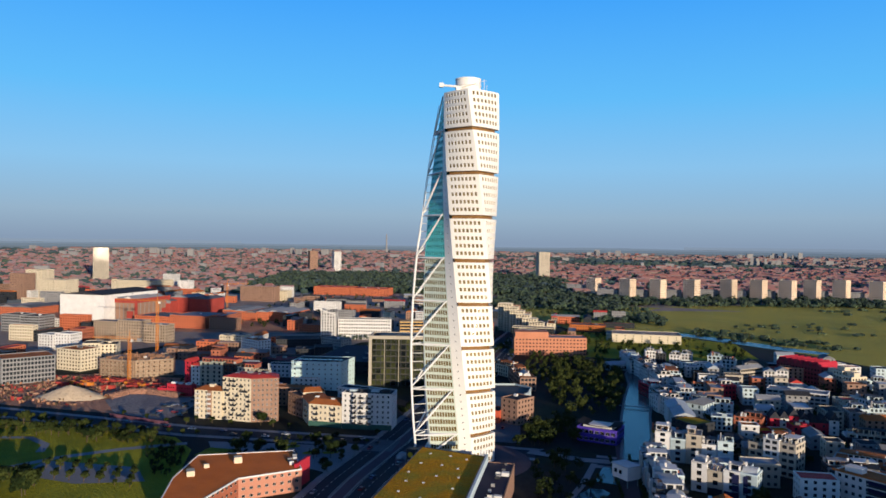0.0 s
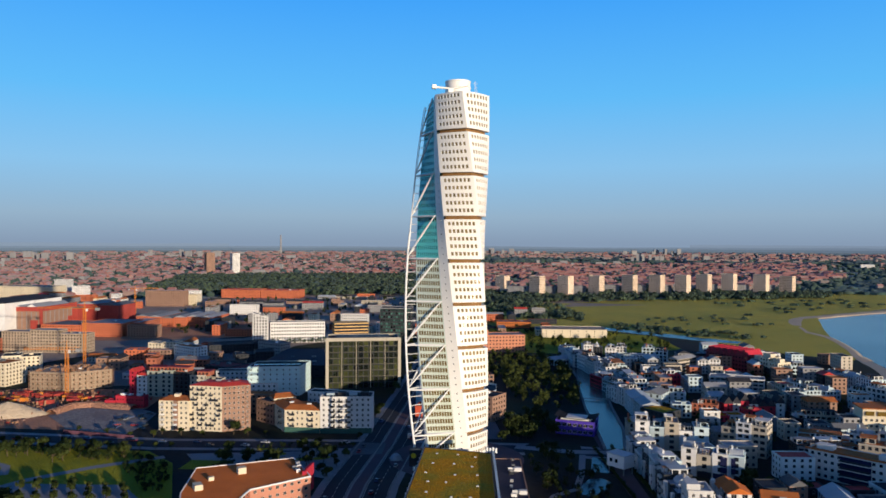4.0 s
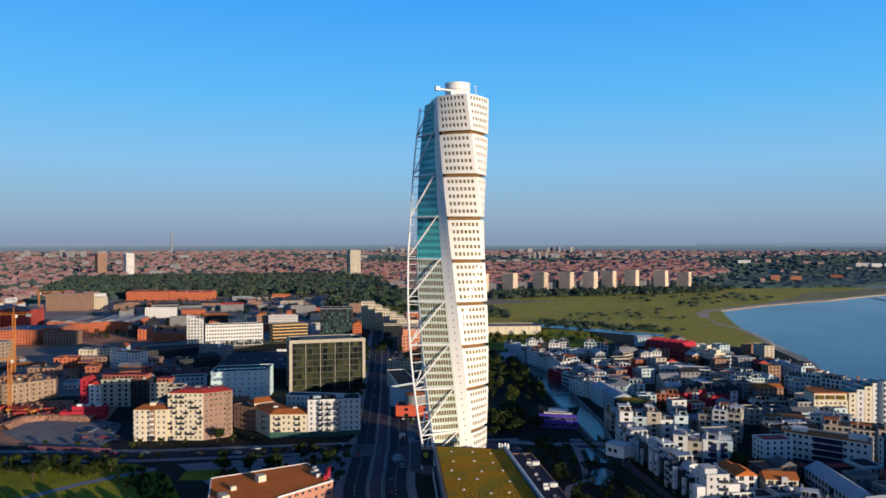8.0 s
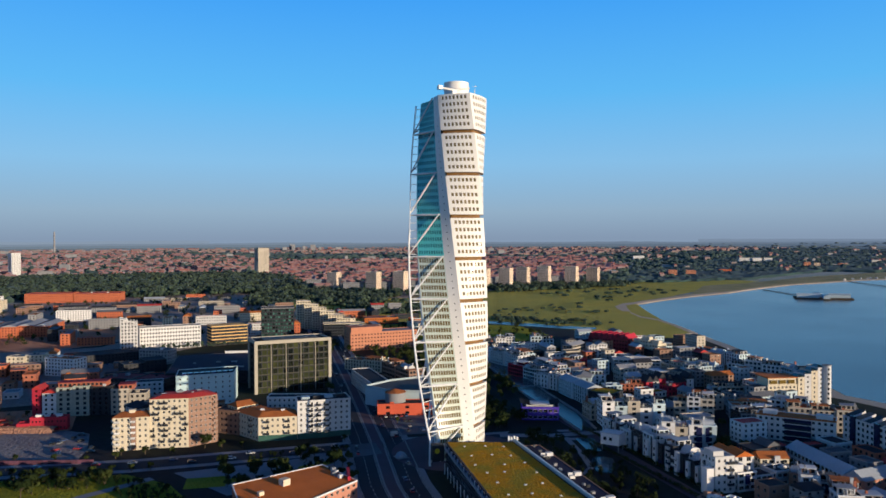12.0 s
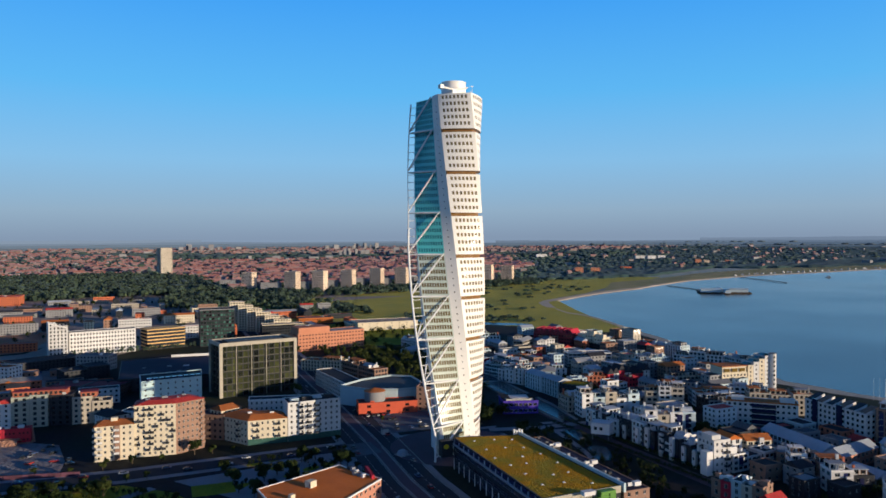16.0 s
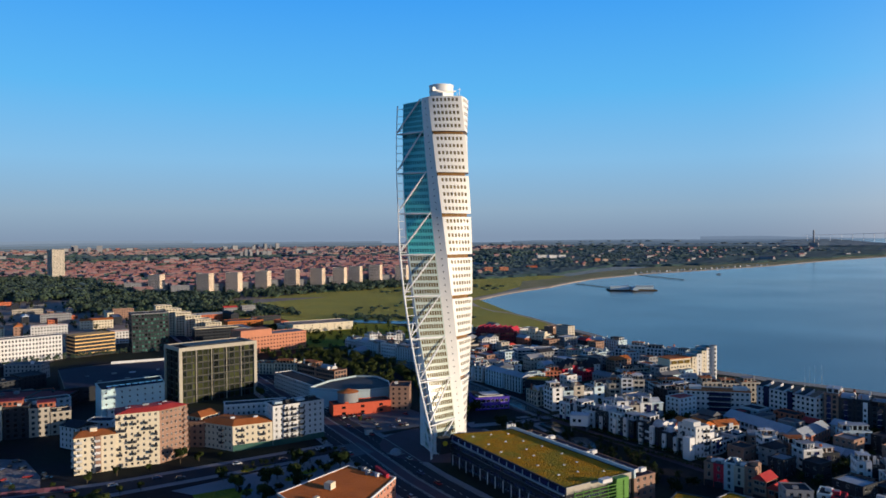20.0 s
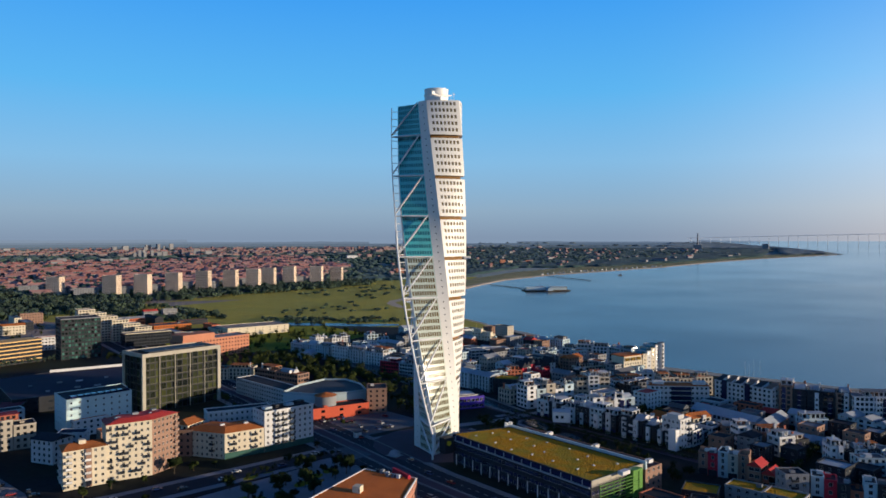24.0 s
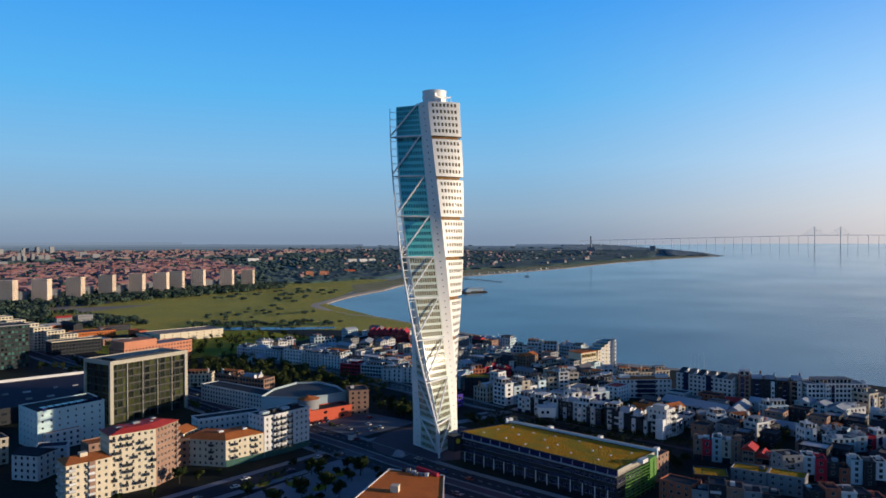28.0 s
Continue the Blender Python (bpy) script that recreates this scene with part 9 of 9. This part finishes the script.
line = [(-300, 1420, 37), (-190, 1240, 41), (-70, 860, 50), (-20, 480, 58), (5, 70, 66), (10, -65, 66.5), (0, -330, 66), (-40, -800, 56), (-150, -1500, 34)]
g = Geo()
for (x1, y1, z1), (x2, y2, z2) in zip(line, line[1:]):
    d = Vector((x2 - x1, y2 - y1)).normalized()
    n = Vector((-d.y, d.x)) * 3
    a, b, c, e = (x1 + n.x, y1 + n.y), (x1 - n.x, y1 - n.y), (x2 - n.x, y2 - n.y), (x2 + n.x, y2 + n.y)
    g.face([(*a, z1), (*b, z1), (*c, z2), (*e, z2)])
    g.face([(*b, z1 - 2.2), (*c, z2 - 2.2), (*c, z2), (*b, z1)])
    g.face([(*a, z1 - 2.2), (*e, z2 - 2.2), (*e, z2), (*a, z1)])
    g.face([(*a, z1 - 2.2), (*b, z1 - 2.2), (*c, z2 - 2.2), (*e, z2 - 2.2)])
part("deck", g, M["farsteel"], bridge)
for y in np.linspace(1400, -1450, 56):
    if -60 < y < 68:
        continue
    x = float(np.interp(-y, [-p[1] for p in line], [p[0] for p in line]))
    z = float(np.interp(-y, [-p[1] for p in line], [p[2] for p in line]))
    g = Geo(); g.box((x, float(y), -6), (1.7, 1.7, z + 3.6)); part("pier", g, M["farsteel"], bridge)
for y in (70, -65):
    for s in (-4, 4):
        g = Geo(); g.bar((7 + s, y, -6), (7 + s, y, 117), 2.6, r2=1.6); part("pylon", g, M["farsteel"], bridge)
for y, away in ((70, 1), (70, -1), (-65, 1), (-65, -1)):
    g = Geo()
    for k in range(1, 8):
        g.bar((7, y, 117 - 6 * (7 - k)), (7, y + away * k * 9.4, 66.5), 0.3, sides=4)
    part("stay_cables", g, M["farsteel"], bridge)

# blue-grey strips of the farthest land, glowing and paler in place of haze, one behind the other, all along the horizon
# behind the town
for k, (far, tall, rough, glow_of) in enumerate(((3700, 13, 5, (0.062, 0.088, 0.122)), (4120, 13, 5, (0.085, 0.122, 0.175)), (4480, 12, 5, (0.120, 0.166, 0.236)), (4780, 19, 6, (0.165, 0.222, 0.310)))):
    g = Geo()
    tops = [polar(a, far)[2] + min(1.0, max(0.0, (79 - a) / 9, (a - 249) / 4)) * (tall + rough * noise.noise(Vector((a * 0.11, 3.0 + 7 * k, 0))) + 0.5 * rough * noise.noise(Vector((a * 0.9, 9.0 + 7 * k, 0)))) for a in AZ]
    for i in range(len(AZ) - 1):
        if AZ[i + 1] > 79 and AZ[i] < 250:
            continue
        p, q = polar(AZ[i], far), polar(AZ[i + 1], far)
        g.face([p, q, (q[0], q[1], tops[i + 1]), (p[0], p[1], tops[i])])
    m = bpy.data.materials.new("hazed_distant_land")
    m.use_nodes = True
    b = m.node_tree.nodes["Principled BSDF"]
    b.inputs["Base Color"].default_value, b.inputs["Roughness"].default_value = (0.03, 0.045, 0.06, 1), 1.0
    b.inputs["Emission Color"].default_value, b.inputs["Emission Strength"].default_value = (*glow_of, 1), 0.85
    structure("backdrop_far_land", g, m, "glowing haze-coloured strip of distant land on the horizon")
